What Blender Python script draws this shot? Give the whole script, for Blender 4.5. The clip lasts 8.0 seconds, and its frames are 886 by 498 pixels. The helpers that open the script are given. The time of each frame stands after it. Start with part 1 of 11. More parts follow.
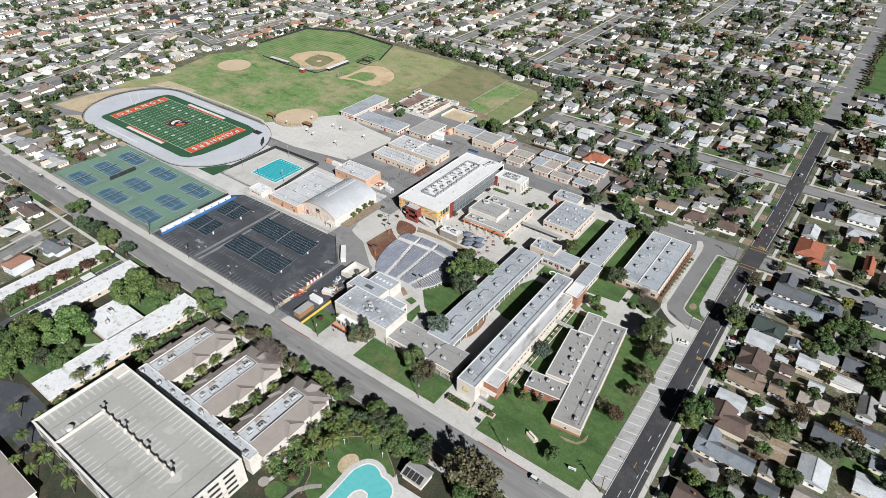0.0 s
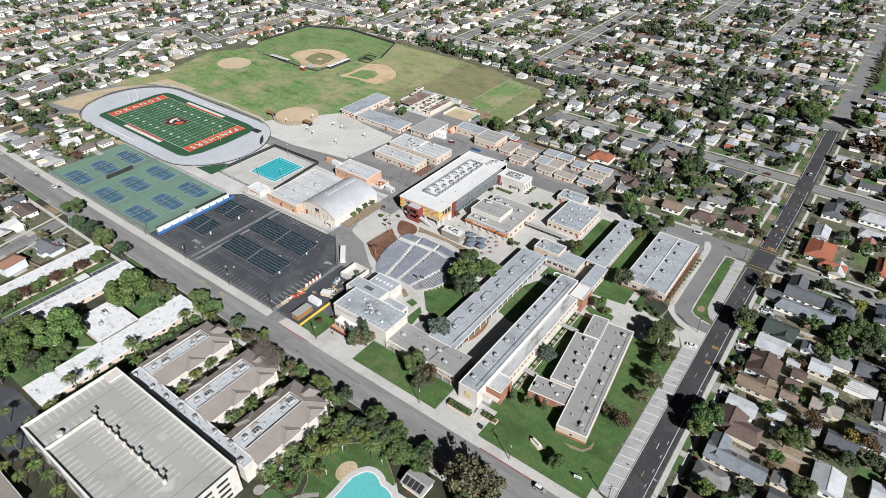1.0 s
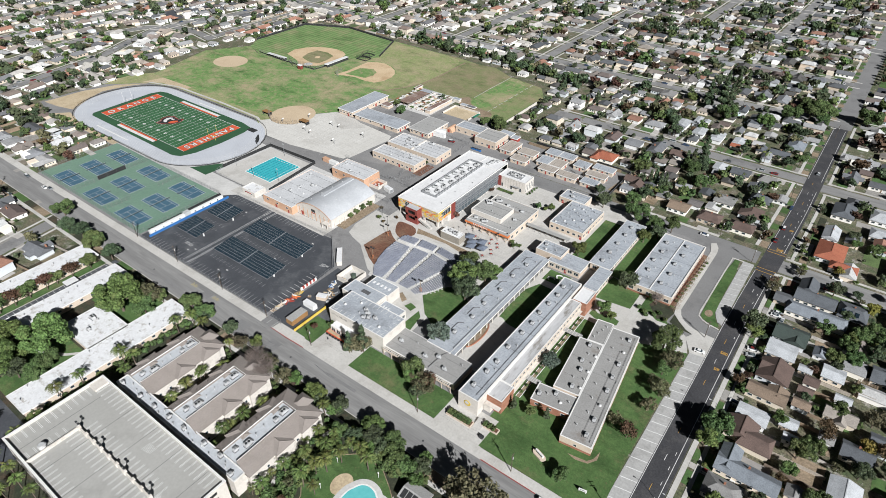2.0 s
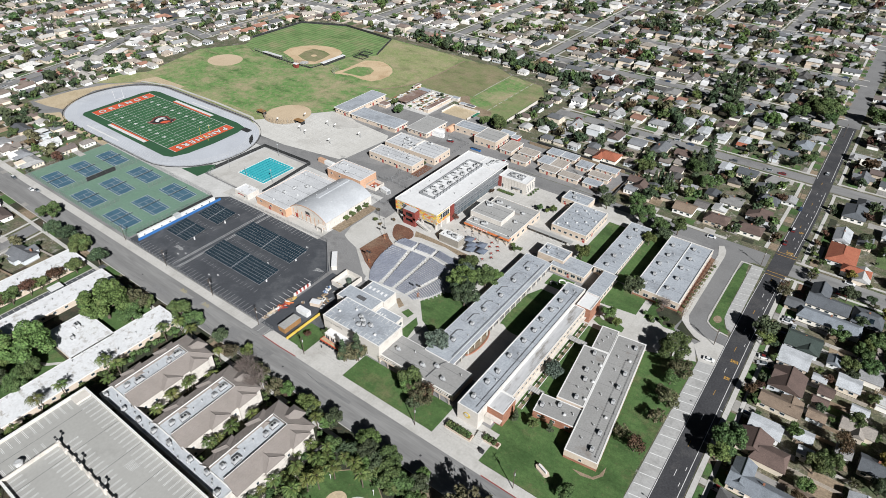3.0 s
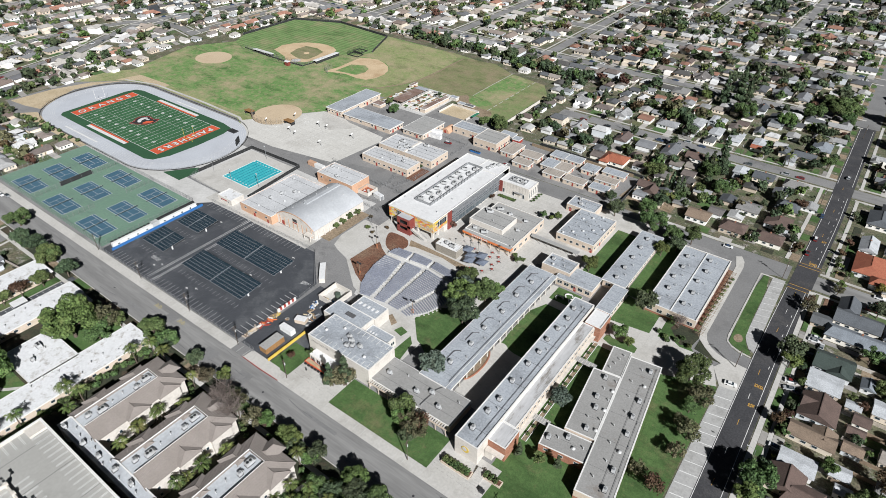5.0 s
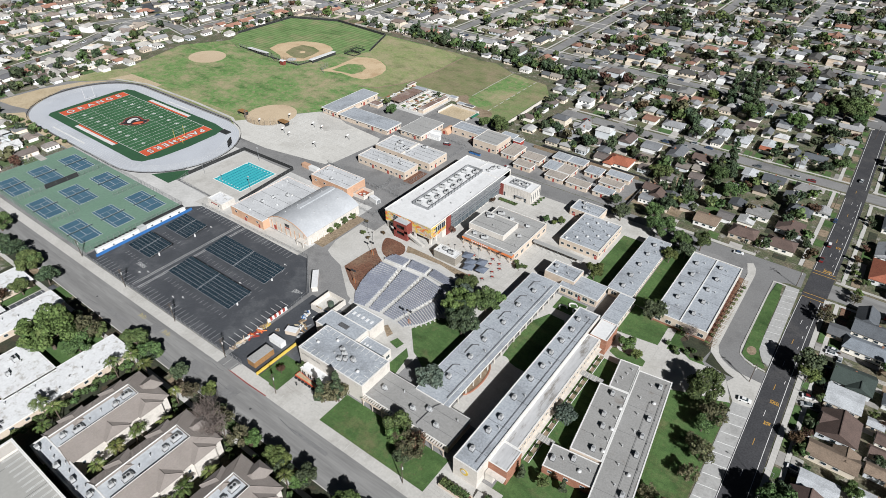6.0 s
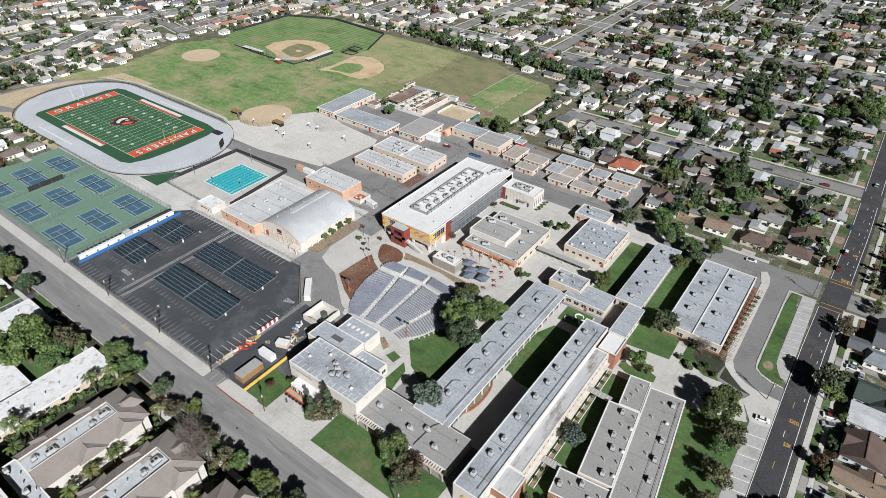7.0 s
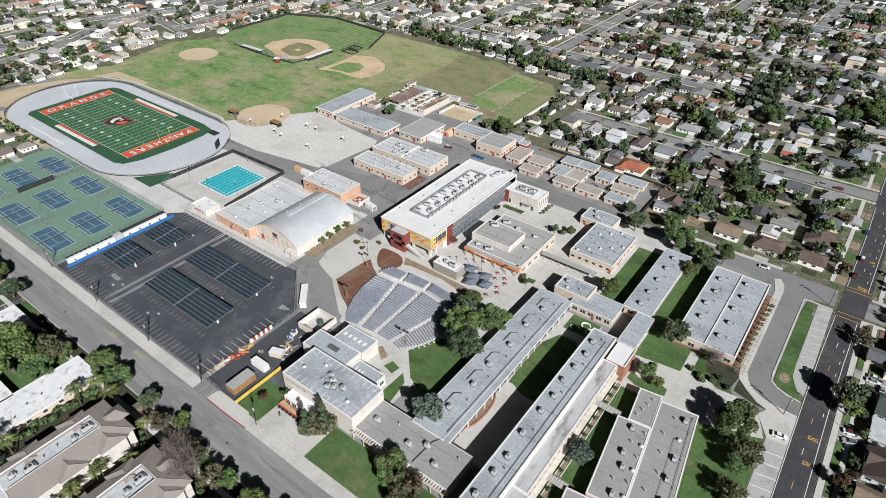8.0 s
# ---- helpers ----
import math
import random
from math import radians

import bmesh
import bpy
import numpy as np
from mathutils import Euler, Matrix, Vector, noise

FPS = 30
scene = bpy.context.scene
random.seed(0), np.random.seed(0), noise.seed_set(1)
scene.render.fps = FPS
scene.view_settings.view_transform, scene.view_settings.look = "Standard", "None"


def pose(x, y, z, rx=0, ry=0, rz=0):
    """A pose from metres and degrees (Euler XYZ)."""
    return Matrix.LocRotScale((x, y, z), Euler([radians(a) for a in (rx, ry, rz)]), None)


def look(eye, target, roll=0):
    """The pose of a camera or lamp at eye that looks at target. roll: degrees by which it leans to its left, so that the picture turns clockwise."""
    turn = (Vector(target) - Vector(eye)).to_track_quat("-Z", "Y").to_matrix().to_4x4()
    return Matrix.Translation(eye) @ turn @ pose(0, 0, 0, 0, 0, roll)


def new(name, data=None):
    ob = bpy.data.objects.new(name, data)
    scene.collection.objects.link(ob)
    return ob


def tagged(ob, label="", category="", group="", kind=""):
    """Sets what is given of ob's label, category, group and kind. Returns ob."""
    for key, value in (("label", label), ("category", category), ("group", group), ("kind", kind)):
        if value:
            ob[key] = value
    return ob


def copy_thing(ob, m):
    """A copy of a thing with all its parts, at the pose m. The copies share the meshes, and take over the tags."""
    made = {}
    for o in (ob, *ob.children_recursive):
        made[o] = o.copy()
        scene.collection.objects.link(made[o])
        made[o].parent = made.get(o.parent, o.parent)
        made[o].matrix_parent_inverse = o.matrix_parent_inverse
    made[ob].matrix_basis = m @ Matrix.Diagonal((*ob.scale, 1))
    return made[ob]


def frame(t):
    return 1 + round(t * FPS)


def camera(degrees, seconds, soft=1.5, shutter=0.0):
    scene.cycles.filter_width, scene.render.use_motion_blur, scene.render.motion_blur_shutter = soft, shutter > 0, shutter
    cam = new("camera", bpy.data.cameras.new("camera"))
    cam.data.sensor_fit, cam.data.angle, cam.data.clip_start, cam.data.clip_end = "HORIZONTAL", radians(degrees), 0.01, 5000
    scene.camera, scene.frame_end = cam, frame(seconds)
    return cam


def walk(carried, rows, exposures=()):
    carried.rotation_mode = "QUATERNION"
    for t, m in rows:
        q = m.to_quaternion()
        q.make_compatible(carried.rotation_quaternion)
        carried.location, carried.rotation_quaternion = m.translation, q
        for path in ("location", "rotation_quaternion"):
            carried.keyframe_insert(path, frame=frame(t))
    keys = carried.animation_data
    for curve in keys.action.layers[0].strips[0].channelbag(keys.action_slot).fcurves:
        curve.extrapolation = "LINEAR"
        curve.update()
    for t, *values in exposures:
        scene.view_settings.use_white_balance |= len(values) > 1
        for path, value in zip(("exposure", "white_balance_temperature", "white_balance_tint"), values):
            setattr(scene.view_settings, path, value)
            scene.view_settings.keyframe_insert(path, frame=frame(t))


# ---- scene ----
cam = camera(72.68, 8.0, soft=0.3)
# seconds, eye x, y, z, heading, tilt, roll (degrees); x runs along the west street, y towards the far suburb
PATH = [
    (0.0, 489.13, -208.16, 201.98, 36.294, -36.105, 0.437),
    (0.5, 487.63, -205.72, 200.02, 36.406, -36.125, 0.367),
    (1.0, 485.77, -203.01, 198.06, 36.575, -36.129, 0.325),
    (1.5, 483.67, -199.80, 195.98, 36.617, -36.144, 0.279),
    (3.0, 475.99, -187.75, 189.05, 36.612, -36.192, 0.125),
    (3.5, 472.99, -183.49, 186.81, 36.581, -36.217, 0.121),
    (4.0, 470.01, -179.07, 184.62, 36.545, -36.217, 0.164),
    (4.5, 467.01, -174.57, 182.38, 36.504, -36.223, 0.208),
    (6.0, 457.61, -159.84, 175.09, 36.497, -36.203, 0.228),
    (6.5, 453.87, -154.89, 172.45, 36.437, -36.178, 0.314),
    (7.0, 450.21, -150.05, 169.76, 36.399, -36.144, 0.418),
    (7.5, 446.98, -145.71, 167.29, 36.452, -36.083, 0.494),
    (8.0, 444.91, -142.69, 165.40, 36.573, -36.058, 0.502),
]


def aim(x, y, z, yaw, tilt, roll):
    a, b = radians(yaw), radians(tilt)
    ahead = Vector((-math.sin(a) * math.cos(b), math.cos(a) * math.cos(b), math.sin(b)))
    return look((x, y, z), Vector((x, y, z)) + 100 * ahead, roll)


walk(cam, [(t, aim(*row)) for t, *row in PATH], exposures=((0.0, 0.65, 6290, 10), (8.0, 0.57, 6290, 10)))

# ---- world and sun ----
SUN_AZ, SUN_EL = radians(-31.0), radians(34.0)
world = bpy.data.worlds.new("sky")
scene.world = world
world.use_nodes = True
wn = world.node_tree.nodes
sky = wn.new("ShaderNodeTexSky")
sky.sky_type, sky.sun_disc = "NISHITA", False
sky.sun_elevation, sky.sun_rotation = SUN_EL, math.pi / 2 - SUN_AZ
wn["Background"].inputs["Strength"].default_value = 0.006
world.node_tree.links.new(sky.outputs["Color"], wn["Background"].inputs["Color"])
sun_data = bpy.data.lights.new("sun", "SUN")
sun_data.energy, sun_data.angle, sun_data.color = 5.0, radians(0.55), (1.0, 0.99, 0.975)
sun = new("sun", sun_data)
sun.matrix_world = look((math.cos(SUN_AZ) * 300, math.sin(SUN_AZ) * 300, 300 * math.tan(SUN_EL)), (0, 0, 0))


# ---- materials ----
def hexmix(nt, a, b, fac):
    m = nt.nodes.new("ShaderNodeMix")
    m.data_type = "RGBA"
    m.inputs[6].default_value, m.inputs[7].default_value = (*a, 1), (*b, 1)
    nt.links.new(fac, m.inputs[0])
    return m.outputs[2]


def mixc(nt, a, b, fac, mode="MIX"):
    m = nt.nodes.new("ShaderNodeMix")
    m.data_type, m.blend_type = "RGBA", mode
    for sock, val in ((m.inputs[0], fac), (m.inputs[6], a), (m.inputs[7], b)):
        if isinstance(val, (int, float)):
            sock.default_value = val
        elif isinstance(val, tuple):
            sock.default_value = (*val, 1)
        else:
            nt.links.new(val, sock)
    return m.outputs[2]


def noise_fac(nt, vec, scale, lo, hi, detail=4.0, rough=0.6):
    n = nt.nodes.new("ShaderNodeTexNoise")
    n.inputs["Scale"].default_value, n.inputs["Detail"].default_value, n.inputs["Roughness"].default_value = scale, detail, rough
    nt.links.new(vec, n.inputs["Vector"])
    r = nt.nodes.new("ShaderNodeMapRange")
    r.inputs[1].default_value, r.inputs[2].default_value = lo, hi
    nt.links.new(n.outputs["Fac"], r.inputs[0])
    return r.outputs[0]


def start_mat(name, rough, metal=0.0):
    m = bpy.data.materials.new(name)
    m.use_nodes = True
    b = m.node_tree.nodes["Principled BSDF"]
    b.inputs["Roughness"].default_value, b.inputs["Metallic"].default_value = rough, metal
    return m, m.node_tree, b


def place(nt):
    return nt.nodes.new("ShaderNodeNewGeometry").outputs["Position"]


def add_bump(nt, bsdf, fac, strength, distance):
    b = nt.nodes.new("ShaderNodeBump")
    b.inputs["Strength"].default_value, b.inputs["Distance"].default_value = strength, distance
    nt.links.new(fac, b.inputs["Height"])
    nt.links.new(b.outputs[0], bsdf.inputs["Normal"])


def surf(name, c1, c2, scale=0.15, grain=2.5, amount=0.35, rough=0.85, metal=0.0, c3=None, scale3=0.03, lo3=0.5, hi3=0.65, bump=0.0, stretch=None, vary=0.0):
    """A worn plain surface: two colours in broad patches, a third in stains, fine grain over both."""
    m, nt, b = start_mat(name, rough, metal)
    vec = place(nt)
    if stretch:
        mp = nt.nodes.new("ShaderNodeMapping")
        mp.inputs["Scale"].default_value = stretch
        nt.links.new(vec, mp.inputs["Vector"])
        vec = mp.outputs[0]
    col = hexmix(nt, c1, c2, noise_fac(nt, vec, scale, 0.35, 0.65))
    if c3:
        col = mixc(nt, col, c3, noise_fac(nt, vec, scale3, lo3, hi3, 6.0, 0.7))
    g = noise_fac(nt, vec, grain, 0.25, 0.75, 3.0)
    lowc, highc = 1 - min(0.75, amount * 1.6), 1 + amount * 0.8
    col = mixc(nt, col, hexmix(nt, (lowc,) * 3, (highc,) * 3, g), 1.0, "MULTIPLY")
    if vary:
        info = nt.nodes.new("ShaderNodeObjectInfo")
        h = nt.nodes.new("ShaderNodeHueSaturation")
        r = nt.nodes.new("ShaderNodeMapRange")
        r.inputs[3].default_value, r.inputs[4].default_value = 1 - vary, 1 + vary
        nt.links.new(info.outputs["Random"], r.inputs[0])
        nt.links.new(r.outputs[0], h.inputs["Value"])
        nt.links.new(col, h.inputs["Color"])
        col = h.outputs[0]
    nt.links.new(col, b.inputs["Base Color"])
    if bump:
        add_bump(nt, b, g, bump, 0.05)
    return m


def own_number(nt, times=1.0):
    """A number of its own for each object, and for each tree or house in a joined mesh (its "tone")."""
    info, at = nt.nodes.new("ShaderNodeObjectInfo"), nt.nodes.new("ShaderNodeAttribute")
    at.attribute_name = "tone"
    add, mul, fr = (nt.nodes.new("ShaderNodeMath") for _ in range(3))
    add.operation, mul.operation, fr.operation = "ADD", "MULTIPLY", "FRACT"
    mul.inputs[1].default_value = times
    nt.links.new(info.outputs["Random"], add.inputs[0])
    nt.links.new(at.outputs["Fac"], add.inputs[1])
    nt.links.new(add.outputs[0], mul.inputs[0])
    nt.links.new(mul.outputs[0], fr.inputs[0])
    return fr.outputs[0]


def choice(name, colours, rough=0.85, grain=1.6, amount=0.3, wear=0.25):
    """Each object takes one of the colours by its own random number; grain and faded patches over it."""
    m, nt, b = start_mat(name, rough)
    ramp = nt.nodes.new("ShaderNodeValToRGB")
    ramp.color_ramp.interpolation = "CONSTANT"
    els = ramp.color_ramp.elements
    while len(els) < len(colours):
        els.new(0.5)
    for i, c in enumerate(colours):
        els[i].position, els[i].color = i / len(colours), (*c, 1)
    nt.links.new(own_number(nt), ramp.inputs[0])
    vec = place(nt)
    g = noise_fac(nt, vec, grain, 0.25, 0.75, 3.0)
    col = mixc(nt, ramp.outputs[0], hexmix(nt, (1 - amount,) * 3, (1 + amount * 0.4,) * 3, g), 1.0, "MULTIPLY")
    w = noise_fac(nt, vec, 0.25, 0.45, 0.75)
    col = mixc(nt, col, hexmix(nt, (1, 1, 1), (1 - wear,) * 3, w), 1.0, "MULTIPLY")
    nt.links.new(col, b.inputs["Base Color"])
    return m


def leafy(name, dark, light, dry, var=0.25):
    """Leaves: tone by leaf, by clump and by tree."""
    m, nt, b = start_mat(name, 0.75)
    geo = nt.nodes.new("ShaderNodeNewGeometry")
    col = hexmix(nt, dark, light, geo.outputs["Random Per Island"])
    col = mixc(nt, col, dry, noise_fac(nt, geo.outputs["Position"], 0.25, 0.52, 0.8))
    h = nt.nodes.new("ShaderNodeHueSaturation")
    for sock, lo, hi, times in (("Value", 1 - var, 1 + var, 1.0), ("Hue", 0.47, 0.53, 7.31)):
        r = nt.nodes.new("ShaderNodeMapRange")
        r.inputs[3].default_value, r.inputs[4].default_value = lo, hi
        nt.links.new(own_number(nt, times), r.inputs[0])
        nt.links.new(r.outputs[0], h.inputs[sock])
    nt.links.new(col, h.inputs["Color"])
    nt.links.new(h.outputs[0], b.inputs["Base Color"])
    b.inputs["Specular IOR Level"].default_value = 0.25
    return m


def grassy(name, c1, c2, dry, scale=0.05, lo=0.5, hi=0.7, stripes=0.0, pitch=4.6, turn=0.0):
    """Mown grass with dry patches; stripes: how strongly the mower's lanes show."""
    m, nt, b = start_mat(name, 0.95)
    vec = place(nt)
    col = hexmix(nt, c1, c2, noise_fac(nt, vec, 0.16, 0.3, 0.7, 6.0))
    deep = nt.nodes.new("ShaderNodeMapping")
    deep.inputs["Scale"].default_value, deep.inputs["Rotation"].default_value = (0.35, 1.0, 1.0), (0, 0, 0.3)
    nt.links.new(vec, deep.inputs["Vector"])
    col = mixc(nt, col, tuple(c * 0.62 for c in c1), noise_fac(nt, deep.outputs[0], 0.11, 0.5, 0.72, 6.0))
    col = mixc(nt, col, dry, noise_fac(nt, vec, scale, lo, hi, 9.0, 0.74))
    col = mixc(nt, col, tuple(c * 0.86 for c in dry), noise_fac(nt, vec, scale * 9, lo + 0.04, hi + 0.06, 5.0, 0.7))
    for size, low, high in ((3.0, 0.62, 1.18), (0.7, 0.72, 1.2)):
        g = noise_fac(nt, vec, size, 0.25, 0.75, 6.0, 0.7)
        col = mixc(nt, col, hexmix(nt, (low,) * 3, (high,) * 3, g), 1.0, "MULTIPLY")
    if stripes:
        mp = nt.nodes.new("ShaderNodeMapping")
        mp.inputs["Rotation"].default_value = (0, 0, turn)
        w = nt.nodes.new("ShaderNodeTexWave")
        w.inputs["Scale"].default_value = 0.314 / pitch
        w.inputs["Distortion"].default_value = 0.4
        nt.links.new(vec, mp.inputs["Vector"])
        nt.links.new(mp.outputs[0], w.inputs["Vector"])
        col = mixc(nt, col, hexmix(nt, (1 - stripes,) * 3, (1 + stripes * 0.6,) * 3, w.outputs["Fac"]), 1.0, "MULTIPLY")
    nt.links.new(col, b.inputs["Base Color"])
    b.inputs["Specular IOR Level"].default_value = 0.2
    return m


M = {}
M["suburb_ground"] = surf("suburb_ground", (0.066, 0.092, 0.037), (0.155, 0.131, 0.09), 0.13, 1.1, 0.5, 0.95, c3=(0.28, 0.262, 0.228), scale3=0.16, lo3=0.55, hi3=0.64)
M["asphalt"] = surf("worn_asphalt", (0.173, 0.17, 0.166), (0.241, 0.238, 0.23), 0.22, 1.4, 0.1, 0.9, c3=(0.144, 0.142, 0.139), scale3=0.3, lo3=0.52, hi3=0.72, bump=0.15, stretch=(0.09, 1.0, 1.0))
M["asphalt_grey"] = surf("grey_asphalt", (0.191, 0.188, 0.186), (0.232, 0.228, 0.223), 0.05, 1.4, 0.16, 0.9, c3=(0.145, 0.143, 0.141), scale3=0.06)
M["asphalt_mid"] = surf("smooth_asphalt", (0.173, 0.172, 0.17), (0.192, 0.19, 0.187), 0.05, 1.4, 0.12, 0.9, c3=(0.15, 0.148, 0.146), scale3=0.06)
M["asphalt_dark"] = surf("dark_asphalt", (0.044, 0.048, 0.056), (0.056, 0.06, 0.068), 0.09, 1.6, 0.14, 0.85, c3=(0.1, 0.105, 0.112), scale3=0.07, lo3=0.5, hi3=0.68)
M["road_dark"] = surf("new_asphalt", (0.038, 0.038, 0.042), (0.052, 0.052, 0.056), 0.08, 1.5, 0.3, 0.8, c3=(0.07, 0.068, 0.068), scale3=0.1)
M["concrete"] = surf("concrete", (0.432, 0.418, 0.389), (0.475, 0.461, 0.432), 0.08, 1.1, 0.09, 0.9, c3=(0.367, 0.353, 0.324), scale3=0.07, bump=0.1)
M["court"] = surf("court_paving", (0.438, 0.432, 0.414), (0.52, 0.512, 0.494), 0.06, 0.7, 0.09, 0.9, c3=(0.383, 0.376, 0.359), scale3=0.05, lo3=0.52, hi3=0.75)
M["track"] = surf("track_surface", (0.414, 0.432, 0.464), (0.439, 0.459, 0.493), 0.05, 1.2, 0.07, 0.9, c3=(0.382, 0.396, 0.425))
M["turf"] = surf("artificial_turf", (0.024, 0.094, 0.034), (0.03, 0.114, 0.043), 0.06, 1.5, 0.2, 0.95)
M["turf_rim"] = surf("turf_margin", (0.017, 0.07, 0.029), (0.021, 0.083, 0.033), 0.06, 1.5, 0.2, 0.95)
M["orange"] = surf("orange_turf", (0.491, 0.076, 0.028), (0.613, 0.104, 0.041), 0.1, 1.5, 0.15, 0.9)
M["line"] = surf("line_paint", (0.57, 0.57, 0.554), (0.672, 0.672, 0.656), 0.3, 2.0, 0.2, 0.8)
M["faded_line"] = surf("faded_line_paint", (0.57, 0.57, 0.554), (0.656, 0.656, 0.64), 0.3, 2.0, 0.25, 0.85)
M["yellow_line"] = surf("road_yellow_paint", (0.45, 0.25, 0.04), (0.5, 0.29, 0.055), 0.3, 2.0, 0.25, 0.8)
M["worn_yellow"] = surf("worn_yellow_paint", (0.4, 0.34, 0.13), (0.32, 0.28, 0.15), 0.8, 3.0, 0.35, 0.85)
M["worn_line"] = surf("worn_line_paint", (0.26, 0.265, 0.27), (0.42, 0.425, 0.43), 0.6, 3.0, 0.4, 0.85)
M["red_kerb"] = surf("red_kerb_paint", (0.302, 0.05, 0.043), (0.259, 0.058, 0.05), 0.3, 2.0, 0.3, 0.8)
M["tennis_green"] = surf("tennis_green", (0.126, 0.214, 0.156), (0.147, 0.24, 0.176), 0.06, 0.9, 0.12, 0.85, c3=(0.113, 0.184, 0.143))
M["tennis_blue"] = surf("tennis_blue", (0.036, 0.097, 0.144), (0.045, 0.109, 0.16), 0.08, 0.9, 0.1, 0.85)
M["tennis_net"] = surf("tennis_net", (0.022, 0.043, 0.05), (0.029, 0.054, 0.061), 0.3, 2.0, 0.2, 0.8)
M["shade_cloth"] = surf("shade_cloth", (0.122, 0.144, 0.187), (0.158, 0.18, 0.223), 0.3, 2.0, 0.15, 0.8)
M["sand"] = surf("sand", (0.436, 0.349, 0.227), (0.488, 0.4, 0.271), 0.06, 1.0, 0.2, 0.95, c3=(0.375, 0.296, 0.183), scale3=0.07)
M["infield"] = surf("infield_clay", (0.48, 0.36, 0.22), (0.54, 0.415, 0.265), 0.06, 1.0, 0.12, 0.95, c3=(0.4, 0.28, 0.16), scale3=0.05)
M["infield_dark"] = surf("softball_clay", (0.47, 0.37, 0.25), (0.52, 0.415, 0.285), 0.06, 1.0, 0.1, 0.95, c3=(0.42, 0.32, 0.21))
M["yard_paving"] = surf("court_yard_paving", (0.485, 0.472, 0.438), (0.54, 0.527, 0.492), 0.06, 0.7, 0.09, 0.9, c3=(0.42, 0.405, 0.372), scale3=0.05, lo3=0.52, hi3=0.75)
M["soil"] = surf("red_soil", (0.137, 0.061, 0.036), (0.169, 0.079, 0.047), 0.15, 1.2, 0.35, 0.95, c3=(0.216, 0.144, 0.094), bump=0.4)
M["dirt"] = surf("bare_dirt", (0.238, 0.18, 0.122), (0.288, 0.223, 0.151), 0.1, 1.0, 0.3, 0.95, c3=(0.173, 0.13, 0.079), scale3=0.1)
M["lawn"] = grassy("lawn", (0.057, 0.111, 0.035), (0.093, 0.157, 0.053), (0.172, 0.157, 0.082), 0.06, 0.54, 0.76)
M["field"] = grassy("playing_field", (0.1, 0.215, 0.062), (0.205, 0.305, 0.112), (0.36, 0.315, 0.19), 0.03, 0.47, 0.62)
M["scrub"] = grassy("scrub_field", (0.15, 0.195, 0.077), (0.225, 0.225, 0.114), (0.3, 0.245, 0.158), 0.045, 0.44, 0.68)
M["rough_field"] = grassy("rough_field", (0.145, 0.222, 0.078), (0.22, 0.262, 0.115), (0.3, 0.255, 0.155), 0.045, 0.46, 0.68)
M["bay_paving"] = surf("parking_concrete", (0.34, 0.337, 0.328), (0.387, 0.383, 0.369), 0.08, 1.0, 0.12, 0.9, c3=(0.285, 0.282, 0.271), scale3=0.08)
M["roof_tan"] = surf("tan_roofing", (0.338, 0.298, 0.258), (0.379, 0.338, 0.294), 0.12, 1.2, 0.15, 0.85, c3=(0.29, 0.258, 0.226), scale3=0.1)
M["field_dry"] = grassy("dry_field", (0.2, 0.265, 0.1), (0.31, 0.318, 0.155), (0.4, 0.335, 0.215), 0.035, 0.46, 0.66)
M["outfield"] = grassy("outfield", (0.138, 0.238, 0.082), (0.195, 0.285, 0.113), (0.31, 0.28, 0.16), 0.035, 0.5, 0.7, stripes=0.2, pitch=5.2)
M["pool_water"], _nt, _b = start_mat("pool_water", 0.06)
_c = hexmix(_nt, (0.04, 0.36, 0.403), (0.072, 0.432, 0.468), noise_fac(_nt, place(_nt), 0.5, 0.3, 0.7))
_nt.links.new(_c, _b.inputs["Base Color"])
add_bump(_nt, _b, noise_fac(_nt, place(_nt), 1.2, 0.3, 0.7), 0.2, 0.05)
M["garden_water"], _nt, _b = start_mat("garden_water", 0.06)
_c = hexmix(_nt, (0.1, 0.4, 0.405), (0.135, 0.45, 0.45), noise_fac(_nt, place(_nt), 0.5, 0.3, 0.7))
_nt.links.new(_c, _b.inputs["Base Color"])
add_bump(_nt, _b, noise_fac(_nt, place(_nt), 1.2, 0.3, 0.7), 0.2, 0.05)
M["drive_pave"] = surf("aged_concrete", (0.24, 0.225, 0.2), (0.3, 0.285, 0.255), 0.2, 1.6, 0.15, 0.9)
M["lane_dark"] = surf("lane_tile", (0.009, 0.086, 0.173), (0.014, 0.108, 0.202), 0.5, 2.0, 0.2, 0.3)
M["pale_wall"] = surf("cream_stucco", (0.49, 0.407, 0.324), (0.554, 0.462, 0.373), 0.1, 1.5, 0.08, 0.9, c3=(0.432, 0.353, 0.277), scale3=0.2)
M["white_wall"] = surf("white_stucco", (0.539, 0.504, 0.454), (0.57, 0.531, 0.481), 0.1, 1.5, 0.08, 0.9, c3=(0.446, 0.414, 0.367), scale3=0.2)
M["peach_wall"] = surf("peach_stucco", (0.475, 0.288, 0.187), (0.539, 0.339, 0.223), 0.1, 1.5, 0.1, 0.9, c3=(0.418, 0.252, 0.158), scale3=0.2)
M["brick"] = surf("red_brick", (0.288, 0.122, 0.072), (0.338, 0.155, 0.094), 0.6, 5.0, 0.35, 0.9, c3=(0.36, 0.194, 0.13), scale3=0.3, stretch=(1, 1, 3))
M["block"] = surf("split_block", (0.259, 0.234, 0.198), (0.302, 0.274, 0.23), 0.5, 3.0, 0.3, 0.9, stretch=(1, 1, 2.5))
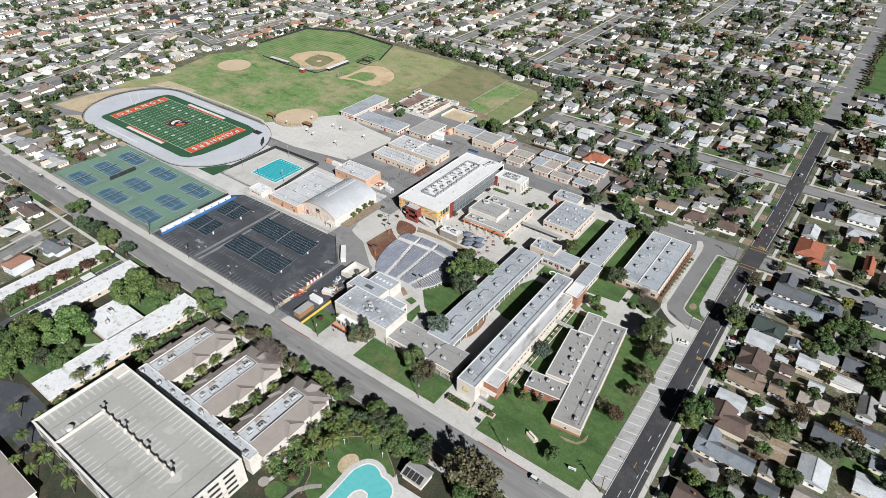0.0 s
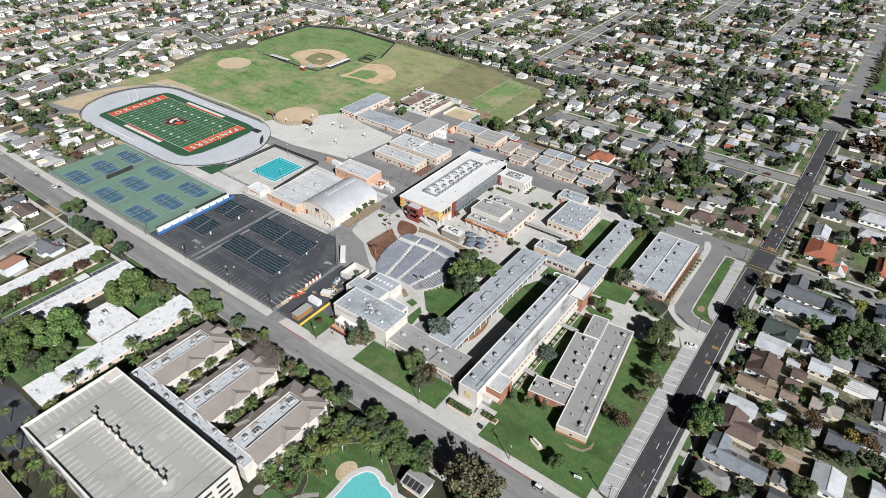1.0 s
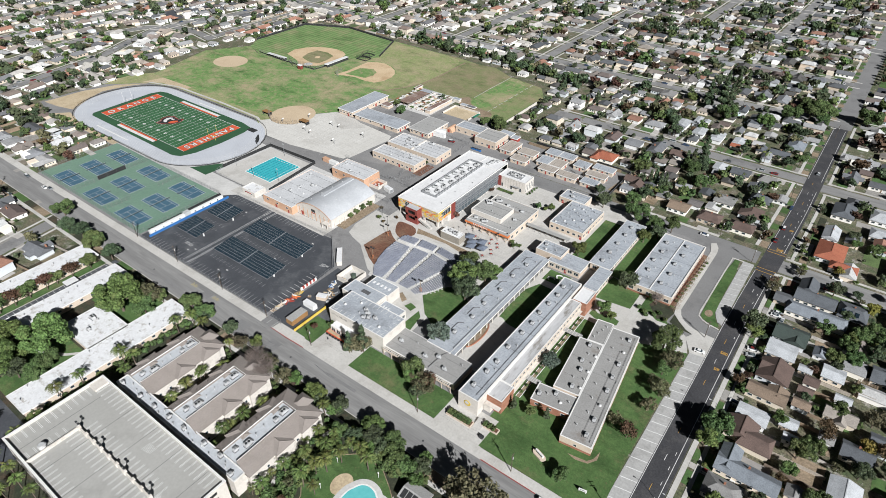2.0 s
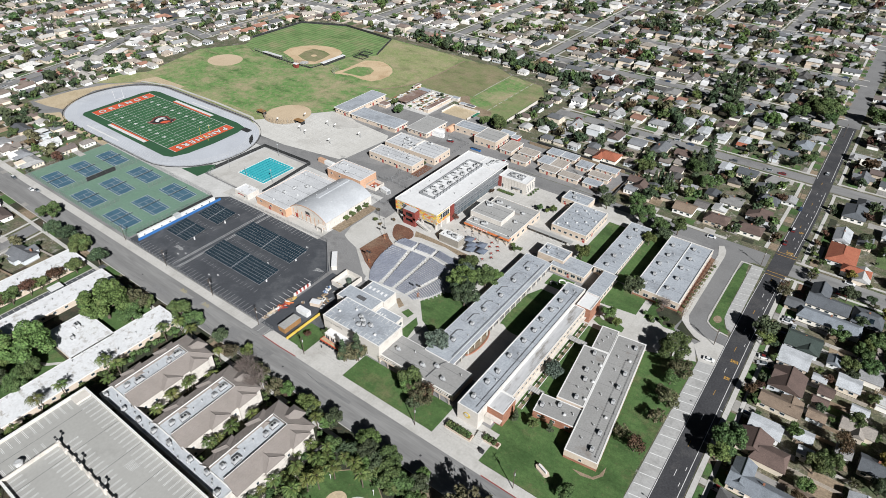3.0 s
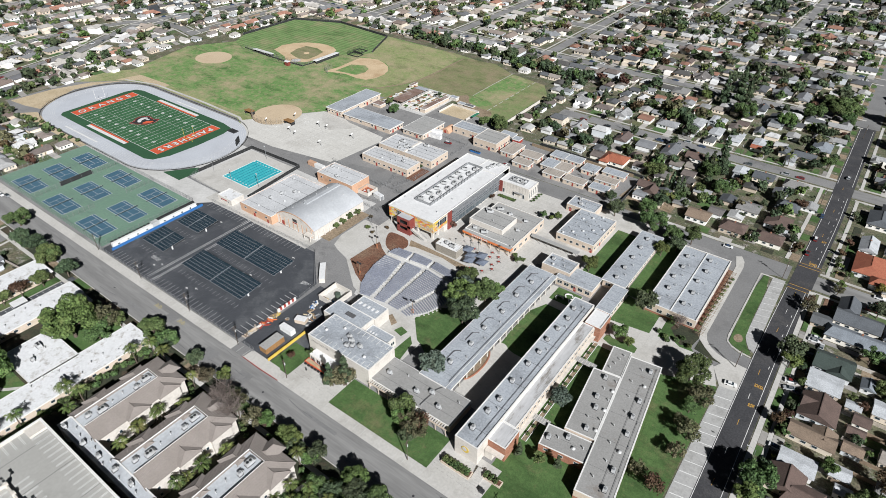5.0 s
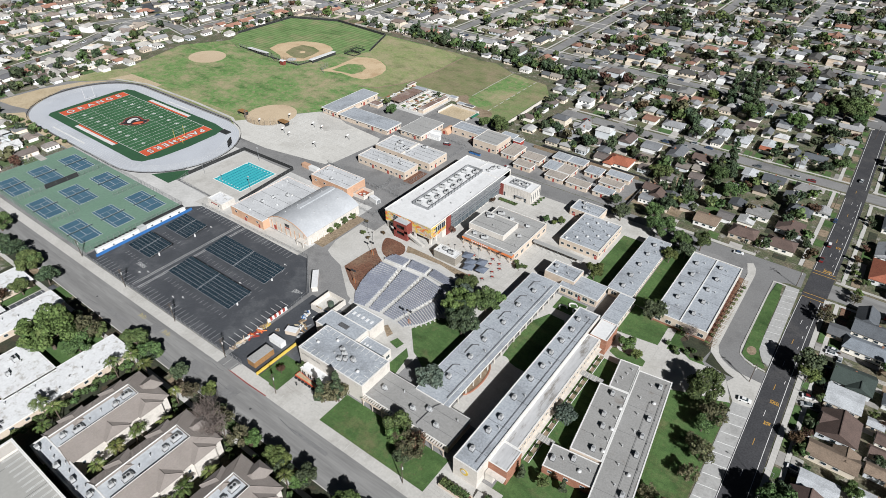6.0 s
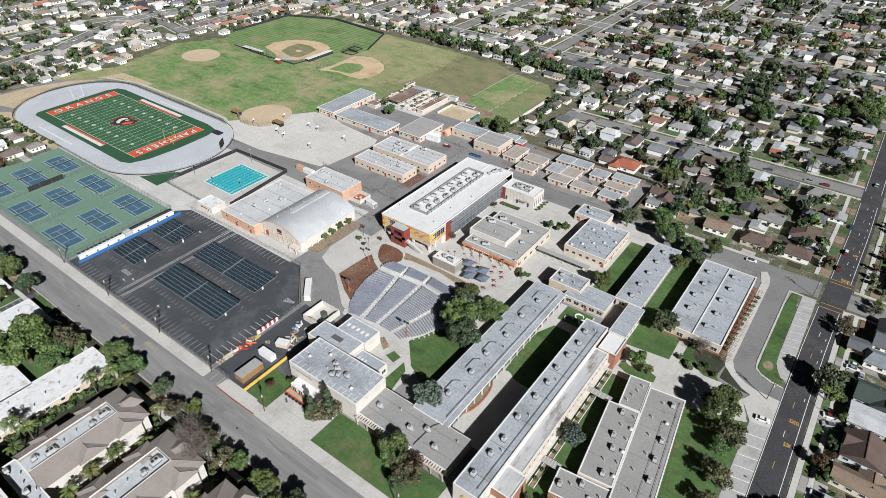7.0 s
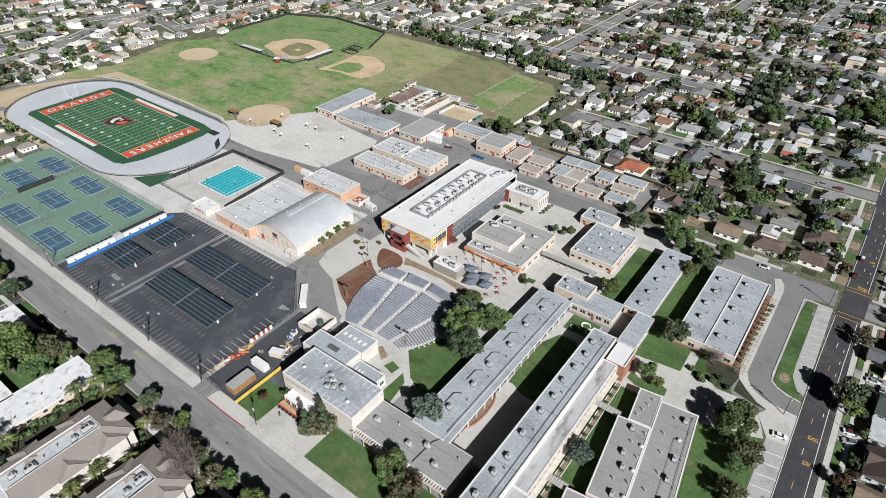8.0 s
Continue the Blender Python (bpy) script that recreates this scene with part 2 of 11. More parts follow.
M["roof_grey"] = surf("blue_grey_roofing", (0.32, 0.344, 0.374), (0.369, 0.394, 0.423), 0.12, 1.3, 0.2, 0.8, c3=(0.254, 0.271, 0.292), scale3=0.08)
M["roof_gravel"] = surf("gravel_roofing", (0.302, 0.299, 0.288), (0.338, 0.335, 0.324), 0.1, 1.6, 0.14, 0.9, c3=(0.209, 0.176, 0.151), scale3=0.1, lo3=0.58, hi3=0.7)
M["deck"] = surf("garage_deck", (0.317, 0.313, 0.292), (0.342, 0.338, 0.317), 0.05, 0.9, 0.05, 0.9, c3=(0.281, 0.277, 0.259), scale3=0.04)
# mulch and low plants, with shade put into the very dark colours
M["planting"] = surf("planting_shade_in_colour", (0.022, 0.03, 0.014), (0.043, 0.046, 0.025), 0.2, 1.5, 0.4, 0.95, c3=(0.072, 0.048, 0.03), scale3=0.12)
M["roof_white"] = surf("white_roofing", (0.61, 0.61, 0.606), (0.648, 0.648, 0.644), 0.12, 1.0, 0.07, 0.7, c3=(0.442, 0.435, 0.425), scale3=0.1, lo3=0.55, hi3=0.75)
M["roof_stained"] = surf("stained_white_roofing", (0.607, 0.611, 0.615), (0.648, 0.652, 0.656), 0.12, 1.0, 0.08, 0.8, c3=(0.3, 0.275, 0.24), scale3=0.34, lo3=0.53, hi3=0.7)
M["roof_peeled"] = surf("peeling_white_roofing", (0.41, 0.41, 0.414), (0.475, 0.475, 0.479), 0.2, 1.0, 0.1, 0.8, c3=(0.194, 0.18, 0.162), scale3=0.3, lo3=0.52, hi3=0.64, stretch=(1.0, 0.22, 1.0))
M["roof_patched"] = surf("patched_gravel_roofing", (0.252, 0.248, 0.238), (0.288, 0.284, 0.274), 0.1, 1.6, 0.12, 0.9, c3=(0.209, 0.191, 0.173), scale3=0.14, lo3=0.58, hi3=0.7)
M["roof_metal"] = surf("arched_roof_metal", (0.363, 0.375, 0.39), (0.427, 0.44, 0.453), 0.1, 1.0, 0.07, 0.5, 0.0, c3=(0.327, 0.336, 0.348))
M["roof_light"] = surf("light_grey_roofing", (0.446, 0.454, 0.461), (0.524, 0.531, 0.539), 0.12, 1.2, 0.12, 0.8, c3=(0.36, 0.364, 0.367), scale3=0.09, lo3=0.52, hi3=0.7)
M["rust"] = surf("rust_stain", (0.137, 0.083, 0.061), (0.194, 0.13, 0.101), 0.8, 3.0, 0.4, 0.9)
M["seam"] = surf("roof_seam", (0.079, 0.079, 0.083), (0.108, 0.108, 0.112), 0.3, 2.0, 0.3, 0.8)
M["coping"] = surf("white_coping", (0.64, 0.631, 0.607), (0.689, 0.681, 0.656), 0.3, 2.0, 0.12, 0.6)
M["unit"] = surf("painted_metal", (0.432, 0.439, 0.439), (0.49, 0.497, 0.497), 0.4, 2.0, 0.15, 0.45, c3=(0.324, 0.317, 0.302), scale3=0.5)
M["dark_metal"] = surf("dark_metal", (0.025, 0.027, 0.029), (0.04, 0.041, 0.043), 0.4, 2.0, 0.2, 0.5)
M["steel"] = surf("galvanised_steel", (0.259, 0.266, 0.274), (0.317, 0.324, 0.331), 0.3, 2.0, 0.2, 0.5, 0.3)
M["mesh_grey"] = surf("fence_mesh", (0.202, 0.205, 0.209), (0.245, 0.248, 0.252), 0.3, 2.0, 0.2, 0.7)
M["backstop_mesh"] = surf("brown_fence_mesh", (0.216, 0.158, 0.108), (0.259, 0.194, 0.137), 0.3, 2.0, 0.2, 0.7)
M["screen_black"] = surf("black_windscreen", (0.014, 0.015, 0.016), (0.023, 0.024, 0.024), 0.2, 2.0, 0.2, 0.85)
M["curtain_glass"], _nt, _b = start_mat("curtain_wall_glass", 0.12)
_c = hexmix(_nt, (0.065, 0.083, 0.094), (0.115, 0.133, 0.144), noise_fac(_nt, place(_nt), 0.35, 0.35, 0.65))
_nt.links.new(_c, _b.inputs["Base Color"])
M["glass"], _nt, _b = start_mat("window_glass", 0.08)
_b.inputs["Base Color"].default_value = (0.032, 0.043, 0.05, 1)
M["solar"], _nt, _b = start_mat("solar_cell", 0.22)
_c = hexmix(_nt, (0.014, 0.026, 0.036), (0.026, 0.042, 0.055), noise_fac(_nt, place(_nt), 0.8, 0.3, 0.7))
_nt.links.new(_c, _b.inputs["Base Color"])
M["solar_frame"] = surf("solar_frame", (0.268, 0.277, 0.29), (0.315, 0.325, 0.334), 0.3, 2.0, 0.1, 0.5)
M["white_paint"] = surf("white_paint", (0.623, 0.623, 0.607), (0.672, 0.672, 0.656), 0.3, 2.0, 0.1, 0.6)
M["blue_paint"] = surf("blue_paint", (0.022, 0.115, 0.324), (0.029, 0.137, 0.36), 0.3, 2.0, 0.2, 0.7)
M["orange_paint"] = surf("orange_paint", (0.554, 0.154, 0.046), (0.623, 0.193, 0.061), 0.3, 2.0, 0.15, 0.7)
M["red_paint"] = surf("red_paint", (0.274, 0.04, 0.029), (0.31, 0.047, 0.032), 0.3, 2.0, 0.15, 0.7)
M["yellow_paint"] = surf("yellow_paint", (0.554, 0.385, 0.062), (0.623, 0.451, 0.082), 0.3, 2.0, 0.15, 0.7)
M["rust_wood"] = surf("brown_boards", (0.259, 0.137, 0.05), (0.302, 0.166, 0.065), 0.3, 2.0, 0.25, 0.8)
M["nursery_roof"] = surf("rusty_sheet_roof", (0.185, 0.118, 0.095), (0.25, 0.175, 0.148), 0.12, 1.6, 0.2, 0.85, c3=(0.33, 0.28, 0.25), scale3=0.12)
M["slate_sheet"] = surf("dark_sheet_roof", (0.1, 0.105, 0.112), (0.14, 0.145, 0.152), 0.15, 1.6, 0.15, 0.8)
M["green_sheet"] = surf("green_awning_sheet", (0.03, 0.17, 0.1), (0.045, 0.2, 0.12), 0.2, 1.6, 0.1, 0.7)
M["maroon"] = surf("maroon_panel", (0.18, 0.036, 0.029), (0.209, 0.047, 0.036), 0.3, 2.0, 0.15, 0.6)
M["seat_grey"] = surf("bench_grey", (0.209, 0.223, 0.27), (0.259, 0.274, 0.317), 0.3, 2.0, 0.25, 0.55)
M["wood"] = surf("weathered_wood", (0.216, 0.158, 0.101), (0.259, 0.194, 0.13), 0.3, 2.0, 0.3, 0.85)
M["trunk"] = surf("bark", (0.094, 0.068, 0.05), (0.137, 0.108, 0.083), 0.5, 3.0, 0.4, 0.95)
M["pole"] = surf("wooden_pole", (0.072, 0.054, 0.04), (0.101, 0.079, 0.061), 0.5, 3.0, 0.3, 0.95)
M["shingle"] = choice("shingle_roof", [(0.288, 0.288, 0.288), (0.144, 0.119, 0.108), (0.223, 0.23, 0.241), (0.086, 0.09, 0.097), (0.072, 0.078, 0.086), (0.338, 0.335, 0.328), (0.122, 0.092, 0.083), (0.108, 0.113, 0.12), (0.266, 0.238, 0.209), (0.475, 0.475, 0.468), (0.144, 0.133, 0.128), (0.259, 0.263, 0.27), (0.079, 0.076, 0.072), (0.432, 0.428, 0.418), (0.137, 0.143, 0.153), (0.187, 0.162, 0.144), (0.094, 0.099, 0.104), (0.274, 0.144, 0.101)], 0.9)
# warmer roofs of the far west, colours also lightened to imitate haze
M["shingle_hazed"] = choice("far_hazed_shingle_roof", [(0.36, 0.338, 0.31), (0.245, 0.198, 0.169), (0.446, 0.425, 0.396), (0.302, 0.302, 0.302), (0.194, 0.148, 0.126), (0.396, 0.353, 0.31), (0.187, 0.189, 0.194), (0.331, 0.281, 0.238), (0.539, 0.527, 0.508), (0.259, 0.216, 0.191), (0.338, 0.173, 0.122), (0.331, 0.328, 0.324), (0.216, 0.194, 0.18), (0.418, 0.396, 0.36), (0.13, 0.13, 0.137)], 0.9)
M["tile_roof"] = surf("brown_tile_roof", (0.216, 0.189, 0.169), (0.241, 0.212, 0.191), 0.2, 2.0, 0.08, 0.85)
M["terracotta"] = surf("terracotta_tile", (0.288, 0.09, 0.05), (0.324, 0.112, 0.061), 0.4, 3.0, 0.3, 0.85)
M["house_wall"] = choice("house_stucco", [(0.832, 0.799, 0.746), (0.617, 0.543, 0.439), (0.701, 0.701, 0.69), (0.524, 0.439, 0.346), (0.853, 0.832, 0.799), (0.562, 0.59, 0.608), (0.72, 0.62, 0.501), (0.81, 0.767, 0.683)], 0.9, 2.0, 0.1, 0.12)
M["car_paint"] = choice("car_paint", [(0.615, 0.615, 0.615), (0.022, 0.022, 0.024), (0.23, 0.238, 0.245), (0.101, 0.108, 0.115), (0.64, 0.64, 0.631), (0.036, 0.058, 0.115), (0.173, 0.022, 0.022), (0.324, 0.331, 0.338)], 0.28, 3.0, 0.05, 0.05)
M["tyre"] = surf("tyre", (0.014, 0.014, 0.014), (0.022, 0.022, 0.022), 1.0, 4.0, 0.2, 0.85)
M["leaf"] = leafy("broadleaf", (0.028, 0.046, 0.018), (0.112, 0.165, 0.055), (0.112, 0.135, 0.052))
M["leaf_olive"] = leafy("olive_leaf", (0.036, 0.056, 0.017), (0.13, 0.182, 0.054), (0.13, 0.15, 0.05))
M["leaf_dark"] = leafy("dark_leaf", (0.023, 0.036, 0.021), (0.085, 0.115, 0.057), (0.08, 0.094, 0.05))
M["leaf_blue"] = leafy("blue_green_leaf", (0.054, 0.076, 0.059), (0.107, 0.135, 0.104), (0.099, 0.112, 0.076))
M["leaf_autumn"] = leafy("autumn_leaf", (0.061, 0.036, 0.023), (0.108, 0.061, 0.036), (0.079, 0.068, 0.036))
M["leaf_yellow"] = leafy("yellow_leaf", (0.144, 0.122, 0.029), (0.216, 0.18, 0.043), (0.13, 0.137, 0.043))
M["leaf_brown"] = leafy("thin_brown_leaf", (0.054, 0.056, 0.03), (0.152, 0.144, 0.076), (0.126, 0.104, 0.062))
M["twig"] = surf("bare_twigs", (0.144, 0.115, 0.101), (0.194, 0.158, 0.137), 0.6, 3.0, 0.3, 0.9)
M["palm"] = leafy("palm_frond", (0.036, 0.061, 0.016), (0.122, 0.151, 0.043), (0.158, 0.144, 0.05))

M["joint_line"] = surf("paving_joint", (0.36, 0.349, 0.328), (0.382, 0.371, 0.349), 0.3, 2.0, 0.12, 0.9)
M["pale_roofing"] = surf("pale_blue_roofing", (0.403, 0.425, 0.446), (0.446, 0.464, 0.482), 0.12, 1.0, 0.1, 0.75, c3=(0.36, 0.374, 0.392), scale3=0.1)


# ---- building tools ----
class Shape:
    """Collects vertices and faces of one mesh."""

    def __init__(self):
        self.v, self.f = [], []

    def add(self, verts, faces):
        n = len(self.v)
        self.v.extend(verts)
        self.f.extend([tuple(i + n for i in face) for face in faces])
        return self

    def prism(self, poly, z0, z1):
        n = len(poly)
        lo, hi = (z0 if isinstance(z0, (list, tuple)) else [z0] * n), (z1 if isinstance(z1, (list, tuple)) else [z1] * n)
        verts = [(x, y, lo[i]) for i, (x, y) in enumerate(poly)] + [(x, y, hi[i]) for i, (x, y) in enumerate(poly)]
        faces = [tuple(range(n - 1, -1, -1)), tuple(range(n, 2 * n))] + [(i, (i + 1) % n, n + (i + 1) % n, n + i) for i in range(n)]
        return self.add(verts, faces)

    def box(self, x0, x1, y0, y1, z0, z1):
        return self.prism([(x0, y0), (x1, y0), (x1, y1), (x0, y1)], z0, z1)

    def sheet(self, poly, z):
        return self.add([(x, y, z) for x, y in poly], [tuple(range(len(poly)))])

    def tube(self, p, q, r0, r1=None, n=6):
        p, q, r1 = Vector(p), Vector(q), r0 if r1 is None else r1
        d = (q - p).normalized()
        a = d.cross(Vector((0.31, 0.17, 0.93) if abs(d.z) < 0.9 else (1, 0, 0))).normalized()
        b = d.cross(a)
        ring = [(math.cos(2 * math.pi * i / n), math.sin(2 * math.pi * i / n)) for i in range(n)]
        verts = [tuple(p + r0 * (c * a + s * b)) for c, s in ring] + [tuple(q + r1 * (c * a + s * b)) for c, s in ring]
        faces = [(i, (i + 1) % n, n + (i + 1) % n, n + i) for i in range(n)] + [tuple(range(n - 1, -1, -1)), tuple(range(n, 2 * n))]
        return self.add(verts, faces)

    def disc(self, x, y, z0, z1, r, n=20, r1=None):
        return self.tube((x, y, z0), (x, y, z1), r, r1, n)

    def rim(self, x0, x1, y0, y1, z0, z1, t):
        """A rectangular rim of thickness t, open in the middle."""
        self.box(x0, x1, y0, y0 + t, z0, z1).box(x0, x1, y1 - t, y1, z0, z1)
        return self.box(x0, x0 + t, y0 + t, y1 - t, z0, z1).box(x1 - t, x1, y0 + t, y1 - t, z0, z1)

    def strip(self, line, w, z0, z1):
        """A band of width w along a line of points."""
        left, right = [], []
        pts = [Vector(p) for p in line]
        for i, p in enumerate(pts):
            d = (pts[min(i + 1, len(pts) - 1)] - pts[max(i - 1, 0)]).normalized()
            nrm = Vector((-d.y, d.x)) * (w / 2)
            left.append(p + nrm), right.append(p - nrm)
        for i in range(len(pts) - 1):
            self.prism([tuple(right[i]), tuple(right[i + 1]), tuple(left[i + 1]), tuple(left[i])], z0, z1)
        return self

    def gable(self, x0, x1, y0, y1, z, rise, over=0.5, hip=0.0, t=0.18):
        """A pitched roof along x over a rectangle, with thick eaves; hip: how far the ridge is drawn in."""
        x0, x1, y0, y1 = x0 - over, x1 + over, y0 - over, y1 + over
        ym = (y0 + y1) / 2
        base = [(x0, y0, z), (x1, y0, z), (x1, y1, z), (x0, y1, z)]
        up = [(a, b, c + t) for a, b, c in base]
        ridge = [(x0 + hip, ym, z + t + rise), (x1 - hip, ym, z + t + rise)]
        faces = [(3, 2, 1, 0), (0, 1, 5, 4), (1, 2, 6, 5), (2, 3, 7, 6), (3, 0, 4, 7), (4, 5, 9, 8), (6, 7, 8, 9), (5, 6, 9), (7, 4, 8)]
        return self.add(base + up + ridge, faces)

    def mesh(self, name, mat):
        me = bpy.data.meshes.new(name)
        me.from_pydata(self.v, [], self.f)
        me.materials.append(mat)
        me.update()
        return me


def part(name, shape, mat, parent=None, label="", at=None):
    me = shape if isinstance(shape, bpy.types.Mesh) else shape.mesh(name, M[mat] if isinstance(mat, str) else mat)
    ob = new(name, me)
    if at is not None:
        ob.matrix_basis = at
    ob.parent = parent
    if label:
        ob["label"] = label
    return ob


def empty(name, m, label, category, group="", kind=""):
    ob = new(name)
    ob.matrix_basis = m
    return tagged(ob, label, category, group, kind)


SITES = [0]


def site(name, poly, z, mat, label, thick=0.06, category="ground"):
    """A piece of the setting: a thin slab of paving, grass or road with its top at z; no two lie quite level."""
    SITES[0] += 1
    z += (SITES[0] * 4 % 9) * 0.0004
    return tagged(part(name, Shape().prism(poly, z - thick, z), mat), label, category, "", "structure")


def smooth(poly, times=2):
    """Cuts the corners of an outline, so that it bends softly."""
    for _ in range(times):
        poly = [q for (ax, ay), (bx, by) in zip(poly, poly[1:] + poly[:1]) for q in ((ax * 0.75 + bx * 0.25, ay * 0.75 + by * 0.25), (ax * 0.25 + bx * 0.75, ay * 0.25 + by * 0.75))]
    return poly


def rect(x0, x1, y0, y1):
    return [(x0, y0), (x1, y0), (x1, y1), (x0, y1)]


def oval(cx, cy, rx, ry, n=40, a0=0.0, a1=2 * math.pi):
    full = abs(a1 - a0 - 2 * math.pi) < 1e-6
    return [(cx + rx * math.cos(a0 + (a1 - a0) * i / (n if full else n - 1)), cy + ry * math.sin(a0 + (a1 - a0) * i / (n if full else n - 1))) for i in range(n)]


def stadium(x0, x1, cy, r, n=24):
    """A long oval: two straights along x and two half circles."""
    return oval(x1, cy, r, r, n, -math.pi / 2, math.pi / 2) + oval(x0, cy, r, r, n, math.pi / 2, 1.5 * math.pi)


def text_mesh(name, words, size, mat, bold=0.0):
    cu = bpy.data.curves.new(name, "FONT")
    cu.body, cu.size, cu.align_x, cu.align_y, cu.extrude = words, size, "CENTER", "CENTER", 0.01
    cu.offset = bold
    tmp = new(name, cu)
    me = bpy.data.meshes.new_from_object(tmp.evaluated_get(bpy.context.evaluated_depsgraph_get()))
    bpy.data.objects.remove(tmp)
    me.materials.clear()
    me.materials.append(M[mat])
    return me


class Joined:
    """Many far things of one sort in one mesh, with a number ("tone") for each."""

    def __init__(self):
        self.v, self.f, self.m, self.t, self.mats, self.n = [], [], [], [], [], 0

    def add(self, verts, quads, mat, m, tone):
        """verts: n x 3 array; quads: lists of vertex numbers."""
        if mat not in self.mats:
            self.mats.append(mat)
        a = np.array(m)
        self.v.append(verts @ a[:3, :3].T + a[:3, 3])
        self.f.extend([[i + self.n for i in q] for q in quads])
        self.m.extend([self.mats.index(mat)] * len(quads))
        self.t.append(np.full(len(verts), tone))
        self.n += len(verts)

    def make(self, name, label, category):
        me = bpy.data.meshes.new(name)
        me.from_pydata(np.concatenate(self.v).tolist(), [], self.f)
        for mat in self.mats:
            me.materials.append(mat)
        me.polygons.foreach_set("material_index", np.array(self.m, dtype=np.int32))
        at = me.attributes.new("tone", "FLOAT", "POINT")
        at.data.foreach_set("value", np.concatenate(self.t).astype(np.float32))
        me.update()
        return tagged(new(name, me), label, category, "", "stuff")


def arrays(me):
    v = np.empty(len(me.vertices) * 3, dtype=np.float64)
    me.vertices.foreach_get("co", v)
    return v.reshape(-1, 3), [list(p.vertices) for p in me.polygons]


# ---- ground, roads and paving ----
rnd = random.Random(7)
tagged(part("ground", Shape().disc(200, 250, -1.0, 0.0, 4200, 96), "suburb_ground"), "dry grass, bare earth and yard ground of the suburb", "ground", "", "structure")


def e_road(y):
    """The side road's own x at y: it bears slightly to the east about the crossing."""
    return 463.0 + min(max(0.0, y - 60), 115.0) * 0.026


def road_band(x0, x1, y0, y1, n=8):
    ys = [y0 + (y1 - y0) * i / n for i in range(n + 1)]
    return [(e_road(y) + x1, y) for y in ys][::1] + [(e_road(y) + x0, y) for y in reversed(ys)]


site("road", rect(-700, 463, -94, -80.3), 0.05, "asphalt", "worn grey asphalt street with patched repairs", category="road")
site("road", rect(463, 480, -200, -79), 0.045, "road_dark", "dark asphalt crossing of two streets", category="road")
site("road", road_band(0, 9.9, -79, 320, 12), 0.05, "road_dark", "newly paved dark asphalt road with painted lanes", category="road")
site("road", road_band(-1.6, 11.6, 320, 1500, 12), 0.05, "asphalt_mid", "older pale grey asphalt road running to the distance", category="road")
site("road", road_band(0, 10.2, -700, -200, 4), 0.05, "road_dark", "dark asphalt road", category="road")

# side streets: along x, then along y
for y, x0, x1, w in ((218, 285, 466, 10), (326, -140, 468, 10.5), (428, 150, 470, 10), (545, -260, 473, 10), (660, -400, 475, 10), (790, -500, 478, 10)):
    site("road", rect(x0, x1, y - w / 2, y + w / 2), 0.04, "asphalt_grey", "pale grey residential asphalt street", category="road")
    for s in (-1, 1):
        site("pavement", rect(x0, x1, *sorted((y + s * (w / 2 + 2.2), y + s * (w / 2 + 3.6)))), 0.16, "concrete", "narrow concrete footpath", 0.2, "pavement")
for y, x0, x1, w in ((111, 473, 900, 12), (214, 476, 900, 11), (335, 482, 900, 10), (-87, 480, 900, 12), (-190, 480, 900, 10)):
    site("road", rect(x0, x1, y - w / 2, y + w / 2), 0.04, "asphalt", "grey residential asphalt street", category="road")
    for s in (-1, 1):
        site("pavement", rect(x0 + 2, x1, *sorted((y + s * (w / 2 + 1.8), y + s * (w / 2 + 3.3)))), 0.16, "concrete", "narrow concrete footpath", 0.2, "pavement")
strips = 0
for line, w in (([(-104, -80), (-112, -20), (-119, 13), (-129, 71), (-150, 112), (-166, 150), (-164, 190), (-148, 234), (-141, 326)], 10),
                ([(-172, -80), (-180, -10), (-193, 60), (-194, 110), (-181, 151), (-166, 160)], 9.5),
                ([(-262, -80), (-268, 60), (-262, 200), (-258, 330), (-258, 800)], 9.5),
                ([(-345, -80), (-350, 95), (-355, 300), (-350, 800)], 9.5), ([(-440, -80), (-440, 800)], 9.5), ([(-530, -80), (-530, 800)], 9.5),
                ([(110, 326), (110, 790)], 9.5), ([(0, 326), (0, 790)], 9.5), ([(-120, 326), (-120, 790)], 9.5), ([(215, 326), (215, 545)], 9.5), ([(300, 545), (304, 900)], 9.5), ([(382, 545), (386, 900)], 9.5),
                ([(127, -94), (130, -115), (136, -150), (150, -200), (150, -420)], 9.5), ([(40, -94), (44, -420)], 9.5), ([(-60, -94), (-60, -420)], 9.5), ([(-164, 170), (-120, 173), (-88, 167)], 9), ([(-96, 168), (-96, 322)], 9)):
    strips += 1
    tagged(part("road", Shape().strip(line, w, -0.02, 0.03 + 0.0017 * (strips % 6)), "asphalt_grey"), "curving grey residential asphalt street", "road", "", "structure")
    for s in (-1, 1):
        off = []
        for i, p in enumerate(line):
            a, b = Vector(line[max(i - 1, 0)]), Vector(line[min(i + 1, len(line) - 1)])
            d = (b - a).normalized()
            off.append((p[0] - d.y * s * (w / 2 + 2.6), p[1] + d.x * s * (w / 2 + 2.6)))
        tagged(part("pavement", Shape().strip(off, 1.4, 0.0, 0.14), "concrete"), "narrow concrete footpath beside the street", "pavement", "", "structure")

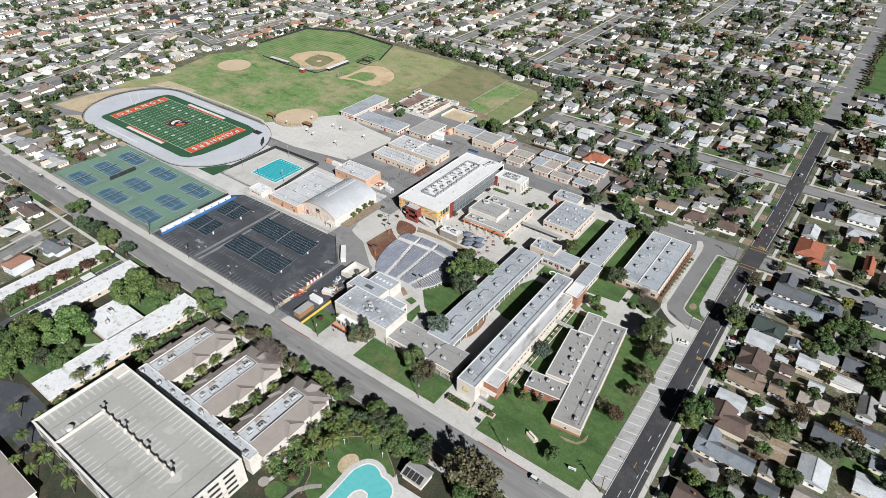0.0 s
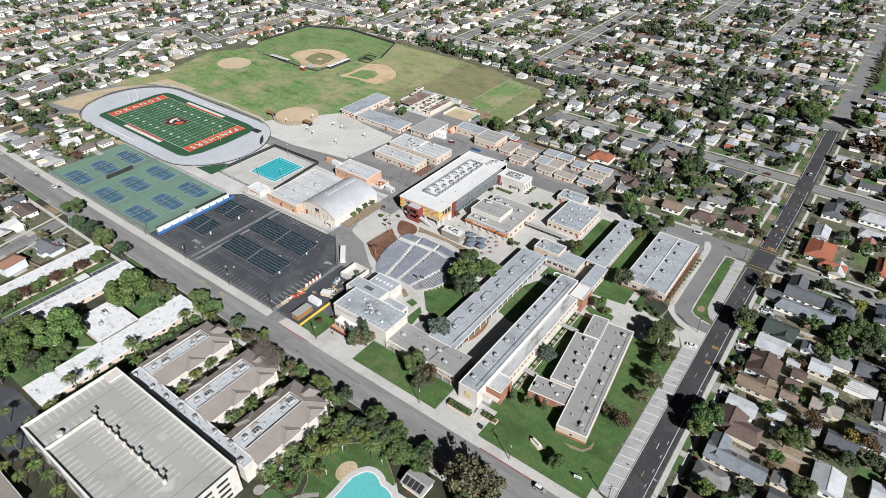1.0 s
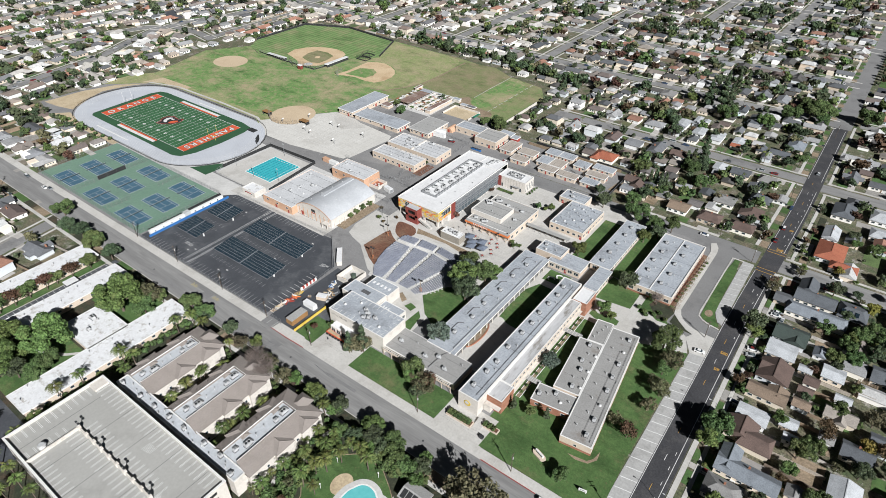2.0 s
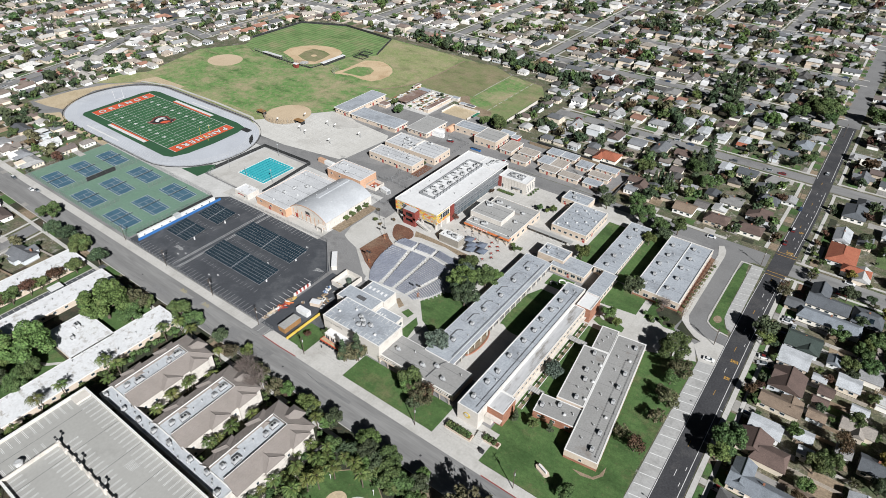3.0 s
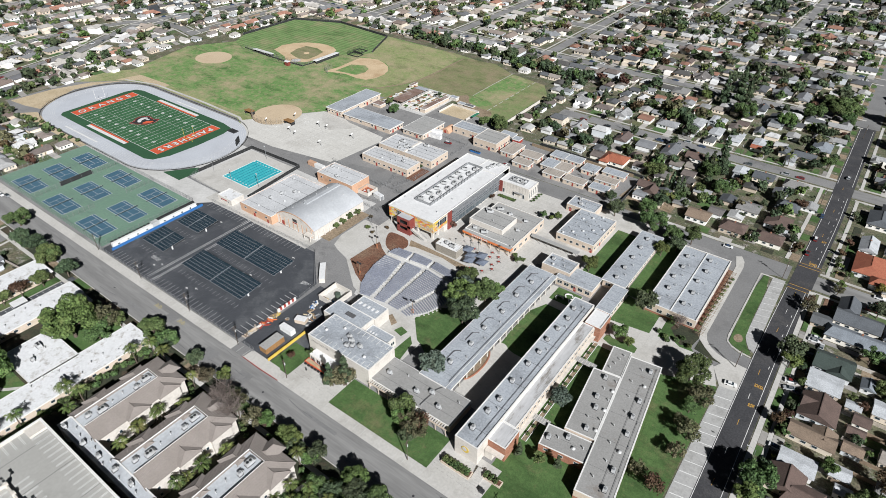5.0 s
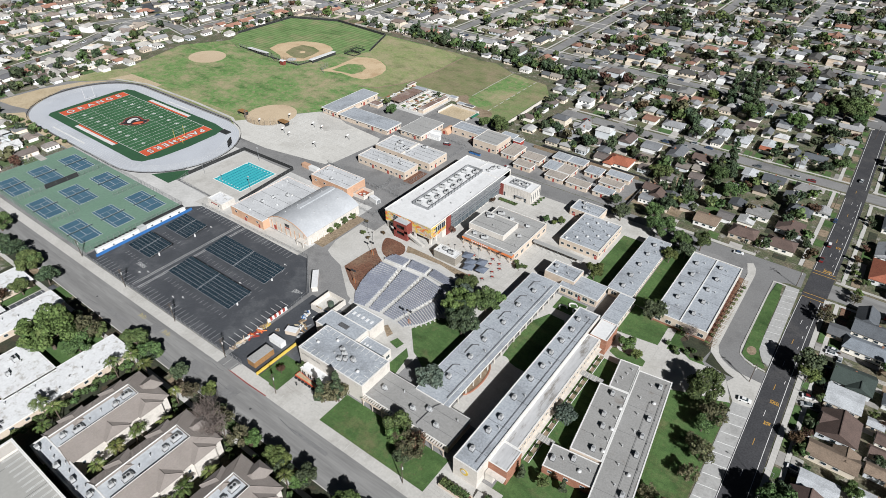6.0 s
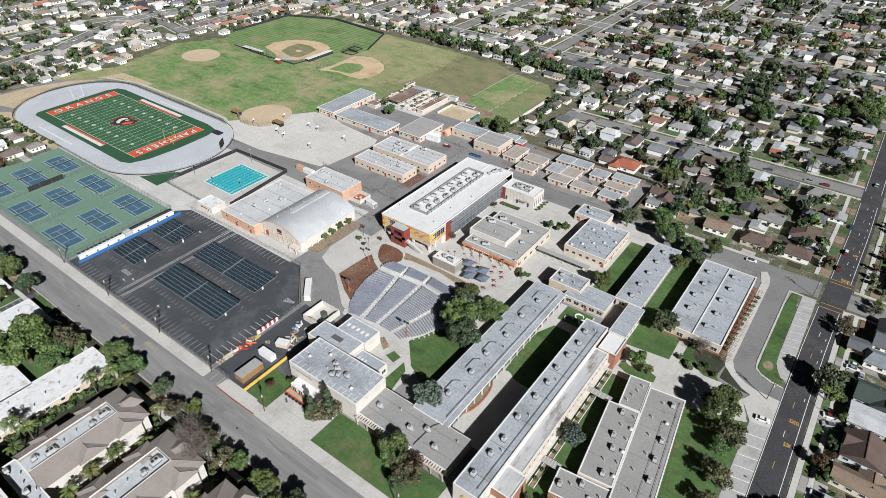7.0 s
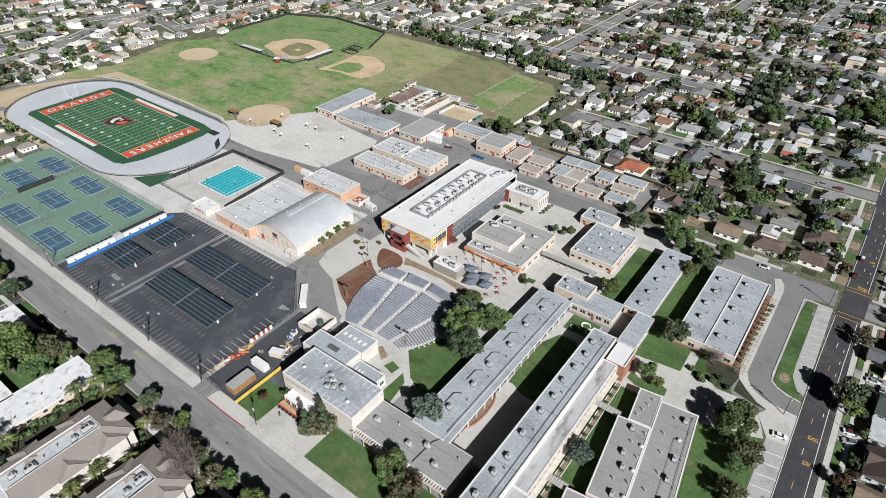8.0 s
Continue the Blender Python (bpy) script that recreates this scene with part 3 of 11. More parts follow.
# the school's own ground, west to east
site("ground", [(60, -76), (455, -76), (455, 112), (-30, 112), (-50, 70), (-60, 10), (-60, -18), (-30, -25), (60, -25)], 0.02, "asphalt_grey", "grey asphalt yards between the school buildings", 0.05)
site("ground", rect(284, 371, 119, 155.4), 0.024, "asphalt_grey", "grey asphalt between the portable classrooms", 0.05)
site("ground", [(112, 112), (300, 112), (300, 160), (112, 160)], 0.02, "asphalt_grey", "grey asphalt service yards behind the workshops", 0.05)
site("pavement", rect(-100, 455, -80.3, -76.2), 0.17, "concrete", "pale concrete footpath with scored slabs along the school", 0.2, "pavement")
site("kerb", rect(-100, 455, -80.6, -80.3), 0.15, "concrete", "concrete kerb", 0.2, "kerb")
site("kerb", rect(413, 436, -80.62, -80.28), 0.175, "red_kerb", "red-painted no-parking kerb", 0.2, "kerb")
site("pavement", [(455, -80.3), (462.8, -80.3), (462.8, -72), (455, -70)], 0.165, "concrete", "concrete street corner with ramps", 0.2, "pavement")
site("kerb", [(296, -80.62), (308, -80.9), (318, -80.62), (318, -80.3), (308, -80.5), (296, -80.3)], 0.172, "red_kerb", "red-painted kerb at the driveway", 0.2, "kerb")
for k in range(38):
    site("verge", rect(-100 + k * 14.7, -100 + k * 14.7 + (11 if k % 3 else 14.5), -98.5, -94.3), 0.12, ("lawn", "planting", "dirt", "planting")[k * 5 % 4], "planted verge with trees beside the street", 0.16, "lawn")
site("pavement", rect(-100, 460, -100.3, -98.5), 0.15, "concrete", "concrete footpath beside the apartments", 0.2, "pavement")
site("kerb", rect(-100, 463, -94.3, -94.0), 0.14, "concrete", "concrete kerb", 0.2, "kerb")
# east road: verge and paths
site("pavement", rect(473.3, 475.2, -75, 103), 0.15, "concrete", "concrete kerb strip of the side road", 0.2, "pavement")
site("pavement", rect(477.6, 479.2, -75, 103), 0.17, "concrete", "concrete footpath with house drives crossing it", 0.2, "pavement")
for y0, y1 in ((120, 206), (222, 328)):
    site("pavement", road_band(12.5, 14.2, y0, y1), 0.17, "concrete", "concrete footpath with house drives crossing it", 0.2, "pavement")
for y0, y1 in ((124, 211), (226, 319), (333, 421), (435, 538), (552, 652)):
    site("pavement", road_band(-6.4, -4.6, y0, y1), 0.17, "concrete", "concrete footpath beside the side road", 0.2, "pavement")
    for k in range(int((y1 - y0) / 11)):
        site("lawn", road_band(-4.4, -0.5, y0 + k * 11, y0 + k * 11 + 6.5, 1), 0.13, "lawn" if k % 3 else "dirt", "short grass verge between house drives", 0.2, "lawn")
site("car_park", rect(456.6, 463, -70, 34), 0.08, "bay_paving", "pale concrete strip of slanted parking bays", 0.1, "car park")
for i in range(33):
    y = -66 + i * 5.0 if i < 17 else -66 + 5.2 * i
    if y < 18:
        site("parking_line", [(457, y), (463, y + 1.0), (463, y + 1.32), (457, y + 0.32)], 0.09, "line", "white painted bay line", 0.01, "road marking")
# bus loop and its island
site("road", [(444, 103), (444, 46), (445.4, 42), (447.7, 39.1), (451, 37), (453.7, 36), (463, 35.4), (463, 42), (457.6, 42.6), (454.6, 44), (452.4, 46.4), (451, 51), (451.6, 103), (458, 106), (463, 106), (463, 118), (440, 118), (440, 110)], 0.06, "asphalt_mid", "grey asphalt bus loop", 0.06, "road")
site("pavement", [(438.6, 110.4), (441, 112), (443.2, 108), (444, 103), (444, 46), (445.4, 42), (447.7, 39.1), (451, 37), (453.7, 36), (463, 35.4), (463, 21), (456.6, 20), (452, 28.6), (453.8, 32.2), (450.3, 33.6), (446, 37.2), (442.3, 41.2), (441, 48.5), (440.8, 102)], 0.17, "concrete", "pale concrete footpath curving round the bus loop", 0.2, "pavement")
site("planting_bed", [(442.6, 34), (442.8, 40.4), (446, 37), (450.2, 33.4), (453.6, 32.1), (450, 32)], 0.175, "planting", "narrow planted bed beside the bus loop", 0.2, "planting bed")
site("lawn", smooth([(452.4, 103), (452.2, 48), (454.4, 45.4), (458, 44), (461, 43.4), (462.2, 45), (459.4, 48), (457.2, 55), (457, 103)], 1), 0.2, "lawn", "grass island inside the bus loop", 0.24, "lawn")
site("pavement", [(452.4, 103.2), (452.2, 47.6), (454.4, 45.2), (458, 43.8), (462.6, 42.8), (462.6, 42.4), (457.6, 42.9), (454.4, 44.4), (452, 46.6), (451.4, 51), (451.8, 103.8), (457.6, 104), (457.6, 103.2)], 0.21, "concrete", "white concrete kerb of the island", 0.24, "kerb")
site("pavement", [(457.4, 55), (459, 50.5), (460.8, 47), (462.9, 46), (462.9, 104), (457.4, 104)], 0.12, "bay_paving", "pale concrete parking strip beside the island", 0.1, "paving")
for k in range(10):
    site("parking_line", [(457.6, 57 + k * 4.8), (462.8, 58 + k * 4.8), (462.8, 58.2 + k * 4.8), (457.6, 57.2 + k * 4.8)], 0.125, "line", "white painted bay line", 0.01, "road marking")
site("bare_patch", smooth([(453.4, 50), (455.8, 48), (457.6, 50.4), (456.4, 54), (454, 53.6)]), 0.208, "dirt", "worn bare patch in the grass island", 0.02)
site("road", rect(300, 463, 108.5, 118.5), 0.055, "asphalt_mid", "grey asphalt street behind the school", 0.06, "road")
site("pavement", rect(384, 440, 119, 121), 0.16, "concrete", "concrete footpath along the back street", 0.2, "pavement")
# lane paint on the roads
for y0, y1, a in ((-72, 100, 0.25), (-72, 100, 8.1), (124, 206, 8.3), (124, 206, 0.4), (222, 316, 0.6), (222, 316, 8.4)):
    site("road_line", road_band(a, a + 0.2, y0, y1, 6), 0.062, "line", "solid white edge line", 0.01, "road marking")
for i in range(20):
    y = -70 + i * 15
    if not 100 < y < 122:
        site("road_line", road_band(4.3, 4.48, y, y + 3.2, 1), 0.062, "yellow_line" if i % 2 else "line", "short painted lane dash", 0.01, "road marking")
for i in range(36):
    y = -66 + i * 7.6
    if not 100 < y < 122 and (y > 40 or y < -30):
        site("road_line", road_band(6.9, 7.1, y, y + 1.8, 1), 0.062, "line", "short white bicycle lane dash", 0.01, "road marking")
for y, size, words in ((17.2, 1, "SLOW"), (28.6, 1, "SCHOOL"), (126, 1, "SCHOOL"), (150, 1, "SLOW")):
    me = text_mesh("road_word", words, 2.1, "yellow_line", 0.07)
    tagged(part("road_word", me, None, at=pose(e_road(y) + 6.2, y, 0.056) @ Matrix.Diagonal((0.37, 1.15, 1, 1))), "yellow word painted on the dark road", "road marking", "", "structure")
for y in (100.5, 103.5, 121.5, 124):
    site("road_line", road_band(0.4, 9.8, y, y + 0.3, 1), 0.062, "yellow_line", "yellow crossing line", 0.01, "road marking")
for x, y, w, d in ((281, -92, 7.5, 7.2), (302.5, -92.6, 6.4, 8.0), (250, -86, 6, 4), (405, -84, 10, 2.5), (364, -91, 5, 3), (226, -90.6, 12, 2.2), (338, -85.4, 16, 1.4)):
    site("asphalt_patch", rect(x, x + w, y, y + d), 0.056, "asphalt_mid", "darker square of repaired asphalt", 0.01, "road marking")
for x, y in ((318, -87.6), (352, -88.4), (391, -86.8), (262, -87.2), (214, -88)):
    tagged(part("manhole_cover", Shape().disc(x, y, 0.03, 0.066, 0.45, 14), "road_dark"), "round dark iron manhole cover in the street", "manhole cover", "manhole covers")
crack = random.Random(61)
for k in range(15):
    x, y = crack.uniform(150, 440), crack.uniform(-93, -81.5)
    line = [(x, y)]
    for _ in range(5):
        x, y = x + crack.uniform(1.2, 3.6), min(-81, max(-93.4, y + crack.uniform(-0.5, 0.5)))
        line.append((x, y))
    tagged(part("tar_seam", Shape().strip(line, 0.07, 0.04, 0.0635), "asphalt_dark"), "wandering tar-filled crack in the street", "road marking", "tar seams", "structure")
site("driveway", [(289.5, -80.6), (297, -80.6), (297.6, -75.5), (289.5, -75.5)], 0.176, "asphalt_mid", "asphalt ramp into the service yard", 0.1, "driveway")

# lawns, paths and plazas round the classrooms
site("lawn", [(405, -76), (455.6, -76), (456.4, 18), (441, 34), (441, 46), (405, 46)], 0.05, "lawn", "mown green lawn under the classroom wings", 0.05, "lawn")
for poly, mat, label in (
    (rect(341.5, 388, -76.2, -62), "lawn", "green lawn in front of the theatre link"),
    ([(409, -76), (455, -76), (457, -72), (455.6, -40), (455.6, 18), (446, 16), (436, 12), (440, -10), (446, -57), (431, -59), (428, -46), (412, -50), (409.5, -54)], "lawn", "mown green lawn round the classroom wing"),
    (rect(409, 416, -48, 12), "lawn", "green strip between two classroom wings"),
    ([(407.2, 29.5), (424.3, 31.6), (424, 42.3), (417, 47), (407.4, 50)], "lawn", "green courtyard lawn"),
    ([(427.7, 31.9), (432, 32.6), (431, 44), (427.6, 44)], "lawn", "narrow piece of lawn beside the broad wing"),
    (rect(405.5, 415.5, 50, 104), "lawn", "grass strip between the classroom wings"),
    (rect(382, 393.5, 52, 97), "lawn", "grass strip between two classroom buildings"),
    ([(338.4, -20.6), (343.3, -8.4), (350, -6), (361, -12), (361, -44), (357, -36), (350.4, -31.7), (347.6, -30.6)], "lawn", "lawn with a bare patch below the amphitheatre"),
    ([(336.1, -31.9), (337.3, -28.2), (341.5, -29.3), (340.8, -33)], "lawn", "small triangle of lawn beside the theatre"),
    ([(343.4, -45.6), (344, -30.4), (347.4, -33.6), (349.4, -45.6)], "lawn", "small triangle of lawn beside the theatre"),
    (rect(308, 319, -76, -62), "lawn", "worn lawn beside the theatre yard"),
    ([(330, 96), (350, 96), (350, 104), (330, 104)], "concrete", "pale concrete walk")):
    site("lawn" if mat == "lawn" else "ground", poly, 0.1, mat, label, 0.12, "lawn" if mat == "lawn" else "ground")
level = 0.056
for poly, label in (
    (rect(319, 341.4, -76.2, -61), "pale concrete forecourt of the theatre"),
    (rect(388, 410, -76.2, -62), "concrete entrance court of the main building"),
    (rect(376, 391.5, -46, 36), "pale concrete court between the long wings"),
    (rect(343, 362, -2, 60), "pale concrete plaza beside the dining hall"),
    (rect(278, 346, 14, 46), "pale concrete plaza under the new building"),
    (rect(306, 362, 46, 106), "pale concrete walks round the dining hall"),
    (rect(346, 394, 46, 112), "pale concrete walks between the classrooms"),
    ([(405, 12), (440, 12), (456, 19), (452, 29), (446.5, 32.1), (437.2, 31.4), (430, 36), (405, 52)], "pale concrete walk to the bus loop"),
    ([(306, -22.8), (330, -47), (350, -47), (350, -30), (340, -17), (343.3, -8.4), (331.8, -22.4)], "concrete path below the amphitheatre"),
    ([(271, -2.4), (275.4, -4.5), (284.2, -7.2), (302.2, -21.1), (308, -22.8), (310, -14), (306, 0), (302, 24), (278, 24), (268, 24), (268, 6)], "concrete plaza between the gymnasium and the amphitheatre"),
    (rect(180, 262, -14, -6), "grey concrete walk along the gymnasium")):
    level += 0.0045
    site("plaza", poly, level, "concrete", label, 0.08, "paving")
site("path", [(424.2, 31), (427.6, 31), (427.4, 46), (424, 44)], 0.115, "concrete", "concrete footpath across the lawn", 0.1, "pavement")
site("lawn", smooth([(376.2, -11), (379, -10.4), (382, -13), (391, -13), (391, 21.8), (376.4, 22)], 1), 0.12, "lawn", "shaded courtyard lawn between the long wings", 0.1, "lawn")
site("lawn", rect(379, 391, 26.5, 36), 0.125, "lawn", "little garden court with stone edging", 0.1, "lawn")
site("lawn", smooth([(409.8, 15.4), (410, 21.4), (414, 19), (423.4, 21.7), (423.8, 15.2)], 1), 0.12, "lawn", "small lawn with young trees behind the brick stair", 0.1, "lawn")
site("planting_bed", [(430.3, 40.4), (431.4, 45), (441, 45), (441, 48), (442.3, 41.4), (441.2, 35), (436.8, 32.6)], 0.12, "planting", "mulched bed with shrubs beside the broad wing", 0.1, "planting bed")
site("planting_bed", rect(438.8, 440.7, 46, 97), 0.13, "soil", "narrow mulched bed below the windows", 0.1, "planting bed")
site("planting_bed", [(329, -24.6), (327.2, -27.8), (330.2, -28), (333.4, -30.4), (334.2, -27.5)], 0.13, "dirt", "small sandy bed beside the theatre wing", 0.08, "planting bed")
# score joints of the street footpath
joints = Shape()
for i in range(70):
    joints.box(190 + i * 3.8, 190.12 + i * 3.8, -80.2, -76.3, 0.16, 0.206)
tagged(part("joint", joints, "court"), "scored joints across the footpath", "paving", "", "stuff")

# sawn joints of the plazas and courts
joints = Shape()
for k in range(15):
    joints.box(306 + k * 4, 306.1 + k * 4, 46, 106, 0.09, 0.124)
    joints.box(306, 362, 47 + k * 4, 47.1 + k * 4, 0.09, 0.1236)
for k in range(11):
    joints.box(322 + k * 4, 322.1 + k * 4, 24.5, 46, 0.09, 0.1232)
for k in range(6):
    joints.box(322, 362, 25 + k * 4, 25.1 + k * 4, 0.09, 0.1228)
for k in range(12):
    joints.box(405 + k * 4, 405.1 + k * 4, 22, 31, 0.09, 0.1224)
tagged(part("joint", joints, "joint_line"), "sawn joints across the plaza paving", "paving", "", "stuff")
joints = Shape()
for k in range(13):
    joints.box(134 + k * 6, 134.12 + k * 6, 54 + (0 if k < 10 else 8), 100 + min(k, 2) * 5, 0.05, 0.0625)
for k in range(8):
    joints.box(130, 206, 58 + k * 6, 58.12 + k * 6, 0.05, 0.0628)
tagged(part("joint", joints, "joint_line"), "sawn joints across the court yard", "paving", "", "stuff")
for x in (240, 257.4):
    for k in range(6):
        site("road_mark", rect(x + k * 0.75, x + 0.36 + k * 0.75, -84.2 + 0.3 * (k % 2), -82.0 - 0.4 * (k % 3)), 0.064, "worn_yellow", "worn yellow painted mark on the street", 0.01, "road marking")

site("bare_patch", [(437.4, -58.8), (441, -59.6), (445.4, -58.4), (447.6, -55), (447, -51), (446.2, -55.4), (444.6, -57.6)], 0.112, "dirt", "worn bare strip along the wing's end wall", 0.03)


# ---- sports grounds ----
site("track", stadium(5, 105, 22.5, 41), 0.06, "track", "pale blue-grey running track with painted lanes", 0.06, "track")
for k in range(7):
    r = 40.2 - 1.22 * k
    ring = stadium(5, 105, 22.5, r, 28)
    ring.append(ring[0])
    tagged(part("lane_line", Shape().strip(ring, 0.12, 0.055, 0.066), "line"), "thin white lane line of the track", "track line", "track lanes", "structure")
site("turf", [(-4.5, -3.5), (-1, -6.5), (108, -8), (114, -5.5), (118, 4), (119.5, 24), (118.4, 45), (115.5, 53.4), (104, 55.5), (4, 55.5), (-2.5, 53.5), (-5.5, 46)], 0.075, "turf_rim", "dark green artificial turf margin", 0.03, "turf")
site("turf", rect(0, 109.73, 0, 48.77), 0.085, "turf", "green artificial turf football field", 0.03, "turf")
field = tagged(part("end_zone", Shape().box(0, 9.14, 0, 48.77, 0.08, 0.094), "orange"), "orange end zone of the football field", "end zone", "end zones", "structure")
tagged(part("end_zone", Shape().box(100.59, 109.73, 0, 48.77, 0.08, 0.094), "orange"), "orange end zone of the football field", "end zone", "end zones", "structure")
for words, x, way in (("ORANGE", 4.6, 1), ("PANTHERS", 105.2, -1)):
    n = len(words)
    for i, ch in enumerate(words):
        y = 24.4 + way * (i - (n - 1) / 2) * (43.0 / n)
        dark = text_mesh("letter_shadow", ch, 7.2, "screen_black", 0.42)
        tagged(part("letter_shadow", dark, None, at=pose(x, y, 0.092, 0, 0, 90 * way) @ Matrix.Diagonal((0.9, 1, 0.5, 1))), "black outline behind an end zone letter", "field marking", "end zone outlines", "structure")
        me = text_mesh("letter", ch, 7.2, "line", 0.16)
        tagged(part("letter", me, None, at=pose(x, y, 0.1, 0, 0, 90 * way) @ Matrix.Diagonal((0.9, 1, 1, 1))), "white letter painted in the orange end zone", "field marking", "end zone letters", "structure")
for i in range(21):
    x = 9.14 + i * 4.572
    tagged(part("yard_line", Shape().box(x - 0.09, x + 0.09, 0.4, 48.4, 0.088, 0.1), "line"), "white yard line", "field marking", "yard lines", "structure")
for y in (0.15, 48.6):
    site("side_line", rect(0, 109.73, y - 0.15, y + 0.15), 0.1, "line", "white side line of the field", 0.012, "field marking")
for y in (16.3, 32.5):
    for i in range(20):
        site("hash_line", rect(9.14 + i * 4.572 + 0.6, 9.14 + i * 4.572 + 4.0, y - 0.06, y + 0.06), 0.1, "line", "thin white hash line", 0.012, "field marking")
for k, num in enumerate((10, 20, 30, 40, 50, 40, 30, 20, 10)):
    x = 9.14 + 9.144 * (k + 1)
    for y, turn in ((9.0, 0), (39.8, 180)):
        me = text_mesh("yard_number", str(num), 3.0, "line", 0.05)
        tagged(part("yard_number", me, None, at=pose(x, y, 0.1, 0, 0, turn)), "white yard number on the turf", "field marking", "yard numbers", "structure")
for x0, x1, y0, s in ((31, 79, -4.6, 1), (31, 79, 53.4, -1)):
    site("team_box", rect(x0, x1, *sorted((y0, y0 + s * 2.4))), 0.09, "line", "white team area strip beside the field", 0.012, "field marking")
    site("team_box", rect(x0, x1, *sorted((y0 + s * 2.4, y0 + s * 3.8))), 0.09, "orange", "orange team area strip beside the field", 0.012, "field marking")
for poly, mat, word, z in (
    ([(50.6, 14.6), (56.2, 16.6), (62.5, 20.4), (65.6, 25.4), (64.6, 29), (62, 33), (58.6, 29.6), (53, 31.4), (48.4, 29.4), (46.8, 25), (48.2, 21), (51, 18.6)], "maroon", "dark red edge of the midfield badge", 0.096),
    ([(51.4, 16.2), (56, 17.8), (61.8, 21), (64.4, 25.4), (63.6, 28.6), (61.8, 31), (58.4, 28.4), (53, 30), (49.4, 28.2), (48.2, 25), (49.4, 21.6), (52.4, 19.2)], "screen_black", "black head shape at midfield", 0.1),
    ([(58.6, 20.4), (61.4, 22), (63, 25.2), (62, 28.2), (59.6, 26.6), (57.6, 24)], "orange", "orange shape inside the midfield badge", 0.104),
    ([(50.4, 24), (52.2, 21), (55.2, 19.8), (56.6, 21.2), (54.2, 23), (53.4, 26), (55, 28.2), (52.6, 28.6), (50.6, 27)], "line", "white shape inside the midfield badge", 0.104),
    ([(55.6, 25), (57.4, 26.6), (56.8, 28.4), (55.2, 27)], "line", "white eye shape inside the midfield badge", 0.108)):
    site("centre_badge", smooth(poly, 1), z, mat, word, 0.012, "field marking")


def goalpost(x, y, turn, mat, label):
    g = empty("goalpost", pose(x, y, 0.06, 0, 0, turn), label, "goalpost", "football goals")
    part("post", Shape().tube((0, 0, 0), (0, 0, 2.0), 0.12).tube((0, 0, 2.0), (1.6, 0, 3.05), 0.1), mat, g)
    part("crossbar", Shape().tube((1.6, -3.56, 3.05), (1.6, 3.56, 3.05), 0.1), mat, g)
    for s in (-3.56, 3.56):
        part("upright", Shape().tube((1.6, s, 3.05), (1.6, s, 10.5), 0.09), mat, g)


goalpost(112.4, 24.4, 180, "yellow_paint", "yellow steel football goalpost")
goalpost(-2.6, 24.4, 0, "white_paint", "white steel football goalpost")
board = empty("scoreboard", pose(142, 39, 0.06, 0, 0, 35), "dark scoreboard on two steel posts", "scoreboard")
part("panel", Shape().box(-0.25, 0.25, -3.2, 3.2, 2.6, 6.0), "screen_black", board)
for s in (-2, 2):
    part("post", Shape().tube((0, s, 0), (0, s, 3), 0.12), "steel", board)
mat_ob = tagged(part("jump_mat", Shape().box(117, 124, 49, 53, 0.06, 0.75), "screen_black"), "black high-jump landing mat on the track", "landing mat")
site("runway", rect(20, 62, -14.4, -13.2), 0.075, "line", "white jump runway mark", 0.012, "track line")
site("runway", rect(44, 70, 58.2, 59.4), 0.075, "line", "white jump runway mark", 0.012, "track line")
site("sand_area", [(-58, -16), (-40, -14), (-24, -10), (-36, 10), (-42, 24), (-38, 40), (-34, 48), (-28, 58), (-46, 40), (-56, 14)], 0.05, "sand", "tan sandy ground at the end of the track", 0.05)
site("sand_area", [(-30, -24), (60, -24), (60, -19.5), (8, -19.5), (-20, -14)], 0.05, "sand", "tan sandy strip beside the track", 0.05)
site("sand_area", [(-36, 55), (-20, 66), (10, 68), (10, 75), (-30, 74)], 0.05, "sand", "tan sandy strip behind the track", 0.05)
site("turf_patch", [(133, -11), (150, -11), (151, 5), (146, 5.5)], 0.085, "turf_rim", "triangle of dark green artificial turf", 0.04, "turf")
site("ground", rect(60, 262, -24, -6), 0.045, "court", "pale concrete apron beside the courts", 0.05)
site("ground", [(118, 42), (150, -4), (262, -6), (262, 40), (210, 40)], 0.043, "court", "pale concrete apron round the pool", 0.05)

# playing fields
site("ground", [(-62, 30), (-44, 44), (-30, 58), (0, 67), (104, 67), (126, 56), (136, 60), (114, 76), (-46, 78), (-60, 60)], 0.042, "field_dry", "dry worn grass between the track and the field", 0.05, "grass field")
tagged(part("path", Shape().strip([(-30, 60), (0, 69), (60, 70), (105, 68.5), (128, 57)], 2.0, 0.02, 0.058), "concrete"), "pale concrete walk behind the track", "path", "", "structure")
site("field", [(-46, 74), (112, 74), (148, 115), (150, 158), (150, 172), (134, 200), (120, 276), (60, 278), (62, 168), (-17, 168), (-40, 178), (-64, 142)], 0.045, "field", "green playing field with dry patches", 0.05, "grass field")
site("field", [(150, 158), (170, 160), (210, 194), (236, 158), (264, 166), (264, 236), (250, 256), (215, 262), (190, 270), (147, 276), (119, 276), (133.6, 200)], 0.0445, "rough_field", "rough olive-green field beside the gardens", 0.05, "grass field")
site("field", smooth([(118, 166), (134, 168), (148, 171), (163, 201), (161, 262), (147, 275), (80, 275), (62, 277), (70, 240), (72, 210), (98, 224), (124, 214), (134, 196), (130, 178)]), 0.049, "field_dry", "dry yellowing playing field", 0.05, "grass field")
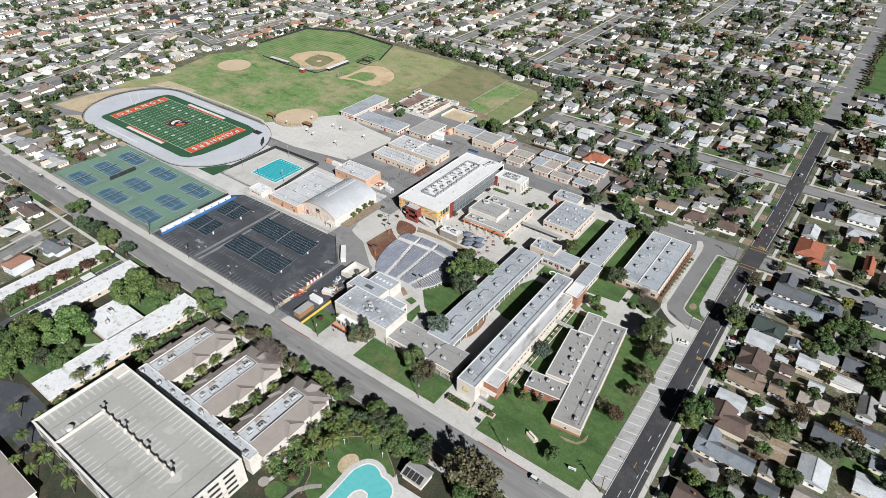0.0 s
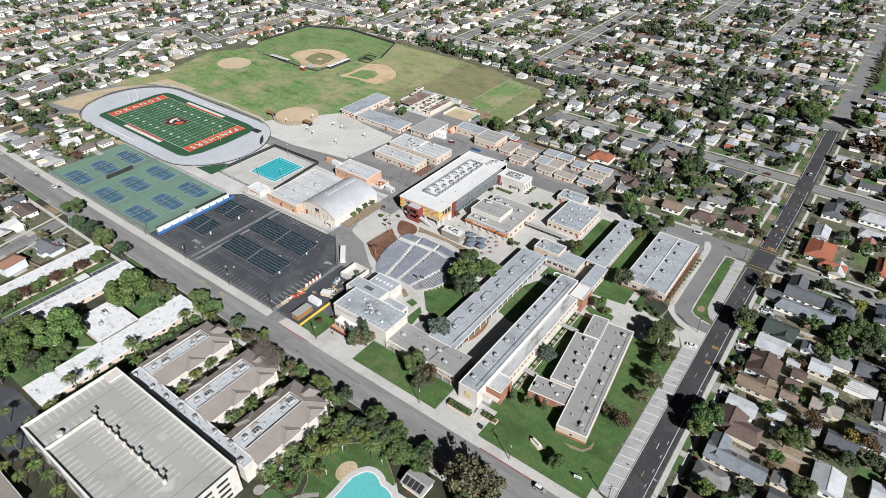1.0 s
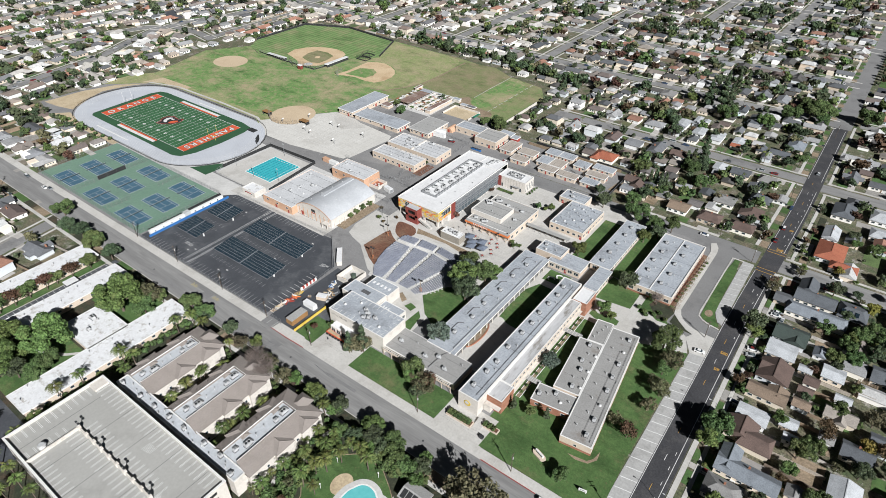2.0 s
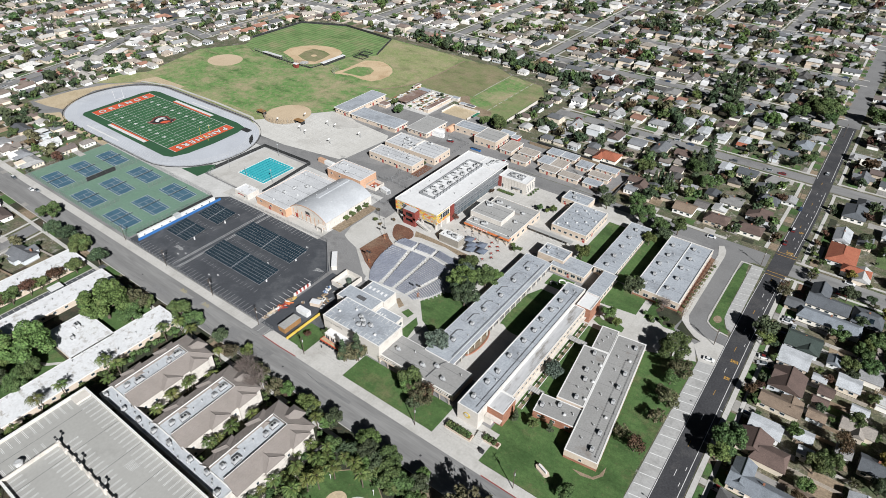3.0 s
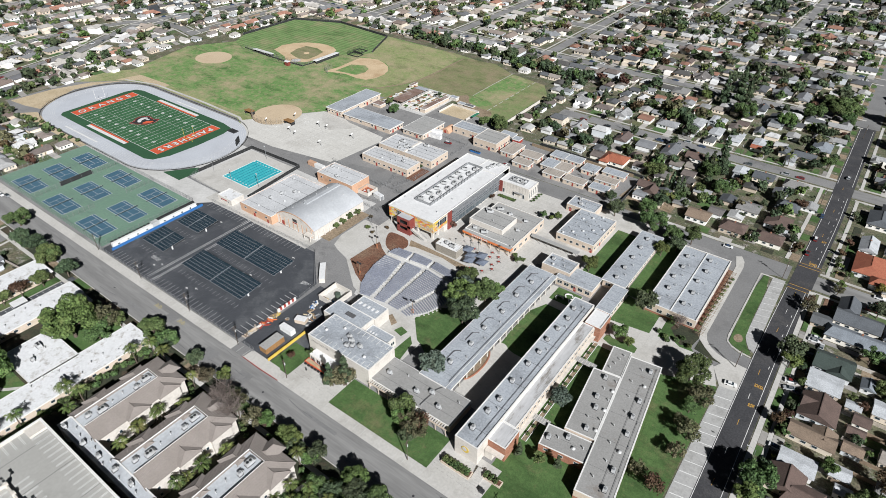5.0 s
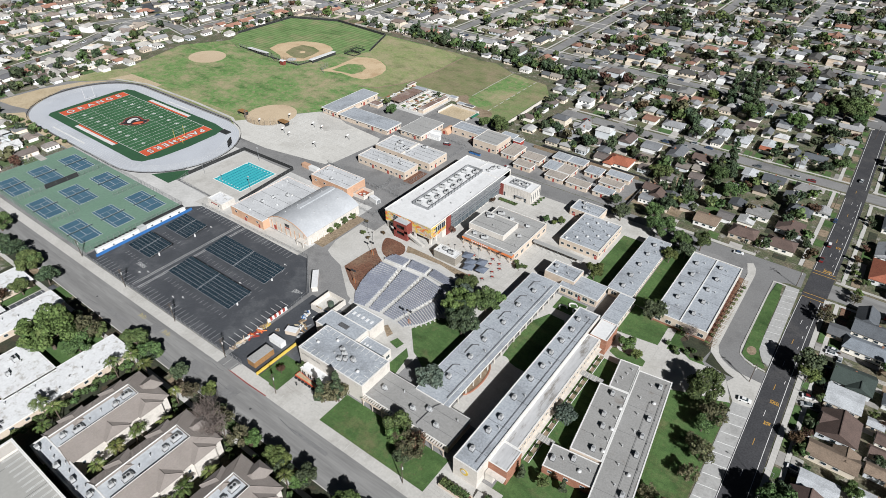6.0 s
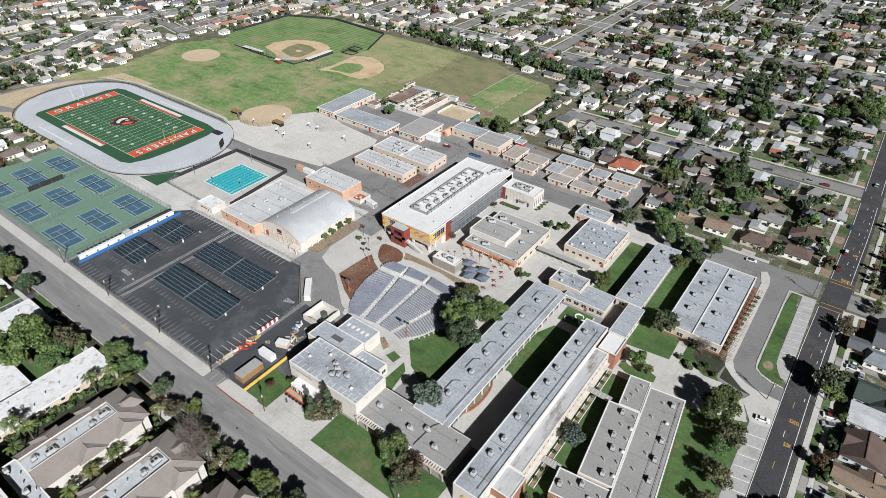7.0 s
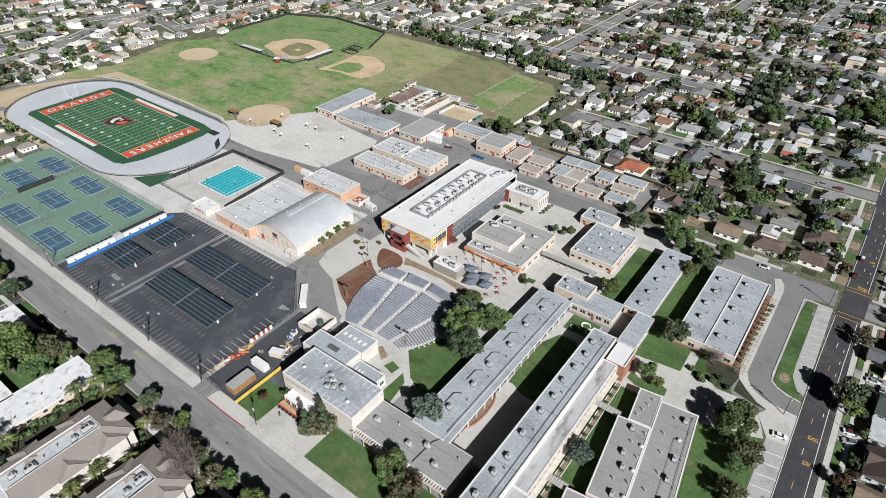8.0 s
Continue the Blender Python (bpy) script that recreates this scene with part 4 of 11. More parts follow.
site("field", [(163.4, 197), (160.6, 270), (192, 274), (215.6, 262), (215.8, 203), (210, 196), (190, 194.6)], 0.0535, "scrub", "olive scrubby grass beyond the ball fields", 0.05, "grass field")
site("field", smooth([(217, 187), (217, 258), (224, 262), (240, 252), (241, 214), (238, 194), (228, 186)], 1), 0.0536, "field", "greener watered strip of the rough field", 0.05, "grass field")
tagged(part("path", Shape().strip([(216.3, 203), (216.0, 232), (216.4, 262)], 0.45, 0.02, 0.066), "concrete"), "pale chalk line along the rough field", "path", "", "structure")
for k in range(9):
    tagged(part("path", Shape().strip([(241.0, 186 + k * 8.2), (241.1, 191.2 + k * 8.2)], 0.5, 0.02, 0.066), "concrete"), "broken pale chalk line along the rough field", "path", "", "structure")
site("bare_patch", smooth([(207, 196), (214, 203), (219, 192), (232, 186), (244, 187), (250, 178), (240, 172), (236, 179), (212, 185), (208, 190)]), 0.056, "dirt", "bare brown earth behind the nursery", 0.05)
tagged(part("path", Shape().strip([(134, 166), (147, 170), (156, 186), (162.5, 201), (163, 232), (161.5, 268)], 1.6, 0.02, 0.064), "dirt"), "trodden dirt line between two fields", "path", "", "structure")
site("field", [(-17, 169), (62, 169), (69, 206), (86, 230), (67, 275), (-3, 282), (-50, 262), (-50, 195), (-40, 178)], 0.052, "outfield", "mown striped baseball outfield", 0.05, "grass field")
site("infield", [(8, 184), (4, 197), (9, 209), (17, 217), (27, 221.5), (37, 223), (47, 221.5), (55, 217), (60, 206), (61, 194), (57, 179), (48, 171), (40, 170), (30, 177), (18, 181)], 0.062, "infield", "orange clay baseball infield", 0.03, "infield")
site("infield_grass", [(27, 186), (23, 198), (24, 209), (37, 210.5), (49, 206.5), (52, 195), (52.5, 184), (45, 181), (38, 182)], 0.07, "scrub", "grass diamond of the infield", 0.03, "grass field")
site("mound", oval(39, 195, 2.6, 2.6, 16), 0.2, "infield", "round clay pitching mound", 0.14, "infield")
site("home_plate", oval(46, 176, 4.2, 4.2, 18), 0.068, "court", "worn dirt circle at home plate", 0.03, "infield")
site("infield", [(86, 172), (88, 185), (87.5, 198), (87, 214), (94, 219), (102, 221), (112, 218), (121, 213), (128, 205), (131.5, 196), (131, 186), (127, 178), (117, 176.5), (104, 178)], 0.064, "infield", "tan clay softball infield", 0.03, "infield")
site("infield_grass", [(92, 178.5), (92.5, 198), (104, 203), (112, 198.5), (115, 190), (113, 181.5)], 0.07, "field", "grass inside the softball infield", 0.03, "grass field")
site("infield", oval(122.6, 88.6, 17.4, 18, 30), 0.066, "infield_dark", "tan clay softball infield beside the courts", 0.03, "infield")
site("infield", oval(-18, 137, 17, 15, 30), 0.064, "infield_dark", "round tan clay practice infield", 0.03, "infield")
site("court_yard", [(110, 66), (146, 113), (152, 112), (209, 106), (212, 100), (208, 60), (160, 52), (128, 52)], 0.056, "yard_paving", "pale concrete yard with basketball courts", 0.05, "paving")
site("court_yard", [(146, 113), (168, 112), (185, 106), (172, 92), (160, 98), (152, 104)], 0.07, "concrete", "lighter patch of new concrete", 0.03, "paving")


def ball_court(x, y):
    s = Shape()
    for a, b, c, d in ((-13, 13, -7.5, -7.36), (-13, 13, 7.36, 7.5), (-13, -12.86, -7.5, 7.5), (12.86, 13, -7.5, 7.5), (-0.08, 0.08, -7.5, 7.5)):
        s.box(x + a, x + b, y + c, y + d, 0.05, 0.064)
    ring = oval(x, y, 1.8, 1.8, 18)
    s.strip(ring + ring[:1], 0.16, 0.05, 0.064)
    for sg in (-1, 1):
        arc = oval(x + sg * 11.5, y, 6.3, 6.3, 14, math.pi / 2 if sg > 0 else -math.pi / 2, 1.5 * math.pi if sg > 0 else math.pi / 2)
        s.strip(arc, 0.16, 0.05, 0.064)
    tagged(part("court_line", s, "line"), "white basketball court lines", "court line", "basketball courts", "structure")


for cx, cy in ((140, 74), (172, 72), (150, 92), (182, 92)):
    ball_court(cx, cy)


def basket_stand(m):
    h = empty("basketball_hoop", m, "steel basketball post with a white backboard", "basketball hoop", "basketball hoops")
    part("post", Shape().tube((0, 0, 0), (0, 0, 3.1), 0.14).tube((0, 0, 3.1), (1.2, 0, 3.4), 0.08), "steel", h)
    part("backboard", Shape().box(1.2, 1.28, -0.9, 0.9, 2.9, 4.0), "white_paint", h)
    ring = [(1.55 + 0.23 * math.cos(a * 0.7), 0.23 * math.sin(a * 0.7)) for a in range(10)]
    part("hoop", Shape().strip(ring, 0.03, 3.03, 3.07), "orange_paint", h)
    return h


first = basket_stand(pose(127, 74, 0.06))
for x, y, r in ((153, 74, 180), (159, 72, 0), (185, 72, 180), (137, 92, 0), (163, 92, 180), (169, 92, 0), (195, 92, 180)):
    copy_thing(first, pose(x, y, 0.06, 0, 0, r))

# swimming pool
site("pool_deck", [(153, 2), (154, 40), (196, 41), (196, -5), (153, -5)], 0.09, "concrete", "pale concrete pool deck", 0.06, "paving")
pool = empty("swimming_pool", pose(179, 20.5, 0.0), "rectangular turquoise swimming pool with lane lines", "pool", "", "structure")
part("coping", Shape().rim(-12.6, 12.6, -13.1, 13.1, 0.05, 0.16, 0.5), "coping", pool)
part("water", Shape().box(-12.1, 12.1, -12.6, 12.6, 0.0, 0.1), "pool_water", pool)
for i in range(9):
    part("lane_mark", Shape().box(-10.8 + i * 2.7 - 0.14, -10.8 + i * 2.7 + 0.14, -12.2, 12.2, 0.08, 0.106), "lane_dark", pool)
for k in range(9):
    for yy in (-11.2, 10.6):
        part("end_mark", Shape().box(-12.0 + k * 2.7, -11.1 + k * 2.7, yy, yy + 0.6, 0.09, 0.118), "line", pool, "white float at the lane end")
part("lane_rope", Shape().box(9.6, 9.8, -12.5, 12.5, 0.08, 0.125), "line", pool)


def post_fence(name, pts, h, label, every=3.0, mesh_mat="mesh_grey", solid=0.0, rails=3):
    """A wire fence: posts, top, middle and bottom rails, and thin wires; solid: height of a cloth screen on it."""
    f = empty(name, Matrix.Identity(4), label, "fence")
    posts, rail, cloth = Shape(), Shape(), Shape()
    for (ax, ay), (bx, by) in zip(pts, pts[1:]):
        n = max(1, round(math.hypot(bx - ax, by - ay) / every))
        for i in range(n + 1):
            x, y = ax + (bx - ax) * i / n, ay + (by - ay) * i / n
            posts.tube((x, y, 0), (x, y, h), 0.06, n=5)
        for k in range(rails):
            z = 0.15 + (h - 0.2) * k / (rails - 1)
            rail.tube((ax, ay, z), (bx, by, z), 0.035, n=4)
        m = max(1, round(math.hypot(bx - ax, by - ay) / 0.5))
        for i in range(m):
            x, y = ax + (bx - ax) * i / m, ay + (by - ay) * i / m
            rail.tube((x, y, 0.1), (x, y, h - 0.05), 0.018, n=3)
        if solid:
            d = Vector((by - ay, ax - bx)).normalized() * 0.05
            cloth.prism([(ax - d.x, ay - d.y), (bx - d.x, by - d.y), (bx + d.x, by + d.y), (ax + d.x, ay + d.y)], 0.1, solid)
    tagged(part("post", posts, "steel", f), kind="stuff")
    tagged(part("wire", rail, mesh_mat, f), kind="stuff")
    if solid:
        part("screen", cloth, "screen_black", f, "black cloth windscreen")
    return f


post_fence("pool_fence", [(151, 2), (152, 42), (196, 43), (197, 30)], 2.6, "wire fence with black windscreen round the pool", solid=2.3)
post_fence("pool_fence", [(151, 2), (154, -6), (188, -7)], 2.6, "wire fence round the pool", solid=0.0)
post_fence("pool_fence", [(197, 30), (200, 0)], 2.4, "wire fence with black windscreen beside the gymnasium", solid=2.2)
ring = stadium(5, 105, 22.5, 42.3, 20)
post_fence("track_fence", ring + ring[:1], 1.3, "low dark wire fence round the running track", mesh_mat="dark_metal", solid=0.5)
for x, y in ((158, 8), (195, 12), (171, 38), (178, 6)):
    lamp = empty("pool_lamp", pose(x, y, 0.09), "tall steel floodlight pole beside the pool", "lamp post", "pool lamps")
    part("pole", Shape().tube((0, 0, 0), (0, 0, 9), 0.12, 0.08), "steel", lamp)
    part("lamp_head", Shape().box(-0.5, 0.5, -0.25, 0.25, 8.8, 9.2), "unit", lamp)

# tennis courts
site("tennis_ground", rect(60.5, 178.5, -74.5, -21), 0.08, "tennis_green", "green acrylic tennis court surface", 0.05, "tennis court")


def tennis_court(x, y):
    """Centre x, y; the net runs along y."""
    c = empty("tennis_court", pose(x, y, 0.0), "blue tennis court with white lines and a net", "tennis court", "tennis courts", "structure")
    part("surface", Shape().box(-11.89, 11.89, -5.49, 5.49, 0.06, 0.092), "tennis_blue", c)
    s = Shape()
    for a in (-11.85, 11.85):
        s.box(a - 0.08, a + 0.08, -5.5, 5.5, 0.08, 0.104)
    for b in (-5.45, 5.45, -4.1, 4.1):
        s.box(-11.77, 11.77, b - 0.07, b + 0.07, 0.08, 0.104)
    for a in (-6.4, 6.4):
        s.box(a - 0.07, a + 0.07, -4.03, 4.03, 0.08, 0.103)
    s.box(-6.33, 6.33, -0.07, 0.07, 0.08, 0.102)
    part("line", s, "line", c)
    n = Shape().box(-0.015, 0.015, -6.4, 6.4, 0.3, 0.98)
    part("net", n, "tennis_net", c)
    part("net_band", Shape().box(-0.03, 0.03, -6.4, 6.4, 1.0, 1.06), "line", c)
    for b in (-6.45, 6.45):
        part("post", Shape().tube((0, b, 0.08), (0, b, 1.1), 0.06), "dark_metal", c)


for cx in (83.5, 121, 157.5):
    for cy in (-30.3, -48.6, -66.3):
        tennis_court(cx, cy)
post_fence("tennis_fence", [(60.5, -74.5), (178.5, -74.5), (178.5, -21), (60.5, -21), (60.5, -74.5)], 3.2, "tall wire fence round the tennis courts")
for x in (102.3, 139.3):
    post_fence("tennis_fence", [(x, -74.5), (x, -57)], 3.0, "wire fence dividing the tennis courts")
    post_fence("tennis_fence", [(x, -38), (x, -21)], 3.0, "wire fence dividing the tennis courts")
wind = empty("windscreen", pose(101.5, -47.5, 0.08), "black cloth windscreen between tennis courts", "screen")
part("cloth", Shape().box(-0.05, 0.05, -9.5, 9.5, 0.2, 3.0), "screen_black", wind)
for s in (-9.5, -3.2, 3.2, 9.5):
    part("post", Shape().tube((0, s, 0), (0, s, 3.1), 0.06), "steel", wind)

# baseball backstops and dugouts
post_fence("baseball_fence", [(-50, 195), (-50, 262), (-3, 282), (67, 275), (86, 232)], 2.4, "outfield fence with a black cloth screen", solid=2.2)
post_fence("baseball_fence", [(-17, 171), (20, 168), (62, 169), (66, 190)], 3.2, "wire fence before the baseball stands", solid=1.0)
post_fence("backstop", [(28, 169), (38, 164), (48, 166), (58, 171)], 5.5, "tall wire backstop behind home plate", rails=5, mesh_mat="dark_metal")
post_fence("backstop", [(109.6, 77), (113, 73.2), (119, 70.6), (127, 70.6), (134, 73.4), (139.4, 79)], 5.4, "tall wire softball backstop with brown posts", rails=6, every=3.2, mesh_mat="backstop_mesh")
post_fence("backstop", [(84, 182), (85, 173), (93, 169)], 4.0, "wire backstop behind the softball diamond", rails=4)


def dugout(x0, x1, y0, y1, h, mat, label, z=0.05, roof="roof_white"):
    d = empty("dugout", pose((x0 + x1) / 2, (y0 + y1) / 2, z), label, "dugout", "dugouts")
    a, b = (x1 - x0) / 2, (y1 - y0) / 2
    part("wall", Shape().box(-a, a, b - 0.15, b, 0, h).box(-a, -a + 0.15, -b, b - 0.15, 0, h).box(a - 0.15, a, -b, b - 0.15, 0, h), mat, d)
    part("roof", Shape().prism([(-a - 0.3, -b - 0.3), (a + 0.3, -b - 0.3), (a + 0.3, b + 0.3), (-a - 0.3, b + 0.3)], h, [h + 0.45, h + 0.45, h + 0.15, h + 0.15]), roof, d)
    part("bench", Shape().box(-a + 0.4, a - 0.4, b - 0.8, b - 0.35, 0, 0.45), "wood", d)


dugout(-2, 22, 168.6, 171.6, 2.4, "dark_metal", "long dugout with a white roof beside the baseball field")
dugout(64, 67.5, 180, 208, 2.4, "dark_metal", "long dugout with a white roof beside the softball field")
dugout(103, 109.5, 75.5, 79, 2.6, "screen_black", "black and orange softball dugout", roof="rust_wood")
dugout(139, 146, 81, 84.5, 2.6, "screen_black", "black and orange softball dugout", roof="rust_wood")
hut = empty("press_box", pose(50, 163, 0.05), "small maroon press box behind home plate", "hut")
part("wall", Shape().box(-2, 2, -1.5, 1.5, 0, 3.4), "maroon", hut)
part("roof", Shape().gable(-2, 2, -1.5, 1.5, 3.4, 0.4, 0.3), "roof_white", hut)
part("window", Shape().box(-1.5, 1.5, 1.5, 1.56, 1.6, 2.6), "glass", hut)
for x0, x1, y0, y1 in ((72, 84, 214, 222), (70, 80, 224, 232)):
    cage = empty("batting_cage", pose((x0 + x1) / 2, (y0 + y1) / 2, 0.05), "dark net batting cage on steel posts", "batting cage", "batting cages")
    a, b = (x1 - x0) / 2, (y1 - y0) / 2
    for px in (-a, -a / 3, a / 3, a):
        for py in (-b, b):
            part("post", Shape().tube((px, py, 0), (px, py, 3.2), 0.08, n=5), "dark_metal", cage)
    part("net", Shape().rim(-a, a, -b, b, 0.1, 0.9, 0.04), "screen_black", cage)
    part("top_rail", Shape().rim(-a, a, -b, b, 3.1, 3.22, 0.12), "dark_metal", cage)
    for k in range(5):
        part("roof_cable", Shape().box(-a, a, -b + 0.2 + k * b / 2.2, -b + 0.32 + k * b / 2.2, 3.16, 3.22), "dark_metal", cage)


# ---- school buildings ----
WIN = {}


def window_mesh(w, h):
    """A school window in one mesh: pale bars round dark panes that lie deeper."""
    key = (round(w, 2), round(h, 2))
    if key not in WIN:
        k = max(1, int(w / 1.1))
        step, bar = (w - 0.08) / k, 0.08
        xs = [-w / 2] + [c for i in range(k) for c in (-w / 2 + bar + step * i, -w / 2 + step * (i + 1))] + [w / 2]
        WIN[key] = sash_mesh(xs, [0, bar, h - bar, h], 0.06, 0.03)
    return WIN[key]


def sash_mesh(xs, zs, front, deep):
    """A frame of bars with recessed panes: every second cell of xs and zs is a pane."""
    verts, ids, faces, panes = [], {}, [], []

    def at(i, k, y):
        if (i, k, y) not in ids:
            ids[i, k, y] = len(verts)
            verts.append((xs[i], y, zs[k]))
        return ids[i, k, y]

    for i in range(len(xs) - 1):
        for k in range(len(zs) - 1):
            ring = [(i, k), (i + 1, k), (i + 1, k + 1), (i, k + 1)]
            if i % 2 and k % 2:
                panes.append([at(a, b, -deep) for a, b in ring])
                faces += [[at(*p, -front), at(*q, -front), at(*q, -deep), at(*p, -deep)] for p, q in zip(ring, ring[1:] + ring[:1])]
            else:
                faces.append([at(a, b, -front) for a, b in ring])
    n, m = len(xs) - 1, len(zs) - 1
    rim = [(i, 0) for i in range(n)] + [(n, k) for k in range(m)] + [(i, m) for i in range(n, 0, -1)] + [(0, k) for k in range(m, 0, -1)]
    faces += [[at(*q, -front), at(*p, -front), at(*p, 0.0), at(*q, 0.0)] for p, q in zip(rim, rim[1:] + rim[:1])]
    me = bpy.data.meshes.new("window")
    me.from_pydata(verts, [], faces + panes)
    me.materials.append(M["coping"])
    me.materials.append(M["glass"])
    for p in me.polygons[len(faces):]:
        p.material_index = 1
    me.update()
    return me


def set_window(parent, w, h, m, name="window"):
    return part(name, window_mesh(w, h), None, parent, at=m)


def row_of_windows(parent, side, a, b, z, n, w, h, skip=()):
    """n windows along one side of a block that reaches from -a to a and -b to b."""
    for i in range(n):
        if i in skip:
            continue
        u = (i + 0.5) / n * 2 - 1
        if side == "S":
            m = pose(u * a, -b - 0.004, z)
        elif side == "N":
            m = pose(u * a, b + 0.004, z, 0, 0, 180)
        elif side == "E":
            m = pose(a + 0.004, u * b, z, 0, 0, 90)
        else:
            m = pose(-a - 0.004, u * b, z, 0, 0, -90)
        set_window(parent, w, h, m)


def flat_building(name, label, x0, x1, y0, y1, h, wall="pale_wall", roof="roof_grey", rot=0.0, eaves=0.0, parapet=0.35, seams=0, wins=(), doors=(), brick=0.0, z=0.02, seam_along="x"):
    """A flat-roofed block: thick walls, parapet with coping or projecting eaves with a white fascia, roofing seams, windows and doors."""
    cx, cy, a, b = (x0 + x1) / 2, (y0 + y1) / 2, (x1 - x0) / 2, (y1 - y0) / 2
    ob = empty(name, pose(cx, cy, z, 0, 0, rot), label, "building")
    if brick:
        part("brick_base", Shape().rim(-a - 0.02, a + 0.02, -b - 0.02, b + 0.02, 0, brick, 0.4), "brick", ob, "red brick base")
    top = h if eaves else h + parapet
    part("wall", Shape().rim(-a, a, -b, b, brick * 0.0, top - (0.35 if eaves else 0.1), 0.3), wall, ob)
    if eaves:
        e = eaves
        part("roof", Shape().box(-a - e, a + e, -b - e, b + e, h - 0.05, h + 0.06), roof, ob)
        part("fascia", Shape().rim(-a - e - 0.04, a + e + 0.04, -b - e - 0.04, b + e + 0.04, h - 0.4, h + 0.14, 0.16), "coping", ob, "white painted fascia")
        part("soffit", Shape().box(-a - e + 0.12, a + e - 0.12, -b - e + 0.12, b + e - 0.12, h - 0.3, h - 0.06), wall, ob)
    else:
        part("roof", Shape().box(-a + 0.3, a - 0.3, -b + 0.3, b - 0.3, h - 0.3, h), roof, ob)
        part("coping", Shape().rim(-a - 0.06, a + 0.06, -b - 0.06, b + 0.06, top - 0.1, top, 0.45), "coping", ob, "pale parapet coping")
    if seams:
        ia, ib = a - 0.5, b - 0.5
        for i in range(seams):
            u = ((i + 0.5) / seams * 2 - 1)
            s = Shape().box(-ia, ia, u * ib - 0.05, u * ib + 0.05, h - 0.02, h + 0.075) if seam_along == "x" else Shape().box(u * ia - 0.05, u * ia + 0.05, -ib, ib, h - 0.02, h + 0.075)
            part("roof_seam", s, "seam", ob, "dark roofing seam")
    for side, wz, n, w, wh in wins:
        row_of_windows(ob, side, a, b, wz, n, w, wh)
    for side, u, w, dh, mat in doors:
        s = Shape().box(-w / 2, w / 2, -0.05, 0, 0, dh)
        m = pose(u * a, -b - 0.006, 0) if side == "S" else pose(a + 0.006, u * b, 0, 0, 0, 90)
        part("door", s, mat, ob, "", m)
    return ob


def roof_unit(kind):
    """A rooftop air conditioner: base, housing, fan ring and duct."""
    if kind == 3:
        return tagged(part("roof_vent", Shape().disc(0, 0, 0, 0.8, 0.16, 6).disc(0, 0, 0.8, 1.0, 0.26, 6), "unit", at=pose(0, 0, -50)), "short pale metal vent pipe on the roof", "vent", "roof vents")
    u = empty("air_conditioner", pose(0, 0, -50), "pale metal rooftop air conditioner", "air conditioner", "rooftop units")
    if kind == 0:
        part("base", Shape().box(-0.85, 0.85, -0.75, 0.75, 0, 0.3), "seam", u)
        part("housing", Shape().box(-0.75, 0.75, -0.65, 0.65, 0.3, 1.35), "unit", u)
        part("fan", Shape().disc(0, 0, 1.35, 1.5, 0.45, 10), "steel", u)
        part("duct", Shape().box(0.75, 1.35, -0.3, 0.3, 0.2, 0.9), "unit", u)
    elif kind == 1:
        part("curb", Shape().disc(0, 0, 0, 0.35, 0.55, 10), "unit", u)
        part("cap", Shape().disc(0, 0, 0.35, 0.85, 0.8, 10, 0.3), "unit", u)
    elif kind == 2:
        part("base", Shape().box(-1.5, 1.5, -0.95, 0.95, 0, 0.3), "seam", u)
        part("housing", Shape().box(-1.4, 1.4, -0.85, 0.85, 0.3, 1.5), "unit", u)
        part("fan", Shape().disc(-0.6, 0, 1.5, 1.65, 0.5, 10).disc(0.6, 0, 1.5, 1.65, 0.5, 10), "dark_metal", u)
        part("hood", Shape().prism([(1.4, -0.8), (2.1, -0.8), (2.1, 0.8), (1.4, 0.8)], 0.5, [1.3, 0.8, 0.8, 1.3]), "unit", u)
    return u


UNITS = [roof_unit(k) for k in range(4)]
LAID = [0, 0, 0, 0]


def unit_at(kind, x, y, z, rot=0.0):
    m = pose(x, y, z, 0, 0, rot)
    if LAID[kind] == 0:
        UNITS[kind].matrix_basis = m
    else:
        copy_thing(UNITS[kind], m)
    LAID[kind] += 1


def scatter_units(x0, x1, y0, y1, z, n, kinds=(0, 0, 3, 3, 1), seed=1):
    r = random.Random(seed)
    for i in range(n):
        unit_at(r.choice(kinds), r.uniform(x0, x1), y0 + (y1 - y0) * (i + 0.5 + r.uniform(-0.25, 0.25)) / n, z, r.choice((0, 90, 180, 270)))


def pipe_run(pts, z, r=0.12):
    s = Shape()
    for p, q in zip(pts, pts[1:]):
        s.tube((*p, z + 0.3), (*q, z + 0.3), r, n=5)
    for p in pts:
        s.box(p[0] - 0.12, p[0] + 0.12, p[1] - 0.2, p[1] + 0.2, z, z + 0.3)
    tagged(part("roof_pipe", s, "seam"), "dark pipe run lying on the roof", "pipe", "roof pipes")


# long classroom wings
flat_building("classroom_wing", "long cream classroom wing with a blue-grey flat roof", 363, 374.0, -46.5, 37, 4.4, roof="roof_grey", eaves=0.8, seams=9, wins=(("E", 1.2, 22, 2.6, 1.9),), doors=(("E", 0.6, 1.2, 2.2, "red_paint"), ("E", -0.2, 1.2, 2.2, "red_paint"), ("E", -0.75, 1.2, 2.2, "red_paint")))
for i, y in enumerate((-36, -23, -12, 1, 14, 26)):
    unit_at(0, 369 + (i % 2) * 0.8, y, 4.48, 90)
    pipe_run([(366.5, y + 1), (366.5, y + 6), (368.5, y + 7.5)], 4.48)
for y in (-30, -17, -5, 8, 20, 31):
    unit_at(3, 372.5, y, 4.48)
pipe_run([(374.2, -44), (374.2, 10), (374.2, 34)], 4.48, 0.08)
